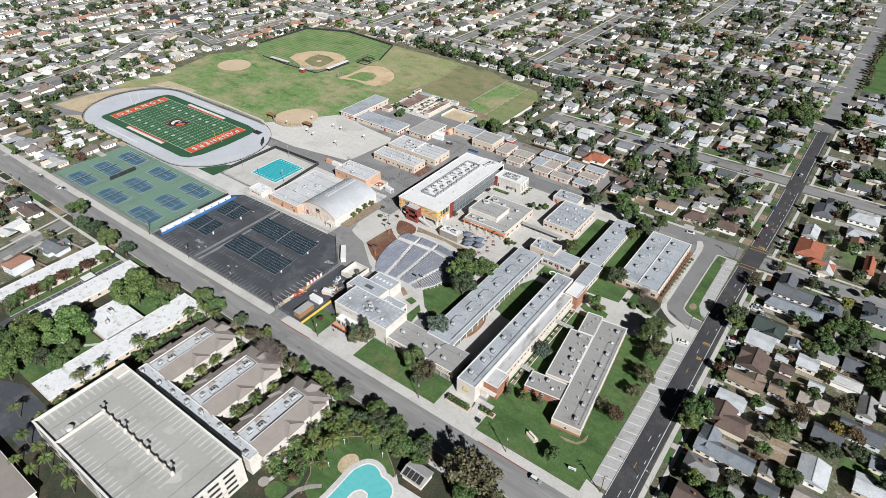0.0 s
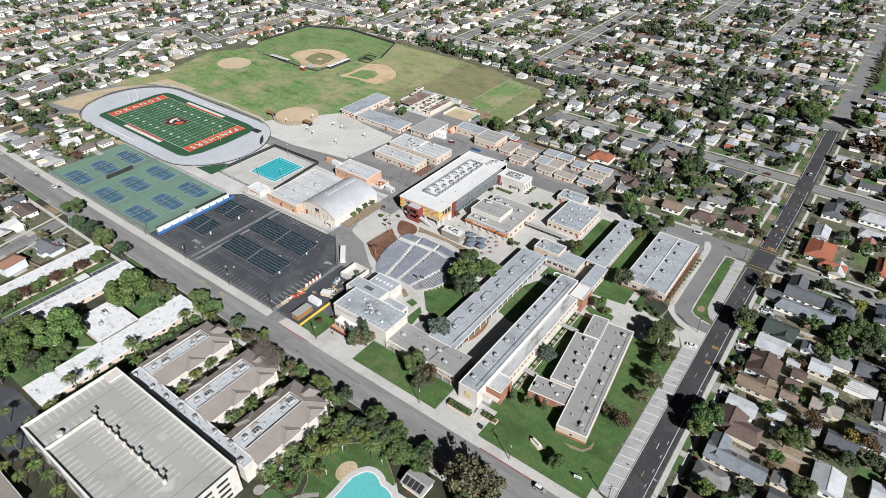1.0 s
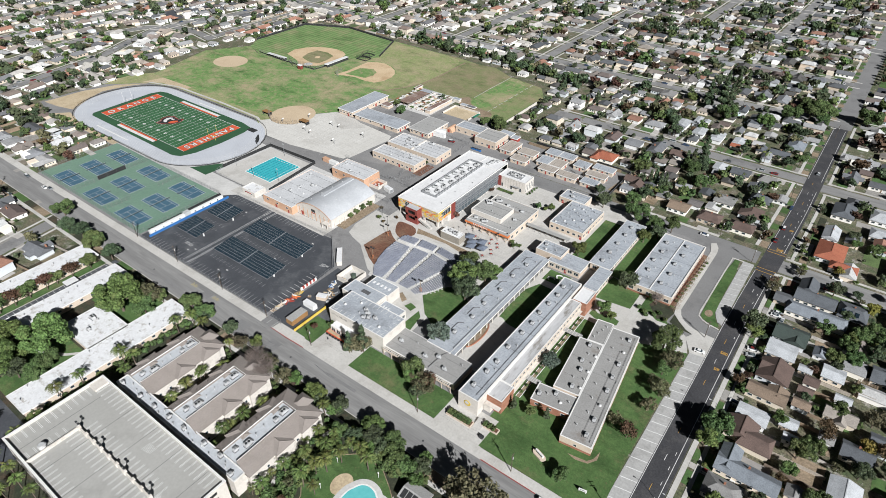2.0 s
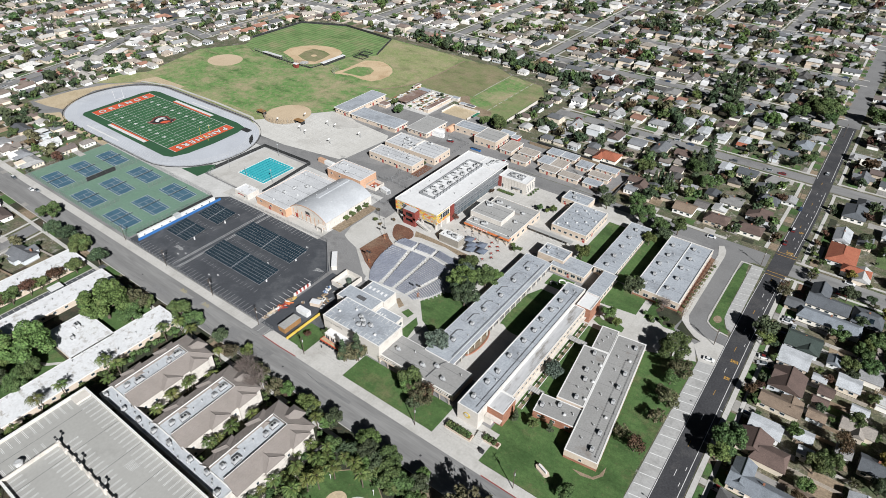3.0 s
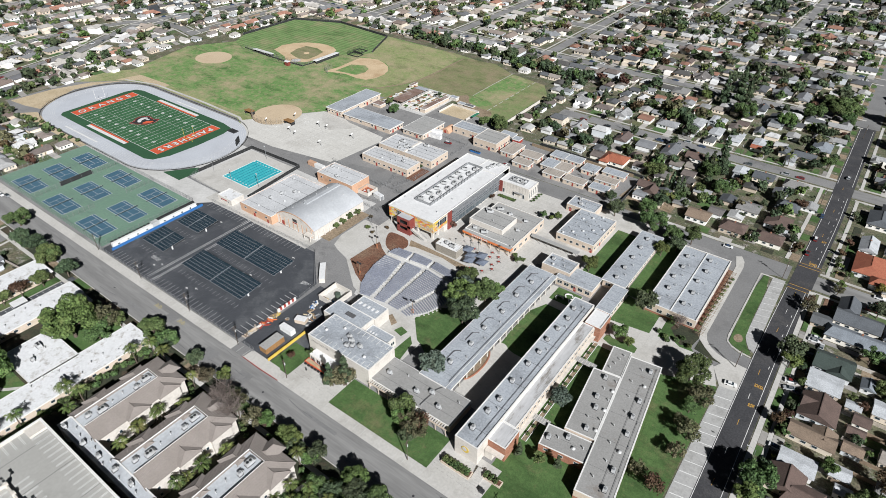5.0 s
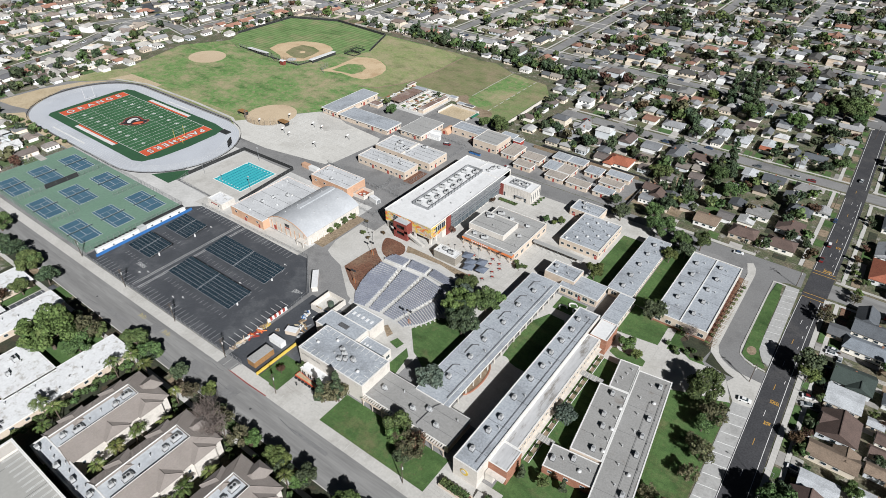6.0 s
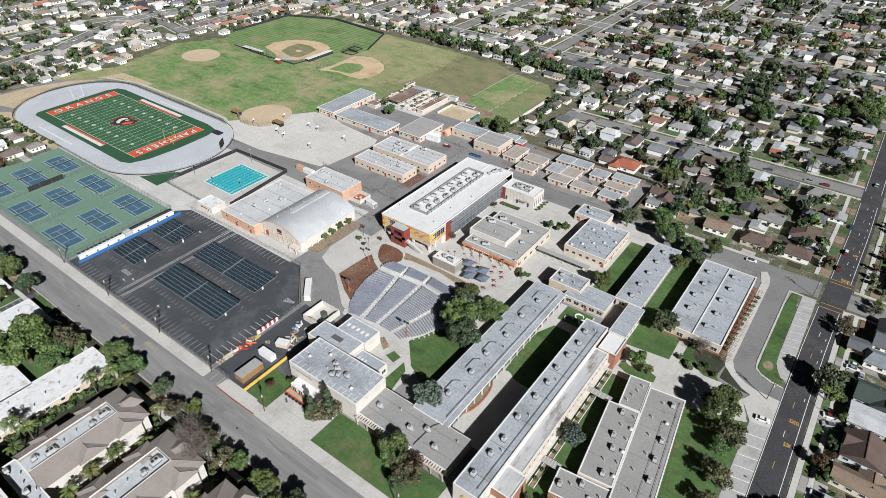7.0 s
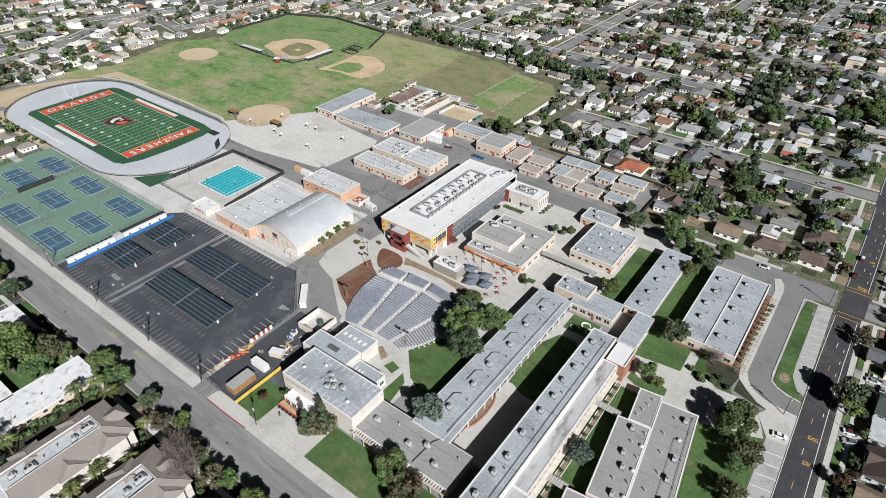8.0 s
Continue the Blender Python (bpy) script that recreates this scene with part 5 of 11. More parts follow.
flat_building("covered_hall", "taller cream roof block over the crossing of two wings", 367, 381.5, 40.5, 50.5, 5.9, roof="roof_grey", seams=2)
scatter_units(369, 379, 42, 49, 5.92, 4, seed=5)
flat_building("classroom_wing", "low cream linking wing with a blue-grey flat roof", 376.6, 394, 37.5, 48, 4.4, roof="roof_grey", eaves=0.5, seams=2, wins=(("S", 1.2, 5, 2.4, 1.8),), doors=(("S", 0.1, 1.2, 2.2, "red_paint"),))
flat_building("classroom_wing", "long cream classroom wing with a blue-grey flat roof", 394.6, 405, 49, 97, 4.4, roof="roof_grey", eaves=0.6, seams=6, wins=(("E", 1.2, 14, 2.4, 1.9), ("S", 1.2, 2, 2.4, 1.8)))
for i, y in enumerate((53, 62, 72, 82, 91)):
    unit_at(0, 399.5, y, 4.48, 90)
    unit_at(3, 402, y + 4, 4.48)
flat_building("classroom_wing", "narrow cream wing with a grey flat roof", 400.8, 407, 26, 47.5, 4.4, roof="roof_grey", eaves=0.4, seams=3, wins=(("E", 1.2, 6, 2.2, 1.8),))
flat_building("classroom_block", "cream classroom block with a grey flat roof full of vents", 359.5, 380, 69.5, 97.5, 4.4, roof="roof_grey", seams=4, wins=(("S", 1.4, 6, 1.8, 1.4), ("E", 1.4, 7, 2.2, 1.6)), doors=(("E", -0.4, 1.4, 2.2, "red_paint"), ("S", 0.9, 1.2, 2.2, "red_paint")))
for i in range(22):
    unit_at(3 if i % 3 else 1, 362 + (i * 7) % 17, 71.5 + (i * 1.17), 4.42)
flat_building("classroom_block", "small cream classroom block with a grey flat roof", 350.5, 367, 98.5, 109, 3.9, roof="roof_grey", seams=2, wins=(("S", 1.2, 4, 1.8, 1.4),), doors=(("S", -0.7, 1.4, 2.2, "red_paint"),))
scatter_units(353, 365, 100, 108, 3.92, 5, seed=9)
flat_building("classroom_wing", "broad cream classroom wing with a blue-grey flat roof", 416.5, 438.6, 45, 97.3, 4.7, roof="roof_grey", seams=0, wins=(("S", 1.4, 5, 2.4, 1.8), ("E", 1.4, 14, 2.6, 1.8)), brick=1.0)
for k, x in enumerate((420.5, 430.5)):
    for i in range(5):
        unit_at(0, x + (i % 2), 50 + i * 9.6 + 3 * k, 4.72, 90)
        unit_at(3, x + 3, 54 + i * 9.2, 4.72)
tagged(part("roof_rib", Shape().box(427.2, 427.6, 45.4, 96.9, 4.6, 5.05), "coping"), "white raised rib along the roof", "roof rib")
for i in range(4):
    tagged(part("roof_seam", Shape().box(417, 438, 53 + i * 11.6, 53.1 + i * 11.6, 4.6, 4.77), "seam"), "dark seam across the roofing", "roof seam", "roof seams")
# open colonnade along the long wing
co = empty("colonnade", pose(0, 0, 0.05), "flat cream colonnade roof on square posts along the wing", "canopy")
part("roof", Shape().box(374.86, 376.9, -47, 37.6, 4.22, 4.44), "roof_grey", co)
part("fascia", Shape().box(376.9, 377.06, -47, 37.6, 3.98, 4.5), "coping", co, "white painted fascia")
for k in range(18):
    part("post", Shape().box(376.3, 376.7, -45.6 + k * 4.86, -45.2 + k * 4.86, 0, 4.2), "white_wall", co)
# two-storey main building
flat_building("main_building", "two-storey cream main building with a grey flat roof and white parapets", 391.8, 401, -65, 24.5, 8.4, roof="roof_grey", seams=7, wall="white_wall", wins=())
for i, y in enumerate((-59, -50, -43, -33, -22, -14, -6, 2, 10, 17)):
    unit_at(0, 395 + 0.4 * (i % 3), y, 8.42, 90)
    if i % 2:
        unit_at(3, 397.6, y + 3, 8.42)
pipe_run([(398.6, -62), (398.6, -20), (398.6, 20)], 8.42, 0.08)
east = flat_building("main_building_wing", "cream upper corridor wing of the main building with stained white roofing", 401.05, 406.3, -49.1, 13.4, 7.0, roof="roof_peeled", wall="pale_wall", parapet=0.18, seams=0, wins=(("E", 4.4, 21, 2.0, 1.5), ("E", 1.2, 21, 2.0, 1.7)), doors=())
for i in range(22):
    y = -31.0 + i * 2.95
    part("fin", Shape().box(2.63, 3.05, y - 0.12, y + 0.12, 0, 6.9), "white_wall", east, "upright concrete fin")
part("canopy", Shape().box(2.63, 4.1, -31, 31, 2.75, 2.95), "white_wall", east, "thin cream canopy over the ground-floor walk")
flat_building("entrance_bay", "red brick entrance bay of the main building with peeling white roofing", 401.05, 407.9, -58.5, -49.2, 7.0, wall="brick", roof="roof_peeled", parapet=0.2, doors=(("S", 0.25, 2.4, 2.6, "red_paint"),))
tagged(part("entrance_wall", Shape().box(401.2, 404.2, -60.6, -58.53, 0.05, 3.4).box(401.2, 407.9, -60.6, -58.53, 3.4, 3.75), "white_wall"), "cream entrance porch beside the brick bay", "porch")
flat_building("brick_stair_tower", "red brick stair block at the end of the main building", 402, 409, 13.5, 24.5, 7.4, wall="brick", roof="roof_white", seams=0)
# planter strip along the corridor wing
site("planting_bed", rect(408.0, 409.6, -47, 12.6), 0.16, "dirt", "narrow sandy planting strip along the corridor wing", 0.1, "planting bed")
for x in (407.8, 409.6):
    tagged(part("bed_edge", Shape().box(x, x + 0.2, -47, 12.6, 0.03, 0.34), "coping"), "low white concrete edge of the planting strip", "edging", "", "structure")


def lawn_canopy(x0, x1, y, label):
    c = empty("covered_walk", pose(0, 0, 0.08), label, "canopy", "lawn canopies")
    part("roof", Shape().box(x0, x1, y - 1.3, y + 1.3, 2.75, 2.95), "roof_gravel", c)
    for k in range(6):
        part("slat", Shape().box(x0 + 0.4 + k * (x1 - x0 - 0.6) / 6, x0 + 0.55 + k * (x1 - x0 - 0.6) / 6, y - 1.35, y + 1.35, 2.94, 3.02), "white_wall", c)
    for x in (x0 + 0.4, x1 - 0.4):
        for s in (-1.1, 1.1):
            part("post", Shape().tube((x, y + s, 0), (x, y + s, 2.75), 0.07), "steel", c)


lawn_canopy(406.4, 415.2, -2.6, "flat canopy over the walk between two wings")
lawn_canopy(407.4, 413.6, -37.6, "flat canopy over the walk beside the brick block")
tagged(part("wall_emblem", Shape().tube((396.2, -65.16, 4.6), (396.2, -65.04, 4.6), 1.5, n=14), "yellow_paint"), "round yellow emblem on the gable wall", "emblem")
tagged(part("wall_emblem", Shape().tube((396.0, -65.24, 4.8), (396.0, -65.17, 4.8), 0.9, n=12), "court"), "grey shape inside the yellow emblem", "emblem")
# wing beside the road, turned a little: a long strip with three lower pieces on its courtyard side
WING = pose(434.45, -22.5, 0, 0, 0, 7.1)


def wing_block(name, label, u, v, a, b, h, **more):
    p = WING @ Vector((u, v, 0))
    return flat_building(name, label, p.x - a, p.x + a, p.y - b, p.y + b, h, rot=7.1, **more)


wing_block("classroom_wing", "long cream and brick classroom wing with a gravel roof", 0, 0, 6.15, 33.4, 4.3, roof="roof_patched", brick=1.2, parapet=0.14, seams=0, wins=(("E", 1.4, 18, 2.4, 1.7), ("S", 1.6, 1, 1.2, 1.2)))
wing_block("classroom_wing", "cream classroom wing with a stained gravel roof and white edge", -11.7, 4.1, 5.4, 16.2, 4.3, roof="roof_patched", parapet=0.14, wins=(("W", 1.3, 7, 2.2, 1.6),))
wing_block("classroom_wing", "cream classroom wing end with a gravel roof", -10.05, 28.2, 3.75, 7.6, 4.1, roof="roof_patched", parapet=0.14)
wing_block("locker_room", "brick block with a gravel roof beside the wing", -14.5, -17.6, 8.2, 4.8, 3.8, roof="roof_patched", wall="brick", parapet=0.14, wins=(("S", 1.6, 3, 1.6, 1.2),))


def on_wing(u, v):
    p = WING @ Vector((u, v, 0))
    return p.x, p.y


for i in range(8):
    unit_at((0, 0, 1, 0, 0, 0, 1, 0)[i], *on_wing(2.6 + 0.3 * (i % 2), -29 + i * 8.2), 4.32, 97)
    unit_at(3, *on_wing(-2.2 + (i * 5 % 3), -26 + i * 7.7), 4.32)
for i in range(6):
    unit_at((0, 3, 0, 0, 3, 0)[i], *on_wing(-10.2 - 1.2 * (i % 2), -9 + i * 5.2), 4.32, 97)
    unit_at((1, 3)[i % 2], *on_wing(-7.2, -8 + i * 5.0), 4.32, 97)
for i in range(5):
    unit_at((0, 3, 0, 1, 3)[i], *on_wing(-20.5 + i * 3.0, -18.6 + (i % 3) * 1.6), 3.82, 97)
for i in range(4):
    unit_at(3, *on_wing(-11.6 + i * 1.1, 23.5 + i * 2.9), 4.12)
pipe_run([on_wing(4.6, v) for v in (-31, -20, -9, 2, 13, 24, 31)], 4.32, 0.06)
pipe_run([on_wing(1.2, v) for v in (-30, -12, 6, 20)], 4.32, 0.05)
for u0, u1, v in ((-6, 6, -22), (-6, 6, -9.5), (-6, 6, 3), (-6, 6, 15.5), (-6, 6, 25), (-16.8, -6.6, -3), (-16.8, -6.6, 8.5), (-22, -6.8, -17)):
    (ax, ay), (bx, by) = on_wing(u0, v), on_wing(u1, v)
    zt = 3.84 if u0 == -22 else 4.34
    tagged(part("roof_seam", Shape().strip([(ax, ay), (bx, by)], 0.07, zt - 0.06, zt), "seam"), "dark seam across the roofing", "roof seam", "roof seams")
for pts in ([(-16.6, -9), (-15.2, -10.6), (-13.6, -9.4), (-13.0, -6.2), (-14.4, -4.2), (-14.0, -0.4), (-15.4, 3.4), (-16.6, 5.6)], [(-12, -11.4), (-10.4, -11.6), (-9.6, -9), (-10.8, -7.6)], [(-5.8, -28), (-5.0, -24), (-5.3, -18), (-5.8, -15)]):
    tagged(part("rust_stain", Shape().sheet(smooth([on_wing(*p) for p in pts], 2), 4.312), "rust"), "rusty stain on the gravel roof", "stain", "", "structure")
# theatre
th = flat_building("theatre", "tall cream theatre with a grey panelled flat roof", 316.3, 349, -61.3, -46.2, 9.0, wall="white_wall", roof="roof_grey", parapet=0.2, seams=0)
for i in range(13):
    for y0, y1 in ((-7.2, -4.6), (4.6, 7.2)):
        x = -15.6 + i * 2.5
        part("roof_line", Shape().box(x, x + 0.14, y0, y1, 8.98, 9.05), "coping", th)
for i in range(5):
    for x0, x1 in ((-16, -13.4), (13.4, 16)):
        y = -6.2 + i * 2.9
        part("roof_line", Shape().box(x0, x1, y, y + 0.14, 8.98, 9.05), "coping", th)
me = text_mesh("wall_word", "LITTLE THEATER", 1.35, "dark_metal")
tagged(part("wall_word", me, None, at=pose(322.6, -61.33, 6.9, 90, 0, 0)), "dark lettering on the theatre wall", "lettering")
unit_at(1, 326, -50, 9.02), unit_at(1, 320.5, -55, 9.02), unit_at(0, 333, -53.6, 9.02, 20), unit_at(0, 335.4, -55.4, 9.02, 110), unit_at(0, 331, -52.4, 9.02), unit_at(0, 333.6, -56.6, 9.02, 200), unit_at(3, 330, -55.6, 9.02), unit_at(1, 343, -57, 9.02), unit_at(0, 338, -54, 9.02)
flat_building("theatre_stage_house", "cream stage block with a smooth grey roof", 309.2, 329.6, -46, -36.8, 6.6, wall="white_wall", roof="roof_grey", parapet=0.2)
tagged(part("roof_hatch", Shape().box(318, 322.5, -42, -40, 6.55, 7.05), "seam"), "dark raised roof hatch", "hatch")
sk = flat_building("theatre_wing", "cream theatre wing with a row of white skylights", 315.6, 330, -36.6, -28, 6.0, wall="white_wall", roof="roof_grey", parapet=0.2)
for i in range(5):
    part("skylight", Shape().box(-5.6 + i * 2.4, -4.6 + i * 2.4, -0.8, 0.8, 5.98, 6.25), "roof_white", sk)
lw = flat_building("theatre_wing", "low cream theatre wing with white skylights", 330, 342.3, -46.1, -38, 4.4, wall="white_wall", roof="roof_grey", parapet=0.2, wins=(("E", 1.2, 2, 2.2, 1.8),))
for i in range(6):
    part("skylight", Shape().box(-4.4 + (i % 3) * 1.5, -3.8 + (i % 3) * 1.5, -2.4 + (i // 3) * 2.2, -1.4 + (i // 3) * 2.2, 4.38, 4.6), "roof_white", lw)
flat_building("theatre_porch", "low flat entrance canopy on the theatre front", 320.2, 336, -65, -61.4, 3.3, wall="white_wall", roof="roof_white", parapet=0.12, wins=(("S", 0.3, 5, 2.2, 2.4),))
# red planter with benches before the theatre
pl = empty("planter", pose(324.8, -66.2, 0.08), "long orange-red planter filled with dry plants", "planter")
part("wall", Shape().prism([(-5.5, -1.2), (5.5, -1.2), (5.5, 0.2), (-5.5, 1.2)], 0, 0.8), "orange", pl)
part("soil", Shape().prism([(-5.2, -0.9), (5.2, -0.9), (5.2, 0.0), (-5.2, 0.9)], 0.7, 0.86), "sand", pl)
for i in range(6):
    part("seat", Shape().box(-5 + i * 1.8, -3.9 + i * 1.8, -2.0, -1.25, 0, 0.5), "screen_black", pl, "black bench seat")
bin_ob = empty("litter_bin", pose(323, -70, 0.08), "dark upright litter bin on the forecourt", "litter bin")
part("drum", Shape().disc(0, 0, 0, 0.95, 0.3, 10), "screen_black", bin_ob)
part("lid", Shape().disc(0, 0, 0.95, 1.15, 0.33, 10, 0.12), "dark_metal", bin_ob)
# link roof with louvres
lk = flat_building("link_building", "low linking block with a gravel roof", 349.1, 386, -60, -46.7, 3.9, roof="roof_patched", wall="pale_wall", eaves=0.3, wins=(("S", 1.0, 8, 2.2, 1.8),), seams=2)
for i in range(36):
    part("louvre", Shape().box(-18.3 + i * 1.0, -17.8 + i * 1.0, -8.6, -6.99, 3.55, 3.7), "white_wall", lk, "cream canopy slat")
part("louvre_beam", Shape().box(-18.5, 18.5, -8.9, -8.61, 3.3, 3.75), "pale_wall", lk)
for i in range(9):
    part("post", Shape().box(-18 + i * 4.5, -17.75 + i * 4.5, -8.86, -8.64, 0, 3.3), "pale_wall", lk)
for i, (x, y) in enumerate(((353, -54), (360, -51), (367, -55), (372, -52), (378, -56), (383, -50))):
    unit_at((0, 3, 0, 0, 0, 3)[i], x, y, 3.98)
pipe_run([(372, -59), (372.5, -50), (374, -47)], 3.98)
# new three-storey building on columns
nb = empty("classroom_tower", pose(294.5, 31, 0.06), "three-storey white-roofed building with orange and yellow panelled ends", "building")
part("wall", Shape().box(-14.7, 14.7, 9.0, 73.0, 0, 10.4), "white_wall", nb)
part("upper_storeys", Shape().box(-14.7, 14.7, 0.0, 9.0, 3.6, 10.4), "white_wall", nb)
part("roof", Shape().box(-14.4, 14.4, 0.3, 72.7, 10.4, 10.5), "roof_white", nb)
part("coping", Shape().rim(-14.9, 14.9, -0.2, 73.2, 10.3, 10.85, 0.35), "coping", nb)
for x in (-13.5, -5, 4, 13.6):
    part("column", Shape().box(x - 0.5, x + 0.5, 0.3, 1.3, 0, 3.6), "white_wall", nb)
for y in (4.5,):
    part("column", Shape().box(13.1, 14.1, y, y + 1, 0, 3.6), "white_wall", nb)
pr = random.Random(3)
for face in range(2):
    for r in range(9):
        u = 0.0
        length = 29.4 if face == 0 else 12.0
        while u < length - 0.3:
            wdt = min(pr.choice((0.9, 1.3, 1.7, 2.2)), length - u)
            z0 = 4.0 + r * 0.68
            if not (face == 0 and 4.2 < u < 8.4 and 2 < r < 8) and not (face == 1 and 2.0 < u < 11.4 and 2 < r < 8):
                col = pr.choice(("orange_paint", "yellow_paint", "pale_wall", "sand", "yellow_paint", "sand"))
                s = Shape().box(-14.7 + u + 0.03, -14.7 + u + wdt - 0.03, -0.08, -0.004, z0 + 0.02, z0 + 0.66) if face == 0 else Shape().box(14.704, 14.78, u + 0.03, u + wdt - 0.03, z0 + 0.02, z0 + 0.66)
                part("panel", s, col, nb)
            u += wdt
set_window(nb, 4.0, 3.9, pose(-8.4, -0.02, 5.5))
for k in range(3):
    set_window(nb, 3.0, 3.7, pose(14.72, 3.6 + k * 3.1, 5.5, 0, 0, 90))
part("maroon_panel", Shape().box(14.704, 15.3, 12.2, 15.6, 0, 10.4), "maroon", nb, "tall maroon wall panel")
for k in range(15):
    y = 17.6 + k * 3.2
    for z0, z1 in ((0.5, 3.5), (3.8, 6.9), (7.2, 10.1)):
        part("curtain_pane", Shape().box(14.704, 14.76, y - 1.56, y + 1.56, z0, z1), "curtain_glass", nb)
for z in (3.5, 6.9):
    part("spandrel", Shape().box(14.704, 14.9, 15.9, 65.6, z, z + 0.3), "steel", nb, "grey steel spandrel band")
for k in range(16):
    part("fin", Shape().box(14.72, 15.0, 15.94 + k * 3.2, 16.02 + k * 3.2, 0, 10.4), "steel", nb, "upright steel fin")
for k in range(5):
    part("louvre", Shape().box(14.92, 15.5, 15.9, 65.6, 4.3 + k * 1.25, 4.36 + k * 1.25), "steel", nb, "long grey sun louvre")
part("sun_shade", Shape().box(14.72, 16.4, 15.7, 66, 9.9, 10.08), "steel", nb, "long steel sun shade")
# roof well with fans
part("screen", Shape().rim(-6.6, 3.6, 12, 62, 10.5, 12.0, 0.12), "steel", nb, "grey steel equipment screen")
for k in range(18):
    part("screen_post", Shape().box(3.62, 3.78, 12.4 + k * 2.8, 12.6 + k * 2.8, 10.5, 12.1), "dark_metal", nb)
for k in range(14):
    x, y = 294.5 - 4.4 + (k % 2) * 4.6 + 0.3 * (k % 3), 31 + 14.5 + k * 3.4
    unit_at(2, x, y, 10.56, 90 * (k % 2) + 15)
for x, y in ((282, 42), (284, 58), (283, 70), (305, 40), (304, 55), (306, 70), (300, 98), (289, 88)):
    unit_at(3, x, y, 10.56)
nb2 = flat_building("classroom_tower_end", "white end block of the new building", 294, 309.2, 92.2, 105, 10.4, wall="white_wall", roof="roof_white", z=0.06, wins=(("E", 4.0, 3, 2.0, 1.6),))
scatter_units(298, 306, 94, 104, 10.44, 3, (2, 0), seed=12)
an = flat_building("classroom_annex", "two-storey cream annex with a white roof and tall windows", 309.3, 329, 93.8, 104.5, 7.0, wall="white_wall", roof="roof_white", z=0.06, wins=(("S", 0.1, 3, 1.4, 2.6), ("E", 0.8, 5, 0.8, 5.0)))
part("door_canopy", Shape().box(1.0, 6.0, -6.6, -5.36, 2.9, 3.05), "steel", an, "flat steel door canopy")
for k in range(8):
    part("wall_joint", Shape().box(-6.4 + k * 2.0, -6.32 + k * 2.0, -5.39, -5.352, 0.1, 6.9), "block", an)
part("screen", Shape().rim(-5, 5, -2.5, 2.8, 7.0, 7.9, 0.1), "steel", an, "grey steel equipment screen")
unit_at(2, 317, 99, 7.08), unit_at(2, 322, 99.4, 7.08)
part("maroon_panel", Shape().box(-9.9, -7.4, -5.5, -5.36, 0, 7.2), "maroon", an, "maroon wall panel")
# maroon stair tower with its outdoor stair
st = empty("stair_tower", pose(293, 28.6, 0.08), "maroon framed stair tower with a grey canopy", "stair tower")
for z0, z1 in ((0, 2.2), (4.2, 5.6), (8.0, 9.2)):
    part("wall", Shape().box(-4.2, 4.2, -2.0, -1.6, z0, z1), "maroon", st)
for x in (-4.2, 2.6):
    part("pier", Shape().box(x, x + 1.6, -2.0, -1.6, 2.2 if x < 0 else 2.2, 8.0), "maroon", st)
part("side_wall", Shape().box(3.8, 4.2, -1.6, 2.3, 0, 9.2), "maroon", st)
part("back", Shape().box(-4.2, 3.8, 0.6, 0.9, 0, 8.0), "dark_metal", st)
part("roof", Shape().box(-4.2, 3.8, -1.6, 2.3, 9.0, 9.25), "roof_metal", st)
for k in range(22):
    part("step", Shape().box(4.3 + k * 0.42, 4.72 + k * 0.42, -1.4, 0.8, max(0.0, 3.6 - k * 0.17 - 0.5), 3.6 - k * 0.165), "concrete", st)
for y in (-1.5, 0.9):
    part("rail", Shape().tube((4.3, y, 4.6), (13.4, y, 1.0), 0.06).tube((4.3, y, 4.1), (13.4, y, 0.5), 0.05), "steel", st)
# dining hall and kiosk
ca = flat_building("dining_hall", "low cream dining hall with a gravel roof and orange porch", 320, 348.6, 44, 76, 4.6, roof="roof_gravel", wall="pale_wall", seams=3, z=0.08, wins=(("S", 0.9, 8, 2.0, 2.0), ("E", 1.2, 6, 2.4, 1.8)))
part("porch_fascia", Shape().box(-14.3, 14.4, -18.2, -16.004, 3.5, 4.7), "orange_paint", ca, "orange fascia of the porch")
for k in range(9):
    part("letter_bar", Shape().box(-8.6 + k * 1.1, -7.9 + k * 1.1, -18.26, -18.204, 3.8, 4.4), "coping", ca)
part("porch_soffit", Shape().box(-14.2, 14.3, -18.1, -16.1, 3.36, 3.5), "orange_paint", ca, "orange painted soffit")
part("porch_roof", Shape().box(-14.2, 14.3, -18.1, -16.0, 4.72, 4.8), "roof_gravel", ca)
for i in range(6):
    part("post", Shape().box(-13.6 + i * 5.3, -13.3 + i * 5.3, -17.9, -17.6, 0, 3.36), "pale_wall", ca)
flat_building("dining_hall_hall", "raised cream hall roof above the dining hall", 318.6, 338.6, 50, 64.6, 7.2, roof="roof_gravel", wall="white_wall", z=0.08, seams=2)
for x, y, z, k in ((324, 47, 4.7, 0), (330, 46.6, 4.7, 2), (343, 58, 4.7, 0), (342, 68, 4.7, 0), (325, 70, 4.7, 2), (332, 69, 4.7, 0), (324, 61, 7.3, 2), (330, 55, 7.3, 3), (346, 50, 4.7, 3), (322, 62, 7.3, 0)):
    unit_at(k, x, y, z, 20)
ki = flat_building("kiosk", "grey split-block kiosk with rooftop units", 315.6, 328.2, 24.6, 30.4, 4.2, wall="block", roof="roof_white", z=0.09)
unit_at(0, 320, 28, 4.3), unit_at(2, 324, 27.4, 4.3), unit_at(3, 318, 26, 4.3)


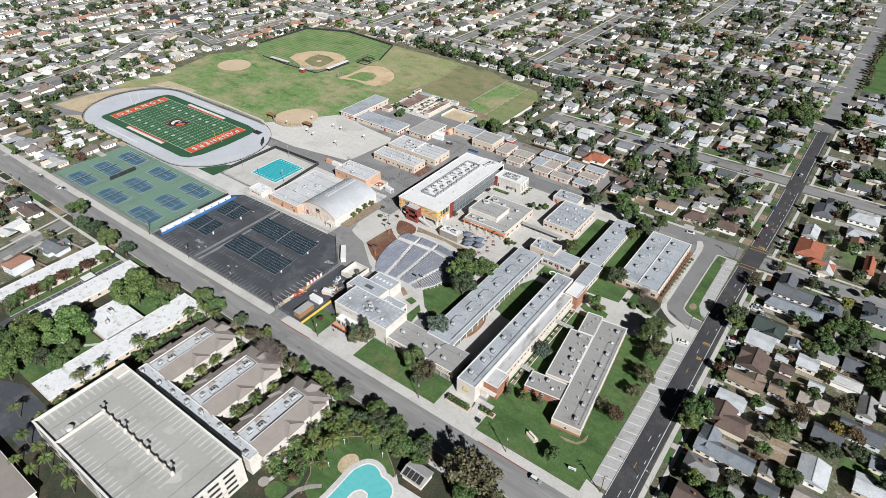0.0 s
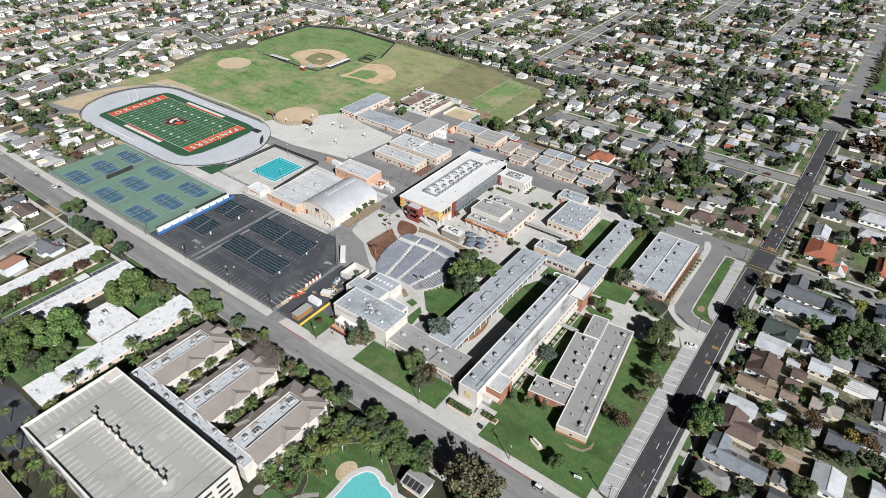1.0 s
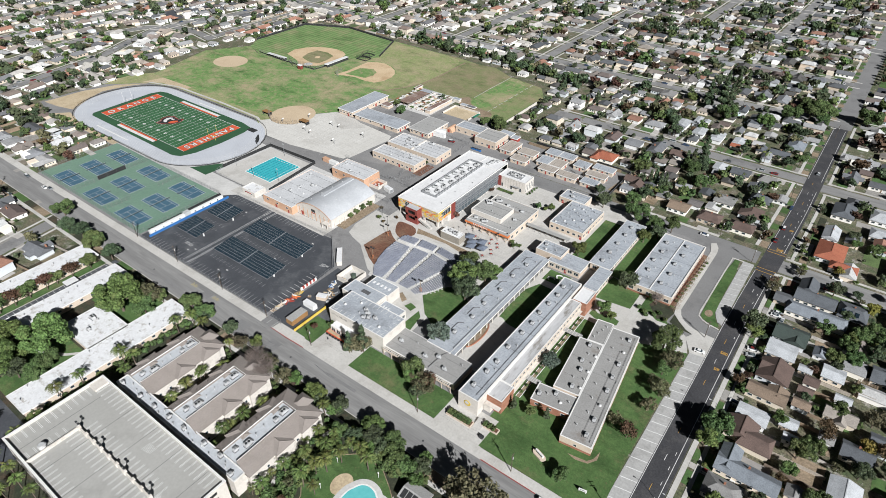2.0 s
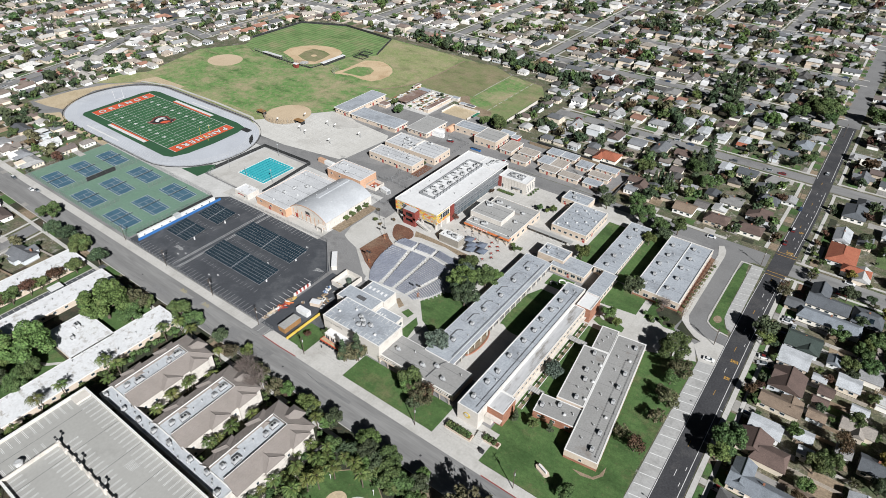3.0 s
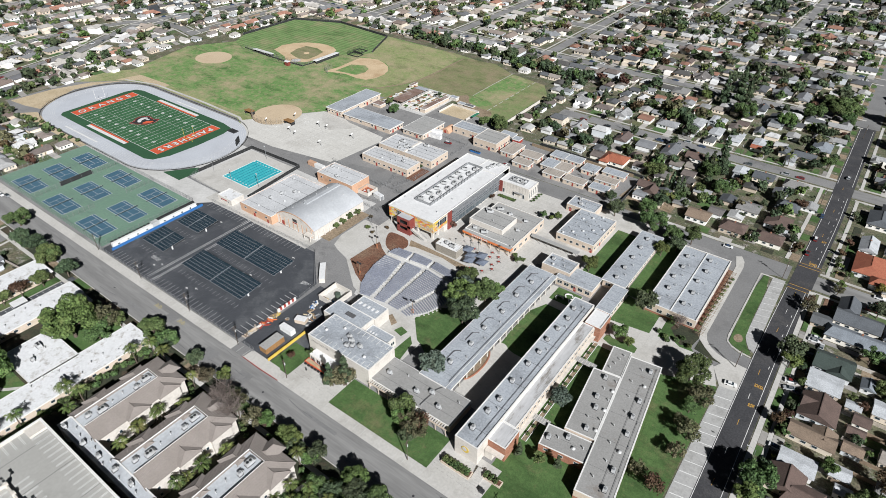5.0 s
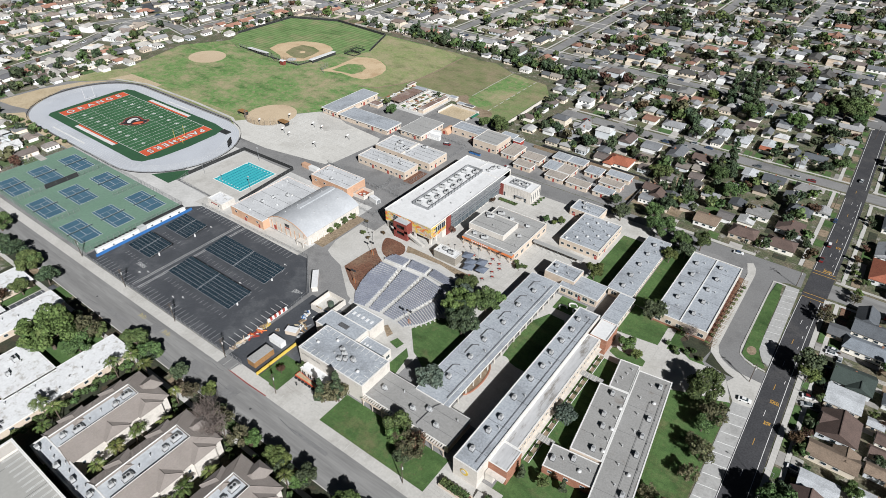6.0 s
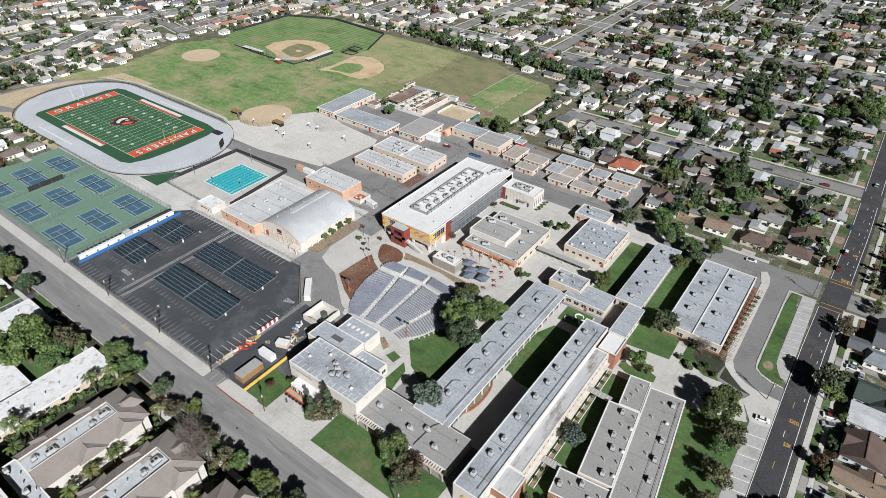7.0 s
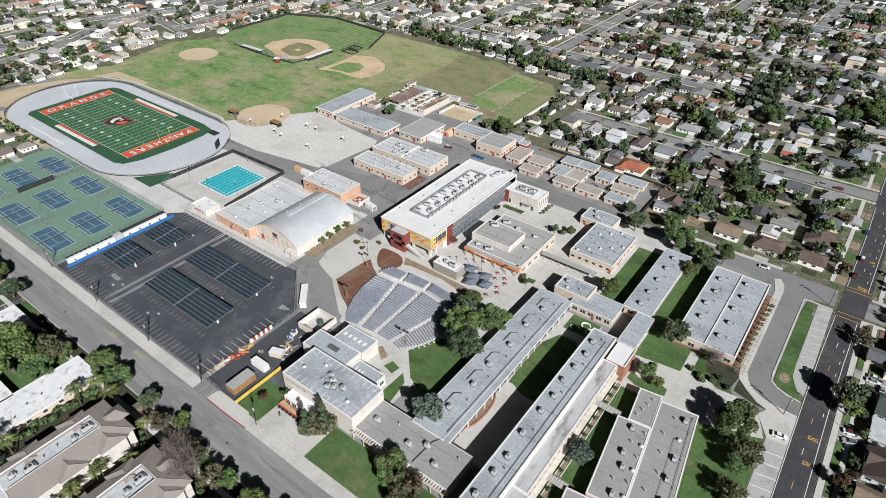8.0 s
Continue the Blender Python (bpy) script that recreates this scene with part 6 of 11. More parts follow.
def awning(x, y, r):
    a = empty("sun_sail", pose(x, y, 0.08, 0, 0, r), "blue-grey square shade canopy on a steel post", "sun shade", "shade canopies")
    part("post", Shape().tube((0, 0, 0), (0, 0, 3.4), 0.1), "steel", a)
    s = Shape()
    s.add([(-2.4, -2.4, 2.7), (2.4, -2.4, 2.7), (2.4, 2.4, 2.7), (-2.4, 2.4, 2.7), (0, 0, 3.5), (-2.4, -2.4, 2.62), (2.4, -2.4, 2.62), (2.4, 2.4, 2.62), (-2.4, 2.4, 2.62)],
          [(0, 1, 4), (1, 2, 4), (2, 3, 4), (3, 0, 4), (8, 7, 6, 5), (0, 5, 6, 1), (1, 6, 7, 2), (2, 7, 8, 3), (3, 8, 5, 0)])
    part("canopy", s, "shade_cloth", a)


def dining_table(x, y):
    t = empty("round_table", pose(x, y, 0.08), "round orange-red outdoor table with fixed stools", "table", "outdoor tables")
    part("tabletop", Shape().disc(0, 0, 0.7, 0.76, 0.62, 12), "red_paint", t)
    part("pedestal", Shape().tube((0, 0, 0), (0, 0, 0.7), 0.07), "dark_metal", t)
    for k in range(4):
        a = k * math.pi / 2
        part("stool", Shape().disc(0.95 * math.cos(a), 0.95 * math.sin(a), 0.4, 0.46, 0.2, 8).tube((0.95 * math.cos(a), 0.95 * math.sin(a), 0), (0.95 * math.cos(a), 0.95 * math.sin(a), 0.4), 0.04), "dark_metal", t)


for x, y, r in ((330, 32.5, 8), (334, 29, 4), (338.5, 32, 10), (341.5, 27.5, 0), (335.5, 25.5, 12)):
    awning(x, y, r)
for x, y in ((335, 35), (341, 35.6), (345, 31), (344.5, 38), (340, 39.5), (346.5, 35), (331, 36.6), (347, 28), (338, 22.5), (344, 24)):
    dining_table(x, y)
# covered walk
cw = empty("covered_walk", pose(0, 0, 0.08), "long flat canopy over the walk on steel posts", "canopy")
part("roof", Shape().box(349.5, 376, 60.5, 63.2, 2.9, 3.1), "roof_gravel", cw)
for i in range(7):
    for y in (60.8, 62.9):
        part("post", Shape().tube((351 + i * 4, y, 0), (351 + i * 4, y, 2.9), 0.08), "steel", cw)
# workshops, gymnasium
gy = flat_building("gymnasium_annex", "low brick-coloured gymnasium block with a pale grey flat roof", 206.5, 232, -9.5, 30, 4.9, wall="peach_wall", roof="roof_light", wins=(("S", 2.6, 3, 1.8, 1.2),), doors=(("S", -0.1, 1.6, 2.3, "red_paint"), ("S", 0.75, 1.2, 2.2, "red_paint")), seams=5)
scatter_units(209, 230, -7, 28, 5.0, 12, (0, 1, 2, 3, 3), seed=21)
arch = empty("gymnasium", pose(246, 11.5, 0.05), "cream gymnasium under a pale arched metal roof", "gymnasium")
N, halfw, zb, rise, y0, y1 = 22, 14.3, 4.9, 5.0, -16.8, 19.8
prof = [(-halfw * math.cos(math.pi * (0.18 + 0.64 * i / N)) / math.cos(math.pi * 0.18), zb + rise * (math.sin(math.pi * (0.18 + 0.64 * i / N)) - math.sin(math.pi * 0.18)) / (1 - math.sin(math.pi * 0.18))) for i in range(N + 1)]
roof_s, wall_s = Shape(), Shape()
outer = [(x * 1.012, z + 0.25) for x, z in prof]
loop = prof + outer[::-1]
m = len(loop)
roof_s.add([(x, y0 - 0.3, z) for x, z in loop] + [(x, y1 + 0.3, z) for x, z in loop],
           [(i, m + i, m + (i + 1) % m, (i + 1) % m) for i in range(m)] + [(i, i + 1, m - 2 - i, m - 1 - i) for i in range(N)] + [(2 * m - 1 - i, 2 * m - 2 - i, m + i + 1, m + i) for i in range(N)])
part("roof", roof_s, "roof_metal", arch)
n = len(prof)
for yy in (y0, y1 - 0.4):
    outline = [(prof[0][0], 0)] + prof + [(prof[-1][0], 0)]
    m = len(outline)
    wall_s.add([(x, yy, z) for x, z in outline] + [(x, yy + 0.4, z) for x, z in outline], [tuple(range(m)), tuple(range(2 * m - 1, m - 1, -1))] + [(i, m + i, m + (i + 1) % m, (i + 1) % m) for i in range(m)])
wall_s.box(-halfw, -halfw + 0.35, y0 + 0.4, y1 - 0.4, 0, 4.9).box(halfw - 0.35, halfw, y0 + 0.4, y1 - 0.4, 0, 4.9)
part("wall", wall_s, "white_wall", arch)
arch_edge = Shape()
for (xa, za), (xb, zb2) in zip(prof, prof[1:]):
    arch_edge.tube((xa, y0 - 0.32, za + 0.12), (xb, y0 - 0.32, zb2 + 0.12), 0.22, n=5)
part("arch_rim", arch_edge, "peach_wall", arch, "peach rim of the arched gable")
part("roof_monitor", Shape().prism([(-4.0, -6), (-1.6, -6), (-1.6, 19), (-4.0, 19)], 9.2, 10.6), "roof_metal", arch, "long raised roof vent")
for sx in (-6.2, 5.8):
    for k in range(4):
        part("roof_vent", Shape().disc(sx, y0 + 5 + k * 8.5, 8.6, 9.75, 0.35, 8), "unit", arch, "round roof vent")
for i in range(8):
    part("pilaster", Shape().box(-12 + i * 3.4, -11.6 + i * 3.4, y0 - 0.16, y0 - 0.004, 0, 5.2), "peach_wall", arch)
part("wall_emblem", Shape().box(-1.6, 1.6, y0 - 0.1, y0 - 0.004, 5.2, 6.9), "dark_metal", arch, "dark painted emblem on the gable")
part("wall_emblem_bar", Shape().box(-1.9, 1.9, y0 - 0.1, y0 - 0.004, 4.2, 4.8), "red_paint", arch)
part("door", Shape().box(-10.6, -8.6, y0 - 0.1, y0 - 0.004, 0, 2.6), "red_paint", arch)
part("porch", Shape().box(9.5, 14.2, y0 - 3.2, y0 - 0.33, 2.8, 3.2).box(9.5, 9.9, y0 - 3.2, y0 - 2.8, 0, 2.8).box(13.8, 14.2, y0 - 3.2, y0 - 2.8, 0, 2.8), "white_wall", arch)
for i in range(9):
    part("buttress", Shape().prism([(halfw, y0 + 2 + i * 4), (halfw + 0.9, y0 + 2 + i * 4), (halfw + 0.9, y0 + 2.5 + i * 4), (halfw, y0 + 2.5 + i * 4)], 0, [4.6, 1.0, 1.0, 4.6]), "white_wall", arch)
site("ground", rect(260.6, 267, -2, 29), 0.08, "dirt", "bare planting strip beside the gymnasium", 0.1)
flat_building("gymnasium_hall", "peach brick hall with a grey flat roof", 217.5, 245.5, 38, 52.5, 6.4, wall="peach_wall", roof="roof_light", seams=2, wins=(("S", 3.6, 4, 1.6, 1.2),))
scatter_units(220, 243, 40, 51, 6.5, 8, (0, 1, 3), seed=31)
hutp = flat_building("pool_house", "white pool house with red lettering bars and a flat roof", 187.5, 199.5, -10.5, -2, 3.3, wall="white_wall", roof="roof_stained", wins=(("S", 1.0, 2, 1.2, 1.2),))
part("sign_bar", Shape().box(-3, 2, -4.33, -4.25, 1.6, 2.2), "red_paint", hutp)
flat_building("workshop", "long cream workshop with a grey panelled roof and red doors", 220.5, 257, 73.5, 86, 4.8, wall="pale_wall", roof="roof_light", seams=3, wins=(("S", 1.6, 9, 1.8, 1.2), ("E", 1.4, 3, 1.6, 1.2)), doors=(("S", -0.35, 1.3, 2.3, "red_paint"), ("S", 0.3, 1.3, 2.3, "red_paint"), ("S", 0.8, 1.3, 2.3, "red_paint")))
scatter_units(224, 255, 76, 84, 4.9, 9, (0, 3, 3, 1), seed=41)
flat_building("workshop", "cream workshop with a grey panelled roof", 219.5, 262, 90.5, 108, 4.8, wall="pale_wall", roof="roof_light", seams=4, wins=(("S", 1.6, 9, 1.6, 1.2), ("E", 1.6, 4, 1.6, 1.2)), doors=(("E", -0.3, 1.3, 2.3, "red_paint"),))
scatter_units(224, 259, 93, 106, 4.9, 11, (0, 3, 3, 1, 2), seed=43)
tagged(part("roof_rib", Shape().box(240, 241, 90.8, 107.7, 4.7, 5.7), "white_wall"), "white raised wall across the roof", "roof rib")
for (x0, x1, y0_, y1_, h_, r_, w_) in ((149.5, 163.5, 113, 155, 4.4, "roof_grey", "pale_wall"), (167, 209.5, 112.5, 126.5, 3.8, "roof_grey", "pale_wall"), (216, 233, 119, 143, 4.0, "roof_gravel", "pale_wall"), (242, 266, 141, 152, 4.6, "roof_grey", "pale_wall"), (264.5, 282, 133, 150, 5.6, "roof_gravel", "pale_wall")):
    flat_building("workshop", "cream school workshop with red doors and a grey roof", x0, x1, y0_, y1_, h_, wall=w_, roof=r_, eaves=0.6 if h_ < 4.5 else 0, parapet=0.3, seams=3, wins=(("S", 1.4, 4, 1.8, 1.2), ("E", 1.4, 6, 1.6, 1.2)), doors=(("E", -0.5, 1.6, 2.4, "red_paint"), ("E", 0.3, 1.6, 2.4, "red_paint"), ("S", 0.4, 1.6, 2.4, "red_paint")))
# garden plots with low walls
site("ground", [(209, 148), (242, 152.6), (262, 152.6), (262, 170), (240, 172), (209, 176)], 0.058, "asphalt_grey", "grey asphalt lane beside the nursery", 0.05)
site("ground", rect(167, 209, 150, 194), 0.06, "court", "pale concrete nursery ground between the garden plots", 0.05)
site("ground", rect(164.2, 167, 150, 194), 0.061, "scrub", "strip of dry grass beside the nursery", 0.05)
site("ground", rect(214.8, 238.4, 162, 178.4), 0.075, "sand", "fenced sandy yard beside the nursery", 0.06)
yw = empty("yard_wall", pose(226.6, 170.2, 0.07), "low pale wall round a sandy yard", "wall")
for x0, x1, y0_, y1_ in ((-12, 12, 8.2, 8.45), (-12, -11.75, -8.4, 8.19), (11.75, 12, -8.4, 8.19)):
    part("wall_panel", Shape().box(x0, x1, y0_, y1_, 0, 1.5), "white_wall", yw)
for i in (0, 3, 4, 5):
    g = empty("garden_plot", pose(170.6 + i * 5.6, 172, 0.064), "narrow walled garden plot with plants and gravel", "garden plot", "garden plots")
    part("wall", Shape().rim(-2.2, 2.2, -18, 18, 0, 0.9, 0.2), "white_wall" if i % 2 else "court", g)
    for k in range(7):
        part("bed", Shape().box(-1.7, 1.7, -17 + k * 5.0, -13.9 + k * 5.0, 0, 0.4), ("dirt", "lawn", "court", "sand", "planting")[(i * 2 + k) % 5], g)
nr_ = random.Random(15)
for i in range(54):
    x, y = 169 + (i % 9) * 4.3 + nr_.uniform(-0.6, 0.6), 154.5 + (i // 9) * 6.9 + nr_.uniform(-1, 1)
    if 173 < x < 186.6 or x > 200.5:
        continue
    t_ = empty("planting_table", pose(x, y, 0.06, 0, 0, nr_.choice((0, 90))), "low nursery table with potted plants", "planting table", "nursery tables")
    part("top", Shape().box(-1.6, 1.6, -0.8, 0.8, 1.0, 1.12), nr_.choice(("wood", "white_paint", "white_paint", "rust_wood", "steel")), t_)
    part("leg", Shape().box(-1.4, -1.2, -0.1, 0.1, 0, 1.0), "wood", t_)
    part("leg", Shape().box(1.2, 1.4, -0.1, 0.1, 0, 1.0), "wood", t_)
    if i % 2:
        part("pot_tray", Shape().box(-1.3, 1.3, -0.5, 0.5, 1.12, 1.4), nr_.choice(("planting", "lawn", "terracotta")), t_)
lh = empty("lath_house", pose(179.8, 172, 0.06), "long open lath house with a rusty slatted roof", "shed")
for ky in range(8):
    for kx in (-4.8, 0, 4.8):
        part("post", Shape().box(kx - 0.1, kx + 0.1, -16.3 + ky * 4.66 - 0.1, -16.3 + ky * 4.66 + 0.1, 0, 2.6), "wood", lh)
for k in range(11):
    part("roof_panel", Shape().box(-5.1 + nr_.uniform(-0.1, 0.1), 5.1 + nr_.uniform(-0.1, 0.1), -16.6 + k * 3.06, -13.62 + k * 3.06, 2.6, 2.68 + 0.03 * (k % 2)), "roof_grey" if k > 8 else "nursery_roof", lh)
for k in range(6):
    part("rafter", Shape().box(-5.3, 5.3, -16.4 + k * 6.5, -16.2 + k * 6.5, 2.72, 2.86), "wood", lh)
for x0, x1, y0_, y1_, h_ in ((202.8, 207.2, 154.4, 171.6, 2.9), (203.2, 207, 172.2, 184.6, 2.6), (166.9, 169.2, 186, 193.6, 2.4)):
    flat_building("shed", "long low nursery shed with a red-brown roof", x0, x1, y0_, y1_, h_, wall="pale_wall", roof="nursery_roof", eaves=0.3, z=0.06)
flat_building("shed", "small nursery shed with a dark roof", 218.2, 223.4, 180.2, 183.4, 2.2, wall="pale_wall", roof="roof_grey", eaves=0.2, z=0.06)
flat_building("shed", "small nursery shed with a dark roof", 224.2, 232, 179.8, 183, 2.4, wall="wood", roof="slate_sheet", eaves=0.2, z=0.06)
flat_building("shed", "small pale nursery shed", 206.4, 212.6, 186, 189.6, 2.4, wall="white_wall", roof="roof_grey", eaves=0.2, z=0.06)
flat_building("shed", "reddish tool shed near the workshops", 168, 175.6, 141.5, 147.5, 2.6, wall="pale_wall", roof="nursery_roof", eaves=0.3, z=0.06)
aw = empty("green_awning", pose(241.2, 169.6, 0.06), "green sheet awning on four posts", "awning")
part("sheet", Shape().box(-1.2, 1.2, -4.2, 4.2, 2.3, 2.38), "green_sheet", aw)
for kx in (-1.0, 1.0):
    for ky in (-3.8, 3.8):
        part("post", Shape().box(kx - 0.06, kx + 0.06, ky - 0.06, ky + 0.06, 0, 2.3), "steel", aw)
for i, (x0, x1, y0_, y1_) in enumerate(((299.3, 311.1, 124.4, 131.8), (298.5, 311.4, 135.2, 144), (315.4, 324.2, 131.5, 142.1), (324.6, 333.9, 132.1, 142.4), (324.6, 335.1, 146.5, 154.7), (314.3, 324.2, 145.9, 154.6), (321.1, 333, 123.6, 131.2), (334.7, 348.2, 123.6, 130.6), (338, 347.7, 141.2, 150.4), (349.7, 364, 145.8, 152.9), (349.8, 363.4, 135, 141.8), (351.2, 362.3, 123.9, 131.2), (286, 295.4, 132, 148))):
    grey = i in (4, 5, 8, 9, 11, 2)
    b = flat_building("portable_classroom", "tan portable classroom with a low %s roof" % ("pale grey" if grey else "tan"), x0 + 0.3, x1 - 0.3, y0_ + 0.3, y1_ - 0.3, 3.1, wall="pale_wall", roof="roof_grey" if grey else "roof_tan", eaves=0.35, seams=2, seam_along="y", wins=(("S", 1.2, 2, 1.4, 1.1), ("E", 1.2, 1, 1.4, 1.1)), doors=(("E", 0.4, 1.0, 2.1, "red_paint"), ("S", 0.0, 1.0, 2.1, "red_paint")))
    b["group"] = "portable classrooms"
# service yard between the gymnasium and the workshops
site("ground", [(206, 53), (252, 53), (253, 62), (249, 74), (206, 62)], 0.09, "asphalt_mid", "fenced grey asphalt yard beside the hall", 0.06)
site("planting_bed", rect(256.8, 263, 72, 87.6), 0.1, "soil", "mulched bed with a low hedge at the workshop end", 0.1, "planting bed")
en = empty("service_enclosure", pose(247.8, 46.8, 0.06), "low cream walled enclosure with stored boxes", "enclosure")
part("wall", Shape().rim(-5.4, 5.4, -4.2, 4.2, 0, 2.2, 0.25), "white_wall", en)
part("floor", Shape().box(-5.1, 5.1, -3.9, 3.9, 0, 0.1), "terracotta", en)
part("lean_roof", Shape().box(-5.4, -1.5, -4.2, 4.2, 2.2, 2.35), "roof_tan", en)
for k in range(3):
    cr_ = empty("crate", pose(248 + k * 1.6, 45.6 + (k % 2) * 1.5, 0.17, 0, 0, k * 25), "pale stored crate in the enclosure", "crate", "stored crates")
    part("box", Shape().box(-0.6, 0.6, -0.5, 0.5, 0, 0.9), "wood" if k else "red_paint", cr_)
    part("lid", Shape().box(-0.65, 0.65, -0.55, 0.55, 0.9, 0.98), "white_paint", cr_)
wc = empty("container", pose(259, 45.4, 0.06, 0, 0, -12), "small white storage container with a rusty roof", "container")
part("body", Shape().box(-3.2, 3.2, -1.4, 1.4, 0.1, 2.5), "white_paint", wc)
part("roof", Shape().box(-3.25, 3.25, -1.45, 1.45, 2.5, 2.62), "roof_stained", wc)
part("door", Shape().box(3.2, 3.26, -1.1, 1.1, 0.2, 2.3), "steel", wc)
tr_ = empty("trailer", pose(233.8, 130.4, 0.06, 0, 0, 20), "long white box trailer parked in the workshop yard", "trailer")
part("box", Shape().box(-6, 6, -1.3, 1.3, 0.9, 3.6), "white_paint", tr_)
for kx in (-4.6, -3.4, 4.6):
    for ky in (-1.0, 1.0):
        part("wheel", Shape().tube((kx, ky - 0.15, 0.45), (kx, ky + 0.15, 0.45), 0.45, n=10), "tyre", tr_)
hut = empty("arched_hut", pose(238.6, 141, 0.06, 0, 0, 0), "small cream arched hut with a red door", "hut")
prof_h = [(3.0 * math.cos(math.pi * i / 12), 3.4 * math.sin(math.pi * i / 12)) for i in range(13)]
part("shell", Shape().add([(x, -4, z) for x, z in prof_h] + [(x, 4, z) for x, z in prof_h], [tuple(range(13)), tuple(range(25, 12, -1))] + [(i, 13 + i, 14 + i, i + 1) for i in range(12)] + [(12, 25, 13, 0)]), "peach_wall", hut)
part("door", Shape().box(-0.8, 0.8, -4.1, -3.99, 0, 2.1), "red_paint", hut)
flat_building("shed", "red-walled kiosk with a grey roof", 283, 288, 152, 157, 2.8, wall="red_paint", roof="roof_grey", eaves=0.3)
flat_building("shed", "blue-grey long shed beside the workshop yard", 272, 282, 154, 160, 2.8, wall="block", roof="roof_grey", eaves=0.3)
tagged(part("boundary_wall", Shape().box(264.4, 264.8, 176, 222, 0, 2.2), "white_wall"), "long white boundary wall beside the field", "wall")
tagged(part("boundary_wall", Shape().box(296, 366, 155.6, 155.9, 0, 2.0), "wood"), "brown board wall behind the portable classrooms", "wall")
for k in range(4):
    b_ = empty("waste_bin", pose(268.5 + k * 2.0, 124.9, 0.06), "blue-green wheeled waste bin", "bin", "waste bins")
    part("body", Shape().box(-0.8, 0.8, -0.6, 0.6, 0.1, 1.3), "blue_paint", b_)
    part("lid", Shape().box(-0.85, 0.85, -0.65, 0.65, 1.3, 1.42), "dark_metal", b_)
# amphitheatre
site("amphitheatre_floor", [(306, -24.6), (301.6, -15), (298.6, -5), (297.6, 6), (298, 13), (301, 16.5), (312, 18.5), (326, 19.4), (341, 17), (346, 8), (346, -6), (341, -19), (336, -24.6), (320, -25.4)], 0.09, "court", "pale concrete amphitheatre floor", 0.06, "paving")
site("soil_bed", [(286.2, -6.6), (286.6, 2), (287.2, 9.2), (288.2, 13.2), (290.4, 11.6), (293, 9.6), (298.2, 6.8), (298.6, -4), (300.4, -10.2), (303.6, -17), (296.2, -13.4)], 0.145, "soil", "bare reddish soil bed with floodlights", 0.08, "planting bed")
site("soil_bed", smooth([(286.4, 22), (289.4, 16.4), (293, 12.2), (299.2, 10), (301.4, 14), (302.6, 19), (298, 24), (288, 24)], 1), 0.145, "soil", "bare reddish soil bed", 0.08, "planting bed")
site("ground", [(302.6, 19.4), (306, 20.5), (322, 21.5), (338, 18.6), (340, 23), (312, 24), (300, 24)], 0.15, "dirt", "dry bare earth slope", 0.08)
SEAT = {}


def bench_mesh(n):
    if n not in SEAT:
        s = Shape()
        for i in range(n):
            x = (i - n / 2 + 0.5) * 0.55
            s.box(x - 0.24, x + 0.24, -0.2, 0.2, 0.38, 0.44).box(x - 0.24, x + 0.24, 0.2, 0.25, 0.44, 0.85)
        s.box(-n * 0.275, n * 0.275, -0.05, 0.05, 0.0, 0.38)
        SEAT[n] = s.mesh("bench", M["seat_grey"])
    return SEAT[n]


def wedge(left, right, rows, rise, z0):
    """A wedge of seat rows between two edges that run from the stage outwards; each edge is a line of points."""
    def along(line, t):
        k = min(int(t * (len(line) - 1)), len(line) - 2)
        return Vector(line[k]).lerp(Vector(line[k + 1]), t * (len(line) - 1) - k)

    tr = empty("terrace", pose(0, 0, 0.09), "stepped concrete terrace of the amphitheatre", "terrace", "", "structure")
    for i in range(rows):
        t, t2 = i / rows, (i + 1) / rows
        a, b, c, d = along(left, t), along(right, t), along(right, t2), along(left, t2)
        z = z0 + rise * i
        part("tread", Shape().prism([tuple(a), tuple(b), tuple(c), tuple(d)], 0, z), "court", tr)
        p, q = a.lerp(d, 0.45), b.lerp(c, 0.45)
        n = int((q - p).length / 0.55)
        if n > 2:
            mid = (p + q) / 2
            ob = part("bench", bench_mesh(n), None, at=pose(mid.x, mid.y, 0.086 + z, 0, 0, math.degrees(math.atan2(q.y - p.y, q.x - p.x))))
            tagged(ob, "row of blue-grey folding seats in the amphitheatre", "seats", "amphitheatre seats")
        if i % 2 == 0 and rows > 10:
            u = (q - p).normalized()
            s0, s1 = q + u * 0.25, q + u * 1.25
            v = Vector((-u.y, u.x)) * 0.28
            part("aisle_step", Shape().prism([tuple(s0 - v), tuple(s1 - v), tuple(s1 + v), tuple(s0 + v)], 0, z + 0.12), "concrete", tr)


wedge([(308.0, -23.4), (303.6, -17.6), (301.0, -11.2), (299.3, -4.2), (298.8, 5.4)], [(313.6, -22.2), (311.9, -8), (308.9, 5.8)], 25, 0.035, 0.02)
wedge([(315.9, -22.2), (313.6, -8), (310.9, 6.8)], [(321.3, -21.4), (321.3, -7), (320.8, 7.2)], 25, 0.035, 0.02)
wedge([(323.2, -21.3), (323.0, -7), (322.7, 8.4)], [(329.4, -21.4), (333, -8), (336.6, 6.2)], 25, 0.035, 0.02)
wedge([(331.2, -21.6), (334.8, -8), (338.0, 5.6)], [(335.0, -22.4), (340.8, -15.6), (343.6, -8), (345, 2)], 23, 0.035, 0.02)
wedge([(298.4, 8.0), (299, 11), (300.9, 13.6)], [(309.2, 9.0), (309.0, 14.4)], 5, 0.035, 0.9)
wedge([(311.0, 9.4), (310.0, 15.2)], [(321.0, 10.4), (320.7, 15.2)], 5, 0.035, 0.9)
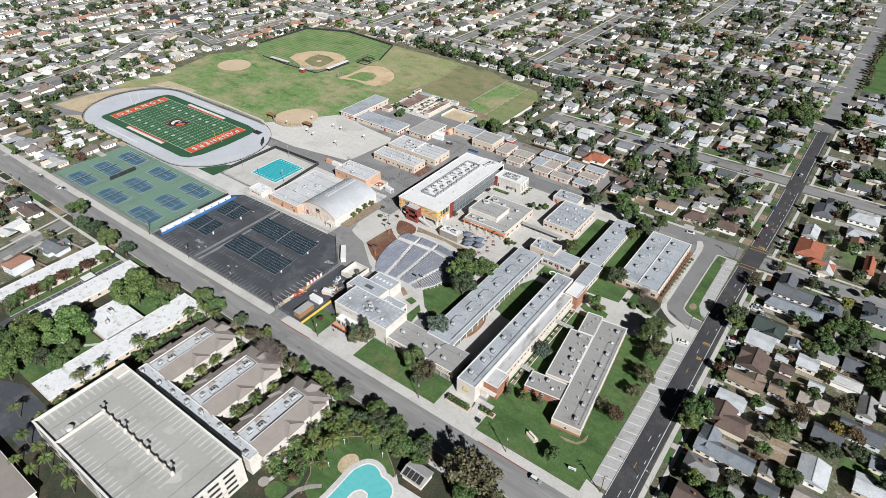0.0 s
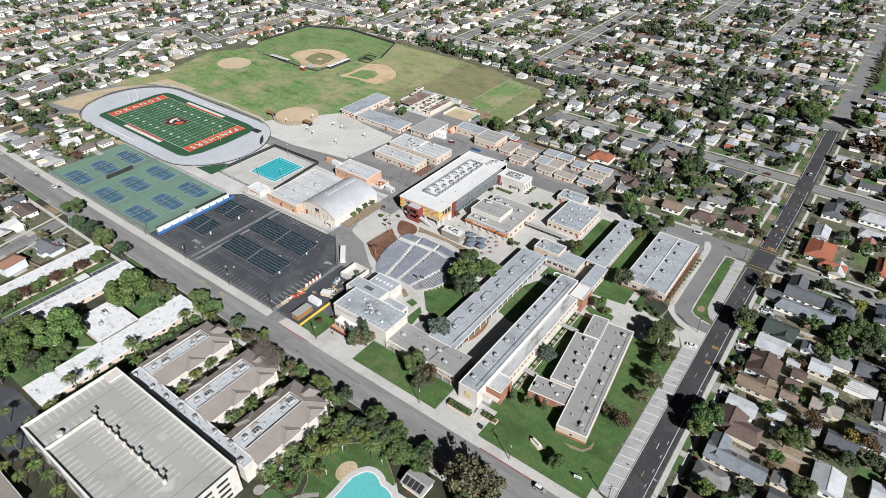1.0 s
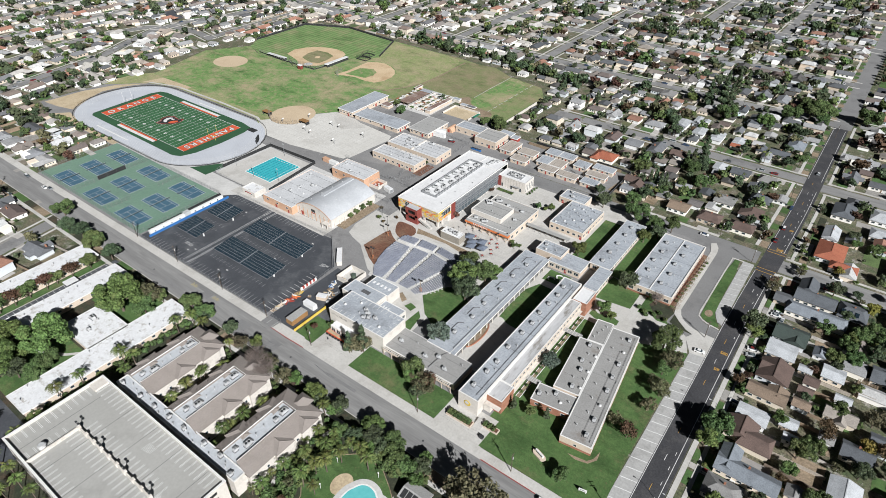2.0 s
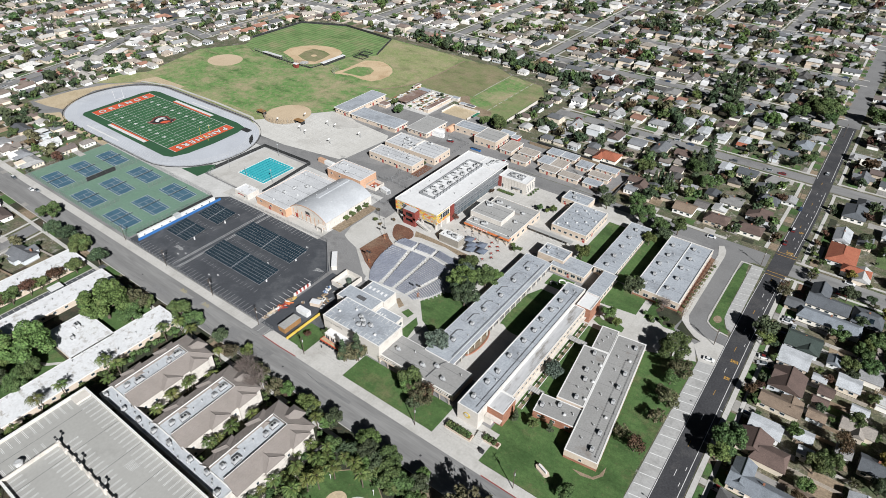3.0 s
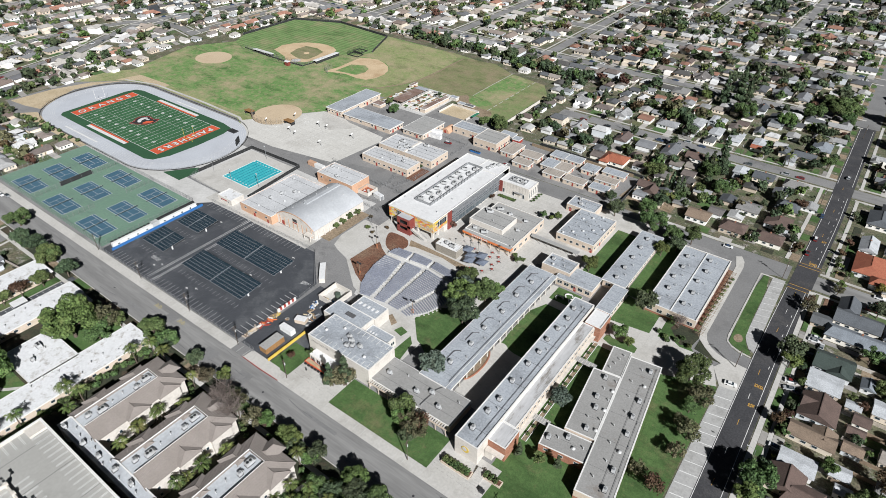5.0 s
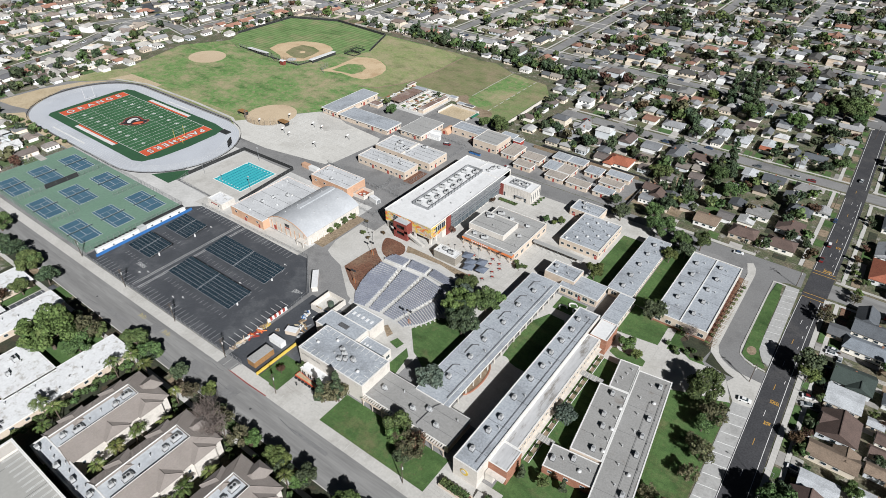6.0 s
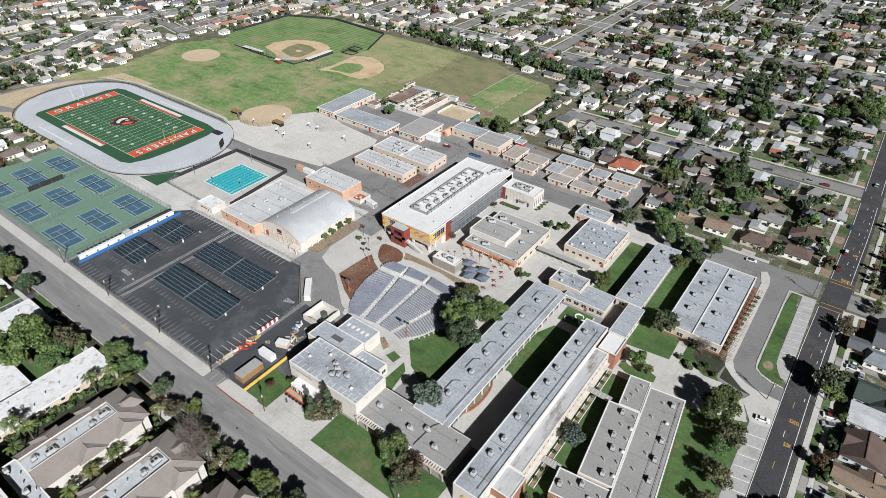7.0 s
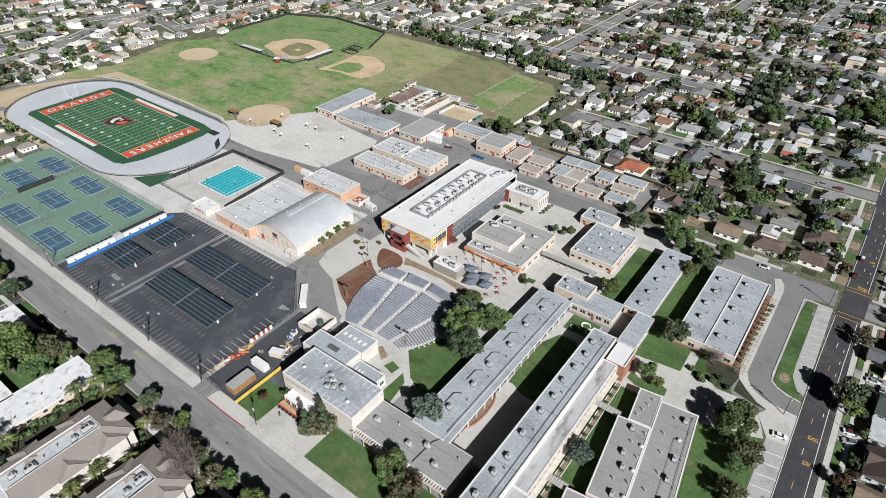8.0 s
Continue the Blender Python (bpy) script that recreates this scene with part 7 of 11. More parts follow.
wedge([(322.9, 10.6), (322.6, 15.6)], [(338.6, 8.8), (339.2, 13.4)], 5, 0.035, 0.9)


# ---- car park with solar canopies ----
site("car_park", [(180, -75.5), (287, -75.5), (288, -40), (287, -30), (268, -13), (187, -14.5), (181, -20)], 0.07, "asphalt_dark", "dark asphalt school car park", 0.05, "car park")
for x in (218.2, 219.3, 222.2, 223.2):
    site("walk_line", rect(x, x + 0.22, -74, -13.4), 0.085, "faded_line", "pale painted walkway line", 0.012, "road marking")
for x, y in ((212, -67), (215, -64.4), (240, -68), (244, -65.6), (252, -45), (256, -44), (233, -45), (207, -24), (262, -22.5)):
    site("arrow_mark", [(x, y), (x + 1.2, y + 0.4), (x + 0.9, y - 0.1), (x + 2.0, y - 0.1), (x + 2.0, y - 0.35), (x + 0.9, y - 0.35), (x + 1.2, y - 0.8)], 0.086, "faded_line", "white painted arrow on the car park", 0.012, "road marking")
bays, worn = Shape(), Shape()
for x0, x1, y, n in ((188, 282, -75.0, 36), (188, 262, -18.6, 28)):
    for i in range(n):
        x = x0 + (x1 - x0) * i / n
        worn.box(x, x + 0.14, y, y + 4.8, 0.06, 0.118)
for cx, cy, n in ((203, -54.2, 7), (203, -34.4, 7), (249.9, -54.7, 17), (248.7, -34.4, 17)):
    for i in range(n):
        x = cx + (i - n / 2) * 2.65
        worn.box(x, x + 0.12, cy - 8.8, cy - 6.6, 0.06, 0.118).box(x, x + 0.12, cy + 6.6, cy + 8.2, 0.06, 0.118)
for i in range(12):
    bays.box(281.5, 286.5, -72 + i * 2.75, -71.86 + i * 2.75, 0.06, 0.118)
for k in range(9):
    bays.box(280.5 + k * 0.55, 280.62 + k * 0.55, -34.5 + k * 0.2, -31.8, 0.06, 0.117).box(206 + k * 0.7, 206.12 + k * 0.7, -64.6, -62.6, 0.06, 0.117)
tagged(part("bay_line", worn, "worn_line"), "half-worn bay lines beside the solar canopies", "road marking", "", "stuff")
tagged(part("bay_line", bays, "faded_line"), "faded white bay lines of the car park", "road marking", "", "stuff")
PANEL = Shape().box(-0.7, 0.7, -0.84, 0.84, 0, 0.05).mesh("solar_panel", M["solar"])


def solar_canopy(cx, cy, nx, ny, label):
    """A car-park roof of solar panels: columns, beams, purlins, and each panel by itself; it slopes down towards the street."""
    c = empty("solar_canopy", pose(cx, cy, 0.07), label, "solar canopy", "solar canopies")
    w, d, slope = nx * 1.5, ny * 1.8, radians(5)
    tilt = Matrix.Translation((0, 0, 4.3)) @ Matrix.Rotation(slope, 4, "X")
    deck = part("deck", Shape().box(-w / 2, w / 2, -d / 2, d / 2, -0.16, -0.06), "solar_frame", c, "pale aluminium panel frame", tilt)
    for i in range(nx):
        for k in range(ny):
            part("solar_panel", PANEL, None, deck, at=pose((i - nx / 2 + 0.5) * 1.5, (k - ny / 2 + 0.5) * 1.8, -0.055))
    part("mid_rail", Shape().box(-0.14, 0.14, -d / 2, d / 2, -0.05, 0.03), "solar_frame", deck, "pale aluminium rail")
    for i in range(max(2, nx // 7)):
        x = -w / 2 + 3 + (w - 6) * i / (max(2, nx // 7) - 1)
        part("column", Shape().box(x - 0.25, x + 0.25, -0.3, 0.3, 0, 4.0), "white_paint", c)
        part("beam", Shape().box(x - 0.15, x + 0.15, -d / 2 + 0.4, d / 2 - 0.4, -0.5, -0.17), "white_paint", c, "", tilt)


solar_canopy(203.0, -54.2, 12, 7, "short car-park canopy of dark solar panels")
solar_canopy(203.0, -34.3, 12, 7, "short car-park canopy of dark solar panels")
solar_canopy(249.7, -54.6, 29, 7, "long car-park canopy of dark solar panels")
solar_canopy(248.6, -34.4, 29, 7, "long car-park canopy of dark solar panels")
post_fence("car_park_fence", [(180, -75.8), (289, -75.8)], 2.2, "wire fence between the car park and the street")
post_fence("car_park_fence", [(187, -14.2), (268, -12.6), (288, -32), (289, -42)], 2.2, "wire fence along the car park")
# press stand beside the tennis courts
ps = empty("press_stand", pose(183.6, -47, 0.06), "white stand with blue base wall beside the tennis courts", "grandstand")
part("base_wall", Shape().box(1.9, 2.5, -26, 27, 0, 1.3), "blue_paint", ps, "blue painted base wall")
part("stand_wall", Shape().box(-0.6, 1.4, -24.5, -2.5, 0, 2.9), "white_paint", ps)
part("booth", Shape().box(-1.2, 1.6, -2.2, 1.2, 0, 3.4), "unit", ps, "pale grey booth")
part("stand_wall", Shape().box(-0.2, 1.3, 1.6, 24, 0, 2.6), "white_paint", ps)
part("roof_screen", Shape().box(-1.6, -0.2, 1.6, 24, 2.2, 3.4), "screen_black", ps, "black sloped screen")
for i in range(11):
    part("seat_block", Shape().box(-1.5, -0.2, -24.2 + i * 2.0, -22.9 + i * 2.0, 2.0, 3.1), "screen_black", ps, "black seat block")
for i in range(9):
    part("window", Shape().box(1.4 if i < 4 else 1.3, 1.46, -22 + i * 5.2, -21.2 + i * 5.2, 1.2, 2.0), "glass", ps)
# service yard beside the theatre
site("ground", rect(289.5, 315, -75.5, -30), 0.075, "asphalt_dark", "dark asphalt service yard with stored things", 0.05)
site("path", [(300, -80.3), (316, -80.3), (314, -75.5), (298, -75.5)], 0.16, "concrete", "concrete driveway to the yard", 0.15, "paving")


def container(name, x, y, l, w, h, rot, wall, roof, label):
    c = empty(name, pose(x, y, 0.08, 0, 0, rot), label, "container", "containers")
    part("wall", Shape().box(-l / 2, l / 2, -w / 2, w / 2, 0.1, h - 0.1), wall, c)
    part("roof", Shape().box(-l / 2 - 0.05, l / 2 + 0.05, -w / 2 - 0.05, w / 2 + 0.05, h - 0.1, h + 0.05), roof, c)
    for i in range(int(l / 0.9)):
        part("rib", Shape().box(-l / 2 + 0.3 + i * 0.9, -l / 2 + 0.42 + i * 0.9, -w / 2 - 0.06, -w / 2, 0.15, h - 0.15), wall, c)
    part("skid", Shape().box(-l / 2 + 0.2, l / 2 - 0.2, -w / 2 + 0.2, w / 2 - 0.2, 0, 0.1), "dark_metal", c)
    part("door", Shape().box(l / 2, l / 2 + 0.05, -w / 2 + 0.15, w / 2 - 0.15, 0.2, h - 0.25), wall, c)


container("storage_container", 302.0, -69.2, 9.5, 4.2, 3.0, 90, "rust_wood", "roof_gravel", "brown boarded storage container with a grey roof")
container("storage_container", 300.6, -59.6, 7.0, 2.6, 2.6, 0, "white_paint", "roof_white", "white steel storage container with rust stains")
container("storage_container", 300.8, -52, 5.0, 3.0, 2.2, 20, "pale_wall", "roof_stained", "small pale storage box")
container("storage_container", 284.6, -23.5, 12.5, 2.7, 2.7, -47, "white_wall", "roof_white", "cream-white steel container beside the car park")
container("storage_container", 236, 126.6, 13, 2.6, 2.6, 4, "white_paint", "roof_white", "white steel container behind the workshops")
yw = empty("barrier_wall", pose(307.2, -66, 0.08), "yellow painted low wall along the yard", "wall")
for i in range(10):
    part("panel", Shape().box(-0.2, 0.2, -9.8 + i * 2.0, -7.86 + i * 2.0, 0, 1.3), "yellow_paint", yw)
for i in range(9):
    j = empty("barrier", pose(287.8, -53.4 + i * 1.16, 0.075, 0, 0, 88 + (i * 37) % 9), "upright plastic road barrier, %s" % ("red" if i % 2 else "white"), "barrier", "road barriers")
    part("body", Shape().prism([(-0.62, -0.3), (0.62, -0.3), (0.62, 0.3), (-0.62, 0.3)], 0.1, 1.5).box(-0.5, 0.5, -0.12, 0.12, 1.5, 1.75), "red_paint" if i % 2 else "white_paint", j)
    part("foot", Shape().box(-0.7, 0.7, -0.4, 0.4, 0, 0.1), "white_paint", j)
cr = random.Random(11)


def debris(name, label, x, y, lx, ly, n, mats, hi=1.2):
    """A loose heap of boards, tubes and slabs, resting on one another."""
    p = empty(name, pose(x, y, 0.075), label, "pile", "yard piles")
    for k in range(n):
        u, v = cr.uniform(-lx, lx), cr.uniform(-ly, ly)
        z = hi * cr.random() ** 1.5 * (1 - 0.5 * abs(u) / lx)
        l, w = cr.uniform(0.5, 1.5), cr.uniform(0.06, 0.3)
        part("piece", Shape().box(-l, l, -w, w, 0, 0.12 + z), mats[k % len(mats)], p, "", pose(u, v, 0, 0, 0, cr.uniform(0, 180)))


debris("barrier_heap", "heap of collapsed red plastic barriers", 289.1, -61.8, 1.3, 3.6, 26, ("red_paint", "red_paint", "orange_paint", "white_paint"), 0.9)
debris("board_heap", "heap of yellowish boards and forms", 288.3, -56.2, 1.2, 2.0, 12, ("sand", "wood", "yellow_paint"), 0.7)
debris("slab_heap", "row of pale broken slabs and boards", 288.1, -69.4, 1.0, 3.8, 22, ("pale_wall", "concrete", "sand", "wood"), 0.8)
debris("pipe_heap", "loose heap of pipes, buckets and boards", 300.6, -47.6, 3.0, 3.2, 30, ("wood", "steel", "sand", "rust_wood", "white_paint"), 1.0)
debris("blue_heap", "stack of blue and white stored parts", 297, -41, 1.6, 2.2, 12, ("blue_paint", "steel", "white_paint"), 0.9)
for i in range(9):
    x, y = cr.uniform(294, 306), cr.uniform(-56, -39)
    w_, d_, h_ = cr.uniform(0.5, 1.5), cr.uniform(0.5, 1.2), cr.uniform(0.4, 1.1)
    c = empty("crate", pose(x, y, 0.075, 0, 0, cr.uniform(0, 90)), "stored crate in the service yard", "crate", "yard crates")
    part("box", Shape().box(-w_ / 2, w_ / 2, -d_ / 2, d_ / 2, 0, h_ * 0.8), cr.choice(("wood", "blue_paint", "sand", "unit", "rust_wood")), c)
    part("lid", Shape().box(-w_ / 2 - 0.03, w_ / 2 + 0.03, -d_ / 2 - 0.03, d_ / 2 + 0.03, h_ * 0.8, h_ * 0.9), cr.choice(("wood", "unit", "steel")), c)
ey = empty("equipment_yard", pose(301, -31.5, 0.08), "white walled roofless equipment yard", "enclosure")
part("wall", Shape().rim(-5, 5, -5.5, 5.5, 0, 2.8, 0.3), "white_wall", ey)
part("floor", Shape().box(-4.7, 4.7, -5.2, 5.2, 0, 0.1), "concrete", ey)
part("tank", Shape().disc(0.5, 1, 0.1, 1.9, 1.3, 14), "leaf_blue", ey)
for i in range(4):
    part("pallet", Shape().box(-4 + i * 1.8, -2.6 + i * 1.8, -4.5, -3.2, 0.1, 0.8 + 0.2 * (i % 2)), ("wood", "sand", "unit", "blue_paint")[i], ey)
post_fence("yard_fence", [(289.6, -75.5), (298, -75.5)], 2.4, "wire gate fence of the yard")
# entrance planters, sign and steps of the main building
for x0, x1, y0, y1 in ((390.5, 402, -71.5, -68.5), (405, 412, -68, -65.6)):
    p = empty("planter", pose((x0 + x1) / 2, (y0 + y1) / 2, 0.08), "cream walled planter with clipped shrubs", "planter", "entrance planters")
    a, b = (x1 - x0) / 2, (y1 - y0) / 2
    part("wall", Shape().rim(-a, a, -b, b, 0, 0.8, 0.3), "pale_wall", p)
    part("soil", Shape().box(-a + 0.3, a - 0.3, -b + 0.3, b - 0.3, 0, 0.7), "soil", p)
for k in range(6):
    tagged(part("step", Shape().box(402.2, 405.8, -70.5 + k * 0.8, -69.7 + k * 0.8, 0.07, 0.2 + 0.15 * k), "concrete"), "concrete step of the entrance", "step", "entrance steps")
ms = empty("monument_sign", pose(429.5, -66, 0.1, 0, 0, -20), "low cream brick monument sign on the lawn", "sign")
part("base", Shape().prism([(-3, -0.6), (-2, -1.3), (2, -1.3), (3, -0.6), (3, 0.6), (2, 1.2), (-2, 1.2), (-3, 0.6)], 0, 0.7), "pale_wall", ms)
part("panel", Shape().box(-2, 2, -0.3, 0.3, 0.7, 1.9), "coping", ms)
part("bar", Shape().box(-1.5, 1.5, -0.34, -0.304, 1.1, 1.5), "seam", ms)
sg = empty("lawn_sign", pose(449, -70, 0.1, 0, 0, 10), "white lawn sign on two posts", "sign")
part("panel", Shape().box(-1.5, 1.5, -0.1, 0.1, 0.7, 1.9), "white_paint", sg)
for s_ in (-1.2, 1.2):
    part("post", Shape().box(s_ - 0.1, s_ + 0.1, -0.08, 0.08, 0, 0.7), "white_paint", sg)
part("bar", Shape().box(-0.9, 0.9, -0.13, -0.104, 1.2, 1.5), "seam", sg)
tb = empty("utility_box", pose(408, -72.4, 0.08), "dark green utility box on the pavement", "utility box")
part("body", Shape().box(-0.8, 0.8, -0.6, 0.6, 0, 1.1), "dark_metal", tb)
part("lid", Shape().box(-0.85, 0.85, -0.65, 0.65, 1.1, 1.18), "dark_metal", tb)
# garden court and benches
for x, y in ((383, 29), (386, 32.5), (389, 30)):
    q = empty("stone_seat", pose(x, y, 0.1), "curved white stone seat in the garden court", "bench", "stone seats")
    part("wall", Shape().strip(oval(0, 0, 1.8, 1.5, 9, 0.3, 4.2), 0.5, 0, 0.5), "coping", q)
arc = oval(375.2, -27.4, 3.2, 9.6, 20, -1.35, 1.35)
inner = oval(375.2, -27.4, 2.7, 9.1, 20, -1.35, 1.35)
q = empty("curved_bench", pose(0, 0, 0.075), "long curved red brick bench round a sandy planting bed", "bench")
part("wall", Shape().prism(arc + inner[::-1], 0, 0.6), "brick", q)
part("soil", Shape().prism([(375.4, -36.2)] + oval(375.2, -27.4, 2.66, 9.0, 18, -1.3, 1.3) + [(375.4, -18.6)], 0, 0.35), "dirt", q)

post_fence("yard_fence", [(206.3, 61.9), (232.7, 57.7), (251.2, 55.6), (253.4, 62.2), (249, 74)], 2.6, "tall wire fence round the hall's asphalt yard")
post_fence("yard_fence", [(244.1, 37.4), (256.8, 39.4), (262, 42)], 2.2, "wire fence beside the enclosure")
post_fence("yard_fence", [(262, 112), (262, 130), (242, 131)], 2.2, "wire fence round the workshop yard")


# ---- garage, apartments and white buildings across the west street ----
# this slab's near-black colour includes the shade that falls here
site("ground", rect(160, 463, -215, -100.3), 0.03, "planting", "planted ground round the apartments, its colour darkened for shade", 0.04)
ga = empty("parking_garage", pose(316, -164.5, 0.03), "white concrete parking garage with an open top deck", "parking garage")
A_, B_, H_ = 38.5, 18.5, 12.2
part("wall", Shape().rim(-A_, A_, -B_, B_, 0, 13.2, 0.5), "white_wall", ga)
part("coping", Shape().rim(-A_ - 0.15, A_ + 0.15, -B_ - 0.15, B_ + 0.15, 13.2, 13.4, 0.8), "coping", ga)
part("deck", Shape().box(-A_ + 0.5, A_ - 0.5, -B_ + 0.5, B_ - 0.5, H_ - 0.4, H_), "deck", ga)
part("ramp_wall", Shape().box(-22, 24, 0.0, 0.5, H_, H_ + 1.4).box(-22, -21.5, -18, 0.0, H_, H_ + 1.4), "white_wall", ga)
# no real gaps: black slabs on the wall paint the dark inside each storey
for k in range(4):
    for i in range(5):
        for side in (0, 1):
            z0 = 1.6 + k * 3.0
            if side == 0:
                part("opening", Shape().box(A_ - 0.02, A_ + 0.03, -15.5 + i * 6.4, -11 + i * 6.4, z0, z0 + 1.3), "screen_black", ga)
            else:
                part("opening", Shape().box(-34 + i * 14, -24 + i * 14, -B_ - 0.03, -B_ + 0.02, z0, z0 + 1.3), "screen_black", ga)
bays = Shape()
for y0, y1, x0, x1, n in ((12.6, 17.8, -33, 34, 26), (1.0, 6.0, -20, 24, 17), (-5.6, -0.4, -20, 24, 17), (-17.8, -12.6, -20, 32, 20)):
    for i in range(n):
        x = x0 + (x1 - x0) * i / (n - 1)
        for off in (0.0, 0.42):
            bays.box(x + off, x + off + 0.13, y0, y1, H_ - 0.01, H_ + 0.012)
for k in range(12):
    for off in (0.0, 0.42):
        bays.box(-37.8, -33, -15.6 + k * 2.6 + off, -15.47 + k * 2.6 + off, H_ - 0.01, H_ + 0.012)
        if k < 6:
            bays.box(-27, -22.1, -16.5 + k * 2.6 + off, -16.37 + k * 2.6 + off, H_ - 0.01, H_ + 0.012)
for k in range(8):
    bays.box(4 + k * 0.55, 4.12 + k * 0.55, 8.8 + k * 0.1, 12.2, H_ - 0.01, H_ + 0.011).box(24.6 + k * 0.4, 24.72 + k * 0.4, -3 + k * 0.3, 3.4 - k * 0.3, H_ - 0.01, H_ + 0.011)
tagged(part("bay_line", bays, "line", ga, "white painted bay lines"), kind="stuff")
for k in range(5):
    part("deck_seam", Shape().box(-30 + k * 15, -29.86 + k * 15, -17.8, 17.8, H_ - 0.01, H_ + 0.008), "seam", ga, "dark expansion seam")
part("stair_head", Shape().box(33, 38, -18, -12.6, H_, H_ + 3.0), "white_wall", ga)
part("stair_head", Shape().box(-38, -33.6, 12.6, 18, H_, H_ + 0.9), "white_wall", ga)
for i in range(4):
    x = -21 + i * 15
    l = empty("deck_lamp", pose(316 + x, -164.2, H_ + 0.03 + 1.4), "twin-headed dark lamp on the garage deck", "lamp post", "deck lamps")
    part("pole", Shape().tube((0, 0, 0), (0, 0, 2.6), 0.14), "white_paint", l)
    part("pedestal", Shape().box(-0.5, 0.5, -0.5, 0.5, 0, 0.9), "white_wall", l)
    for s in (-0.7, 0.7):
        part("lamp_head", Shape().box(s - 0.45, s + 0.45, -0.35, 0.35, 2.5, 2.75), "dark_metal", l)
for i in range(10):
    part("pier", Shape().box(-21.9 + i * 5, -20.7 + i * 5, -0.35, 0.85, H_, H_ + 1.75), "white_wall", ga)
dish = empty("air_handler", pose(292, -176, H_ + 0.03), "white round vent unit on the garage deck", "vent")
part("drum", Shape().disc(0, 0, 0, 1.6, 1.2, 14), "white_paint", dish)
part("cap", Shape().disc(0, 0, 1.6, 2.0, 1.5, 14, 1.0), "unit", dish)


def mansard_wing(x0, x1, y0, y1):
    """An apartment wing: cream walls, brown tiled skirts all round, projecting gabled bays, and a white flat well with units."""
    w = empty("apartment_building", pose((x0 + x1) / 2, (y0 + y1) / 2, 0.03), "cream apartment wing with brown tiled skirts and white roof", "apartment building", "apartment wings")
    a, b, h = (x1 - x0) / 2, (y1 - y0) / 2, 8.4
    part("wall", Shape().box(-a, a, -b, b, 0, h), "white_wall", w)
    e, in_, r = 0.7, 5.4, 2.5
    s = Shape()
    lo = [(-a - e, -b - e), (a + e, -b - e), (a + e, b + e), (-a - e, b + e)]
    xl, xr, yl, yr = -a + 4.4, a - 6.4, -b - 0.05, b - 6.0
    ia, ib = (xr - xl) / 2, (yr - yl) / 2
    hi = [(xl, yl), (xr, yl), (xr, yr), (xl, yr)]
    v = [(x, y, h - 0.1) for x, y in lo] + [(x, y, h + 0.12) for x, y in lo] + [(x, y, h + r) for x, y in hi] + [(x, y, h + r - 1.4) for x, y in hi]
    s.add(v, [(3, 2, 1, 0)] + [(i, (i + 1) % 4, 4 + (i + 1) % 4, 4 + i) for i in range(4)] + [(4 + i, 4 + (i + 1) % 4, 8 + (i + 1) % 4, 8 + i) for i in (1, 2, 3)] + [(8 + i, 8 + (i + 1) % 4, 12 + (i + 1) % 4, 12 + i) for i in (1, 2, 3)])
    part("roof_skirt", s, "tile_roof", w, "brown concrete tile skirt")
    for i in range(4):
        part("hip_cap", Shape().tube((*lo[i], h + 0.14), (*hi[i], h + r + 0.02), 0.14, n=5), "tile_roof", w)
    for i in (1, 2, 3):
        p, q = (lo[i], hi[i]), (lo[(i + 1) % 4], hi[(i + 1) % 4])
        for k in range(1, 9):
            t = k / 9
            ends = [(c[0][0] + (c[1][0] - c[0][0]) * t, c[0][1] + (c[1][1] - c[0][1]) * t, h + 0.12 + (r - 0.12) * t + 0.015) for c in (p, q)]
            part("tile_course", Shape().tube(ends[0], ends[1], 0.055, n=4), "tile_roof", w)
    part("roof_well", Shape().box(xl, xr, yl, yr, h + r - 1.5, h + r - 1.3), "pale_roofing", w, "white flat roof well")
    part("well_edge", Shape().box(xl - 0.1, xl + 0.12, yl, yr, h + r - 0.3, h + r + 0.06).box(xr - 0.12, xr + 0.1, yl, yr, h + r - 0.3, h + r + 0.06).box(xl - 0.1, xr + 0.1, yr, yr + 0.2, h + r - 0.3, h + r + 0.06), "coping", w)
    for sx, yy in ((-1, -b * 0.45), (-1, b * 0.4), (1, b * 0.6), (1, -b * 0.12)):
        part("bay_wall", Shape().box(-1.4, 1.4, -3.8, 3.8, 0, h + 0.1), "white_wall", w, "", pose(sx * (a - 0.1), yy, 0))
        part("gabled_bay", Shape().gable(-4.2, 4.2, -3.8, 3.8, 0, 1.5, 0.5, 3.0), "tile_roof", w, "brown tiled bay roof", pose(sx * (a - 2.9), yy, h + 0.12))
        part("ridge_cap", Shape().tube((-1.7, 0, 1.7), (1.7, 0, 1.7), 0.14, n=5).tube((1.7, 0, 1.7), (4.7, 4.3, 0.2), 0.12, n=5).tube((1.7, 0, 1.7), (4.7, -4.3, 0.2), 0.12, n=5).tube((-1.7, 0, 1.7), (-4.7, 4.3, 0.2), 0.12, n=5).tube((-1.7, 0, 1.7), (-4.7, -4.3, 0.2), 0.12, n=5), "tile_roof", w, "", pose(sx * (a - 2.9), yy, h + 0.12))
    part("gabled_bay", Shape().gable(-3.4, 3.4, -2.8, 2.8, 0, 1.7, 0.5, 2.4), "tile_roof", w, "brown tiled bay roof", pose(0, b - 1.4, h + 0.5, 0, 0, 90))
    for k in range(7):
        for z in (1.0, 4.4):
            set_window(w, 1.1, 1.4, pose(a + 0.01, -b + 3 + k * (2 * b - 6) / 6, z, 0, 0, 90))
    for k in range(3):
        for z in (1.0, 4.4):
            set_window(w, 1.1, 1.4, pose(-a * 0.6 + k * a * 0.6, b + 0.01, z, 0, 0, 180))
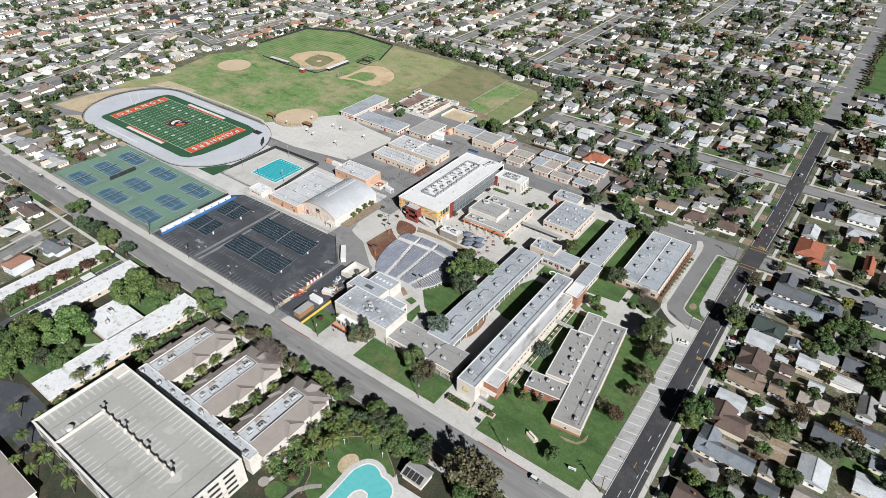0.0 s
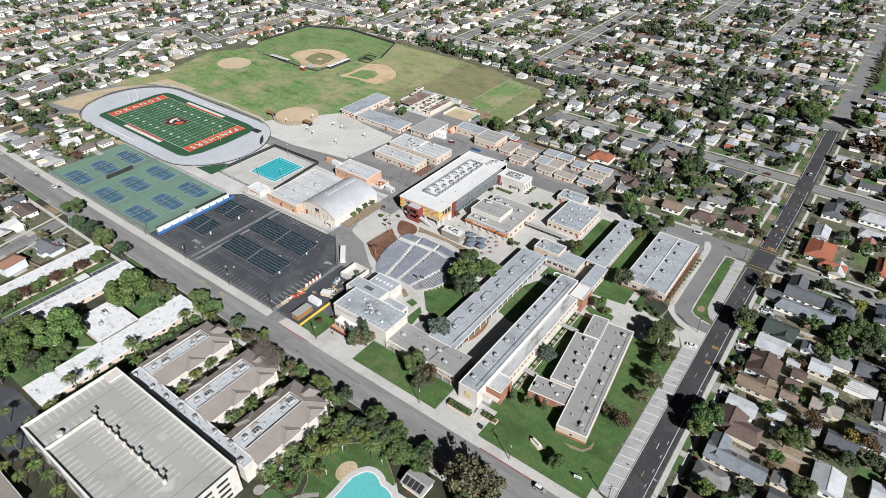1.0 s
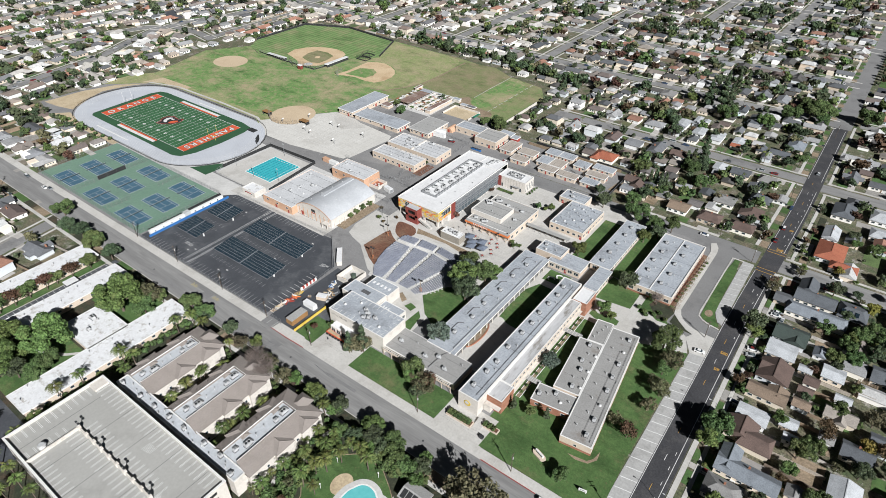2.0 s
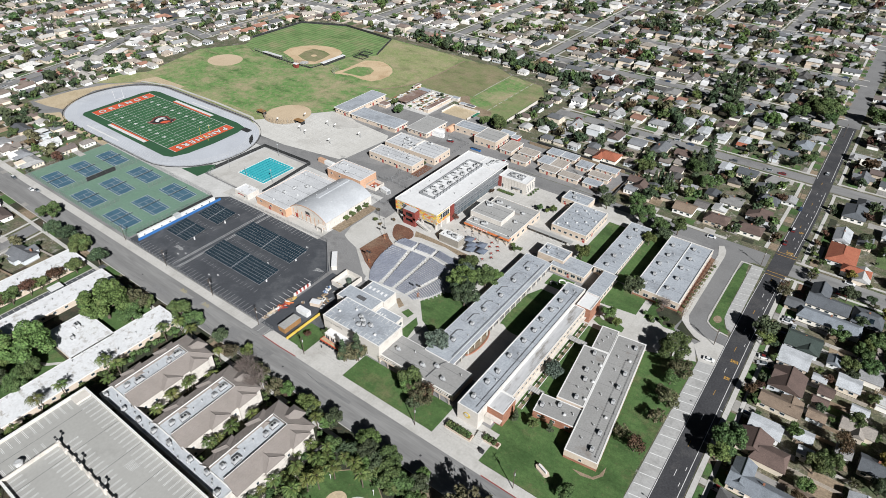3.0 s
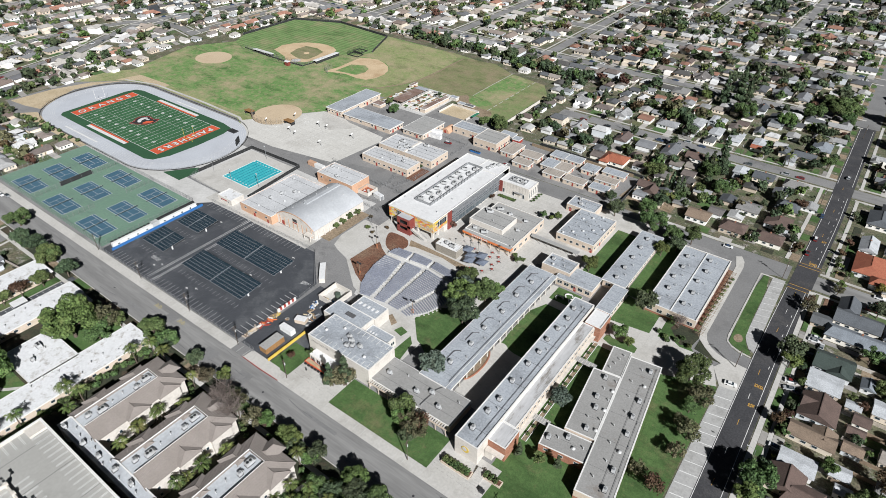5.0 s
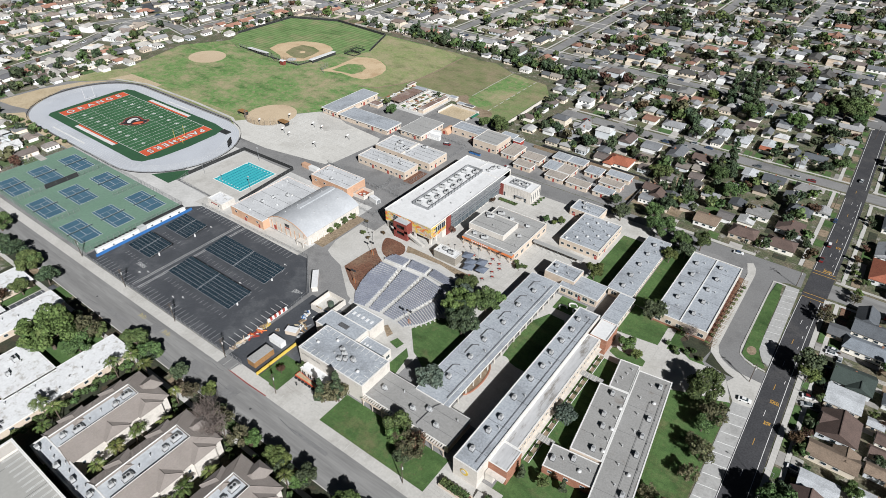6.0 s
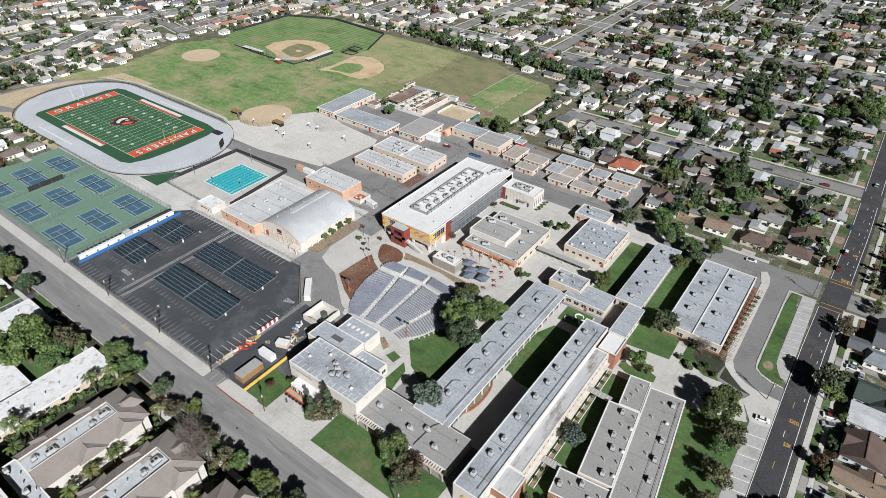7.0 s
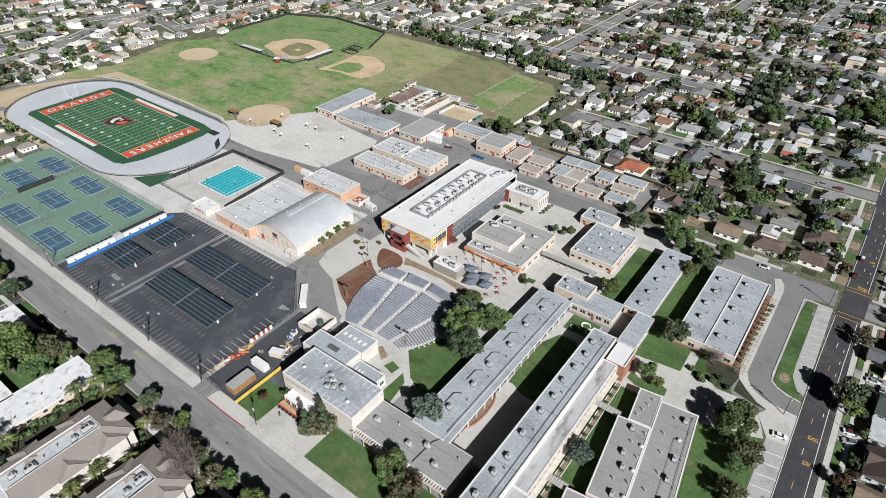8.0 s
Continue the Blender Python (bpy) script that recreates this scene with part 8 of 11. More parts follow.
    for k in range(6):
        unit_at((0, 2, 3, 3, 0, 2)[k], (x0 + x1) / 2 + (xl + xr) / 2 + ((k * 5) % 3 - 1) * 0.8, (y0 + y1) / 2 + (yl + yr) / 2 - ib + 3 + k * (2 * ib - 6) / 5, h + r - 1.27, 90)


for x0, x1 in ((279, 296.5), (308, 326.5), (337.5, 356)):
    mansard_wing(x0, x1, -138.4, -105.0)
sp = flat_building("apartment_link", "narrow cream apartment link with white roof and many units", 280, 354, -143.4, -138.5, 8.6, wall="white_wall", roof="pale_roofing", parapet=0.3)
for i in range(22):
    unit_at((0, 3, 3)[i % 3], 283 + i * 3.2 + 0.7 * (i % 4), -142.3 + (i * 5 % 7) * 0.42, 8.66, 90 * (i % 4))
# white motel-like rows
for x0, x1, y0, y1, h in ((247, 260.6, -172, -98.6, 3.7), (223.5, 247, -139, -121, 3.7), (199, 210.5, -158, -100, 3.7), (169.5, 184, -156, -101, 3.7)):
    wb = flat_building("row_building", "long low building with a stained white flat roof and tan walls", x0, x1, y0, y1, h, wall="pale_wall", roof="roof_stained", eaves=0.5, wins=(("E", 1.2, int((y1 - y0) / 5), 1.6, 1.3),))
    r = random.Random(int(x0))
    for i in range(int((y1 - y0) / 5)):
        unit_at(3, r.uniform(x0 + 1, x1 - 1), y0 + 2 + i * 5, h + 0.08)
unit_at(2, 256, -131, 3.8), unit_at(2, 230, -128, 3.8), unit_at(0, 236, -133, 3.8)
site("driveway", rect(190, 198.3, -200, -95.5), 0.06, "asphalt_dark", "dark asphalt drive with carport bays", 0.05, "road")
bays = Shape()
for i in range(19):
    bays.box(190.4, 195.8, -150 + i * 2.7, -149.85 + i * 2.7, 0.05, 0.1)
tagged(part("bay_line", bays, "line"), "white carport bay lines on the drive", "road marking", "", "stuff")
site("lawn", rect(184.6, 189.4, -158, -100), 0.075, "lawn", "strip of lawn with trees before the white row", 0.06, "lawn")
site("kerb", rect(189.4, 189.8, -158, -100), 0.12, "concrete", "pale concrete kerb of the drive", 0.1, "kerb")
cp = empty("carport", pose(192.6, -120, 0.06), "flat pale carport roof on posts", "carport")
part("roof", Shape().box(-2.4, 2.4, -3, 3, 2.3, 2.45), "roof_white", cp)
for sx in (-2.2, 2.2):
    for sy in (-2.8, 2.8):
        part("post", Shape().tube((sx, sy, 0), (sx, sy, 2.3), 0.07), "steel", cp)
# lane lies in shadow; the dark asphalt colour stands in for it
site("driveway", rect(262, 277, -190, -146), 0.06, "asphalt_dark", "asphalt lane beside the garage, dark colour standing in for shadow", 0.05, "road")
# garden with the free-form pool
site("garden_lawn", smooth([(374, -138), (370.8, -130), (366.6, -126), (363.6, -120.3), (365, -115.2), (369.6, -110.4), (374.8, -106), (381, -104.7), (387.7, -105.5), (393.5, -109), (398, -112.6), (401, -120), (396, -140)], 1), 0.1, "lawn", "lawn round the free-form pool", 0.1, "lawn")
tagged(part("lawn_edge", Shape().strip([(374, -138), (370.8, -130), (366.6, -126), (363.8, -120.3), (365.2, -115.2), (369.8, -110.6), (374.8, -106.2), (381, -104.9), (387.7, -105.7), (393.5, -109.2), (397.4, -112)], 0.3, 0.05, 0.16), "dirt"), "pale stone edging of the garden lawn", "edging", "", "structure")
site("pool_deck", [(397, -111), (400, -113.6), (411, -113), (412, -132), (402, -138), (396, -126)], 0.125, "court", "pale concrete walk beside the pool", 0.06, "paving")
fp = empty("garden_pool", pose(388.5, -121.5, 0.0), "free-form turquoise swimming pool with a white rim", "pool", "", "structure")
shape = [(-5.2, -15), (-5.6, -10.7), (-5.7, -5.4), (-5.9, 1.5), (-5.0, 4.6), (-3.4, 7.3), (-0.7, 8.4), (2.3, 7.9), (4.6, 6.6), (7.3, 6.6), (10.5, 5.5), (12.7, 2.9), (13.2, -2.4), (10.4, -5.6), (6.6, -4.0), (5.0, -2.2), (2.4, -2.2), (0.8, -4.0), (0.4, -6.3), (0.2, -15)]
fine = []
for i in range(len(shape)):
    p0, p1, p2, p3 = (Vector(shape[(i + k) % len(shape)]) for k in (-1, 0, 1, 2))
    for k in range(4):
        t = k / 4
        fine.append(tuple(0.5 * ((2 * p1) + (p2 - p0) * t + (2 * p0 - 5 * p1 + 4 * p2 - p3) * t * t + (3 * p1 - p0 - 3 * p2 + p3) * t ** 3)))
part("water", Shape().prism(fine, 0.05, 0.165), "garden_water", fp)
part("island", Shape().prism([(0.6, -14.5), (0.6, -6.2), (1.2, -4.4), (2.6, -2.6), (4.8, -2.6), (6.4, -4.2), (9.6, -6.2), (9.6, -14.5)], 0.05, 0.15), "court", fp, "pale paved spa island")
part("coping", Shape().strip(fine + fine[:1], 0.6, 0.1, 0.2), "coping", fp)
part("rim_paving", Shape().strip(fine + fine[:1], 4.4, 0.1, 0.145), "court", fp)
site("sand_pit", oval(379.2, -118.4, 3.7, 4.6, 24), 0.14, "sand", "round sandy fire-pit corner by the pool", 0.06)
ph = empty("pool_house", pose(404, -107.4, 0.1), "small pool house with a grey roof and solar heating panels", "hut")
part("wall", Shape().box(-4.4, 4.4, -3.4, 3.4, 0, 2.7), "house_wall", ph)
part("roof", Shape().gable(-4.4, 4.4, -3.4, 3.4, 2.7, 1.3, 0.6), "roof_gravel", ph)
for i in range(4):
    part("solar_panel", Shape().prism([(-4.2 + i * 2.1, -3.6), (-2.4 + i * 2.1, -3.6), (-2.4 + i * 2.1, -0.6), (-4.2 + i * 2.1, -0.6)], [3.0, 3.0, 4.0, 4.0], [3.1, 3.1, 4.1, 4.1]), "screen_black", ph)
site("garden_lawn", smooth([(361.8, -139), (360.2, -131), (360.4, -127), (362, -121), (362.4, -114), (361.4, -106), (366, -104.4), (369, -108.4), (364.4, -114), (363, -120.4), (366, -126.6), (369.4, -131), (371, -138)], 1), 0.09, "lawn", "strip of lawn along the garden path", 0.08, "lawn")
site("garden_lawn", smooth([(356.8, -139), (356.9, -128), (357.8, -112), (358.2, -104), (356.9, -103), (356.6, -120)], 1), 0.085, "lawn", "narrow lawn beside the apartments", 0.08, "lawn")
site("garden_lawn", smooth([(362, -146), (361.6, -141), (364, -139), (369.4, -139), (369.6, -146)], 1), 0.088, "lawn", "lawn corner below the garden path", 0.08, "lawn")
site("paving", oval(359.4, -142.8, 2.1, 2.1, 20), 0.13, "drive_pave", "round paved turn of the garden path", 0.08, "paving")
site("paving", [(371.4, -137), (374, -133.4), (377.4, -130.6), (378.4, -131.8), (375, -135), (372.6, -138.4), (371.6, -146), (369.8, -146)], 0.128, "drive_pave", "pale paved walk to the pool", 0.08, "paving")
path = Shape().strip([(360.4, -141.6), (360.8, -139.4), (360.4, -135.6), (358.6, -131), (358.6, -127), (360.2, -122.6), (360.8, -118), (359.2, -114), (359.2, -108), (360.4, -103), (359.2, -95)], 1.5, 0.03, 0.12)
tagged(part("path", path, "concrete"), "winding concrete garden path", "path", "", "structure")
for x, y in ((374.5, -124), (388, -108.6), (372, -113)):
    g = empty("garden_lamp", pose(x, y, 0.1), "white globe garden lamp on a post", "lamp post", "garden lamps")
    part("pole", Shape().tube((0, 0, 0), (0, 0, 2.6), 0.08), "white_paint", g)
    part("globe", Shape().disc(0, 0, 2.6, 3.0, 0.24, 8), "white_paint", g)

# corner beyond the white rows
# dark asphalt again used to paint the shadow over this lane
site("driveway", [(198.5, -200), (262, -200), (262, -174), (240, -174), (214, -186), (198.5, -186)], 0.065, "asphalt_dark", "asphalt lane behind the white rows, dark colour standing in for shadow", 0.05, "road")
site("lawn", rect(211.5, 246, -172, -140), 0.07, "lawn", "shaded lawn under large trees", 0.06, "lawn")
site("lawn", rect(211.5, 246, -120, -97), 0.07, "lawn", "lawn with a broad tree beside the street", 0.06, "lawn")
tagged(part("path", Shape().strip([(211, -150), (226, -152), (238, -146), (246, -138)], 1.5, 0.03, 0.1), "concrete"), "curving concrete path under the trees", "path", "", "structure")
flat_building("row_building", "low white building beside the lane", 205, 222, -214, -190, 4.0, wall="white_wall", roof="roof_white", eaves=0.4)
flat_building("row_building", "tiled low building below the garage", 262, 300, -222, -196, 4.5, wall="white_wall", roof="tile_roof", eaves=0.6)


# ---- the suburb: houses with their yards ----
M["yard"] = choice("yard_grass", [(0.075, 0.14, 0.04), (0.16, 0.132, 0.08), (0.085, 0.125, 0.046), (0.216, 0.187, 0.144), (0.06, 0.125, 0.034), (0.12, 0.128, 0.058), (0.1, 0.15, 0.05), (0.274, 0.259, 0.238)], 0.95, 1.2, 0.4, 0.3)
M["drive"] = choice("drive_concrete", [(0.36, 0.346, 0.317), (0.302, 0.288, 0.266), (0.403, 0.382, 0.353), (0.259, 0.245, 0.23)], 0.9, 1.0, 0.2, 0.2)
M["garden_wall"] = choice("garden_wall", [(0.396, 0.346, 0.288), (0.245, 0.18, 0.122), (0.49, 0.461, 0.418), (0.187, 0.144, 0.108), (0.331, 0.295, 0.259)], 0.9)
def framed_pane(w, h):
    """A house window in one mesh: white frame, dark pane."""
    return sash_mesh([-w / 2, -w / 2 + 0.1, w / 2 - 0.1, w / 2], [0, 0.1, h - 0.1, h], 0.08, 0.04)


HW = [framed_pane(1.8, 1.2), framed_pane(1.1, 1.1)]
GARAGE_DOOR = Shape().box(-2.3, 2.3, -0.06, 0, 0, 2.1).mesh("garage_door", M["white_paint"])
FRONT_DOOR = Shape().box(-0.5, 0.5, -0.06, 0, 0, 2.05).mesh("door", M["wood"])
HOUSES = {}


def body(blocks, roofs, chimney=None):
    return blocks, roofs, chimney


# each plan: wall blocks (x0, x1, y0, y1, height), roofs (x0, x1, y0, y1, z, rise, hip, turned), chimney; the street lies towards -y
PLANS = {
    "ranch": body([(-8, 8, -5, 5, 2.7)], [(-8, 8, -5, 5, 2.7, 2.0, 0.0, 0)], (3.5, 2.0)),
    "hip": body([(-7.5, 7.5, -5.5, 5.5, 2.7)], [(-7.5, 7.5, -5.5, 5.5, 2.7, 2.1, 5.0, 0)], (-3, 1.5)),
    "ell": body([(-8, 8, -1, 6.5, 2.7), (1.5, 8, -7.5, -1.0, 2.7)], [(-8, 8, -1, 6.5, 2.7, 1.8, 0.0, 0), (-7.5, 2.8, 1.5, 8, 2.7, 1.6, 0.0, 1)], (-4.5, 4.0)),
    "ell_hip": body([(-8, 8, -1.5, 6.5, 2.7), (-8, -1.5, -8, -1.5, 2.7)], [(-8, 8, -1.5, 6.5, 2.7, 1.9, 4.0, 0), (-8, 2.5, -8, -1.5, 2.7, 1.6, 2.6, 1)], None),
    "deep": body([(-5.2, 5.2, -9, 8, 2.8)], [(-9, 8, -5.2, 5.2, 2.8, 2.2, 0.0, 1)], (2.4, -1.0)),
    "cross": body([(-4.6, 4.6, -8, 8, 2.8), (-7.5, 7.5, -2.5, 3.5, 2.8)], [(-8, 8, -4.6, 4.6, 2.8, 2.6, 0.0, 1), (-7.5, 7.5, -2.5, 3.5, 2.8, 1.9, 0.0, 0)], (-3.0, 4.5)),
    "flat": body([(-6, 6, -5.5, 6.5, 2.9)], [(-6, 6, -5.5, 6.5, 2.9, 0.55, 0.0, 0)], None),
    "two": body([(-6.5, 6.5, -5, 5.5, 5.4), (-6.5, 0, -9, -5, 2.7)], [(-6.5, 6.5, -5, 5.5, 5.4, 1.9, 3.0, 0), (-9, -5, -6.5, 0, 2.7, 1.0, 0.0, 1)], (4.5, 2.0)),
    "garage": body([(-3.4, 3.4, -3.6, 3.6, 2.5)], [(-3.4, 3.4, -3.6, 3.6, 2.5, 1.2, 0.0, 0)], None),
}
ROOF_WORD = {"ranch": "gabled", "hip": "hipped", "ell": "cross-gabled", "ell_hip": "hipped", "deep": "gabled", "cross": "cross-gabled", "flat": "low-pitched", "two": "hipped", "garage": "gabled"}


def house_shapes(plan, yard):
    """The shapes of a plan by part: name, material key, shape."""
    blocks, roofs, chim = PLANS[plan]
    ws, rs = Shape(), Shape()
    for x0, x1, y0, y1, z in blocks:
        ws.box(x0, x1, y0, y1, 0, z)
    for x0, x1, y0, y1, z, rise, hip, turned in roofs:
        one = Shape().gable(x0, x1, y0, y1, z, rise, 0.55, hip)
        if hip == 0 and rise > 1:
            ym = (y0 + y1) / 2
            tri = Shape()
            for xx in (x0 + 0.01, x1 - 0.31):
                tri.add([(xx, y0, z), (xx, y1, z), (xx, ym, z + rise * 0.9), (xx + 0.3, y0, z), (xx + 0.3, y1, z), (xx + 0.3, ym, z + rise * 0.9)], [(0, 2, 1), (3, 4, 5), (0, 3, 5, 2), (1, 2, 5, 4), (0, 1, 4, 3)])
            if turned:
                tri.v = [(-y, x, zz) for x, y, zz in tri.v]
            ws.add(tri.v, tri.f)
        if turned:
            one.v = [(-y, x, zz) for x, y, zz in one.v]
        rs.add(one.v, one.f)
    out = [("wall", "house_wall", ws), ("roof", "shingle", rs)]
    b0 = blocks[-1] if plan in ("ell", "ell_hip", "two") else blocks[0]
    gx = (b0[0] + b0[1]) / 2 if plan in ("ell", "ell_hip", "two", "garage") else b0[1] - 3.0
    if yard and plan != "garage":
        y0 = min(b[2] for b in blocks)
        out += [("driveway", "drive", Shape().box(gx - 2.6, gx + 2.6, -19, y0, -0.05, 0.09)),
                ("front_lawn", "yard", Shape().box(-8.4, gx - 2.7, -15.4, y0 - 0.6, -0.05, 0.07) if gx > 0 else Shape().box(gx + 2.7, 8.4, -15.4, y0 - 0.6, -0.05, 0.07)),
                ("back_lawn", "yard", Shape().box(-7, 5.0, 9, 21, -0.05, 0.06)),
                ("patio", "drive", Shape().box(-4, 4, 6, 8.9, -0.05, 0.07)),
                ("garden_wall", "garden_wall", Shape().box(-8.6, 8.6, 24.6, 24.8, 0, 1.7).box(-8.7, -8.5, 2, 24.6, 0, 1.7))]
    return out, b0, gx


FAR = Joined()


def far_house(plan, m, tone, roof_mat="shingle", yard=True):
    """A house of the far rows, joined into one mesh with the others."""
    key = ("far", plan, roof_mat, yard)
    if key not in HOUSES:
        HOUSES[key] = [(np.array(sh.v, float), sh.f, M[roof_mat if mk == "shingle" else mk]) for _, mk, sh in house_shapes(plan, yard)[0]]
        w = Shape()
        for x0, x1, y0, y1, z in PLANS[plan][0][:1]:
            for k in range(3):
                w.box(x1, x1 + 0.03, y0 + 1 + k * 3, y0 + 2.2 + k * 3, 1.0, 2.1).box(x0 + 1.5 + k * 4, x0 + 3.2 + k * 4, y0 - 0.03, y0, 1.0, 2.1)
        HOUSES[key].append((np.array(w.v, float), w.f, M["glass"]))
    for i, (v, f, mat) in enumerate(HOUSES[key]):
        FAR.add(v, f, mat, m, (tone * (1 + i * 3.7)) % 1.0)


def house(plan, near, m, yard=True, roof_mat="shingle"):
    """A suburban house at m; copies share their meshes and differ in roof and wall colour."""
    key = (plan, near, yard, roof_mat)
    if key in HOUSES:
        return copy_thing(HOUSES[key], m)
    blocks, roofs, chim = PLANS[plan]
    small = plan == "garage"
    h = empty("garage_shed" if small else "house", m, "detached garage shed with a small gabled roof" if small else "%s suburban house with stucco walls and a %s shingle roof" % ("two-storey" if plan == "two" else "single-storey", ROOF_WORD[plan]), "shed" if small else "house", "sheds" if small else "suburban houses")
    shapes, b0, gx = house_shapes(plan, yard)
    made = {}
    for name, mk, sh in shapes:
        made[name] = part(name, sh, roof_mat if name == "roof" else mk, h)
    if chim and near:
        part("chimney", Shape().box(chim[0] - 0.45, chim[0] + 0.45, chim[1] - 0.4, chim[1] + 0.4, 2.6, 5.6), "brick", made["roof"])
    if near:
        part("garage_door", GARAGE_DOOR, None, h, at=pose(gx, b0[2] - 0.004, 0))
    bm_ = blocks[0]
    if near and not small:
        part("door", FRONT_DOOR, None, h, at=pose(bm_[0] + 1.6 if plan == "ell" else bm_[1] - 6.6, bm_[2] - 0.004, 0))
        for u in (bm_[0] + 3.4, bm_[0] + 6.2):
            if plan not in ("deep", "cross") or u < 0.5:
                part("window", HW[0], None, h, at=pose(u, bm_[2] - 0.006, 1.0))
        for y in (bm_[2] + 2, (bm_[2] + bm_[3]) / 2, bm_[3] - 2):
            part("window", HW[1], None, h, at=pose(bm_[1] + 0.006, y, 1.1, 0, 0, 90))
        for y in (bm_[2] + 2.5, bm_[3] - 2.5):
            part("window", HW[1], None, h, at=pose(bm_[0] - 0.006, y, 1.1, 0, 0, -90))
        if plan == "two":
            for u in (-4, 0, 4):
                part("window", HW[0], None, h, at=pose(u, bm_[2] - 0.006, 3.7))
    HOUSES[key] = h
    return h


OCC = []


def inside(poly, x, y):
    hit = False
    for (ax, ay), (bx, by) in zip(poly, poly[1:] + poly[:1]):
        if (ay > y) != (by > y) and x < (bx - ax) * (y - ay) / (by - ay) + ax:
            hit = not hit
    return hit


CAMPUS = [(60, -100), (60, -25), (-30, -25), (-62, -16), (-60, 14), (-50, 42), (-42, 70), (-68, 142), (-46, 180), (-56, 264), (-3, 288), (75, 282), (150, 281), (196, 268), (250, 258), (266, 236), (268, 170), (300, 160), (372, 158), (372, 119), (463, 119), (463, -100)]
SOUTHWEST = [(160, -215), (160, -94), (470, -94), (470, -215)]


def free(x, y, r):
    if any(inside(poly, x + dx, y + dy) for poly in (CAMPUS, SOUTHWEST) for dx, dy in ((-r, -r), (r, -r), (r, r), (-r, r), (0, 0))):
        return False
    if e_road(y) - r - 1 < x < e_road(y) + 12 + r and y < 900:
        return False
    return all(abs(x - a) > r + s * 0.98 or abs(y - b) > r + s * 0.98 for a, b, s in OCC)


STREETS = [[(y0, y1) for y0, y1 in line] for line in (
    [(285, 218), (462, 218)], [(-135, 326), (462, 326)], [(150, 428), (462, 428)], [(-255, 545), (465, 545)], [(-400, 660), (467, 660)], [(-500, 790), (470, 790)], [(376, 119), (462, 119)],
    [(480, 111), (780, 111)], [(482, 214), (780, 214)], [(486, 335), (780, 335)], [(482, -87), (700, -87)],
    [(-104, -76), (-112, -20), (-119, 13), (-129, 71), (-150, 112), (-166, 150), (-164, 190), (-148, 234), (-141, 320)], [(-172, -76), (-180, -10), (-193, 60), (-194, 110), (-181, 151)],
    [(-262, -76), (-268, 60), (-262, 200), (-258, 330), (-258, 780)], [(-345, -76), (-350, 95), (-355, 300), (-350, 780)], [(-440, -76), (-440, 780)], [(-530, -76), (-530, 780)],
    [(110, 332), (110, 785)], [(0, 332), (0, 785)], [(-120, 332), (-120, 785)], [(215, 332), (215, 540)], [(300, 550), (304, 860)], [(382, 550), (386, 860)], [(-700, -87), (58, -87)], [(62, -87), (158, -87)],
    [(130, -110), (136, -150), (150, -200)], [(40, -100), (44, -200)], [(-96, 196), (-96, 318)], [(-160, 171), (-90, 168)])]
ROADS = [line for line in STREETS]


def near_street(x, y, gap):
    for line in ROADS:
        for (ax, ay), (bx, by) in zip(line, line[1:]):
            l2 = (bx - ax) ** 2 + (by - ay) ** 2
            t = min(1, max(0, ((x - ax) * (bx - ax) + (y - ay) * (by - ay)) / l2))
            if math.hypot(x - ax - t * (bx - ax), y - ay - t * (by - ay)) < gap:
                return True
    return False


def seen(x, y):
    """Whether a place lies in the wide sector of suburb around the school that needs building."""
    dx, dy = x - 470, y + 190
    a = math.degrees(math.atan2(-dx, dy))
    return -8 < a < 82 and math.hypot(dx, dy) < 1130


hr = random.Random(19)
PLACED = []
TREE_SPOTS, SHED_SPOTS, CAR_SPOTS = [], [], []
# the houses along the side road, one by one
for key, col in (("slate", (0.086, 0.094, 0.104)), ("brown_roof", (0.108, 0.074, 0.062)), ("pale_roof", (0.42, 0.435, 0.45)), ("green_roof", (0.043, 0.06, 0.052)), ("tan_roof", (0.195, 0.145, 0.105)), ("blue_roof", (0.18, 0.2, 0.223)), ("ash_roof", (0.216, 0.212, 0.205))):
    M[key] = choice(key, [col, tuple(c * 1.14 for c in col)], 0.9, 2.6, 0.35, 0.3)
ROOF_NAME = {"slate": "dark slate-grey", "brown_roof": "dark brown", "pale_roof": "pale grey", "green_roof": "dark green", "tan_roof": "tan", "blue_roof": "blue-grey", "ash_roof": "ash-grey", "terracotta": "orange terracotta"}


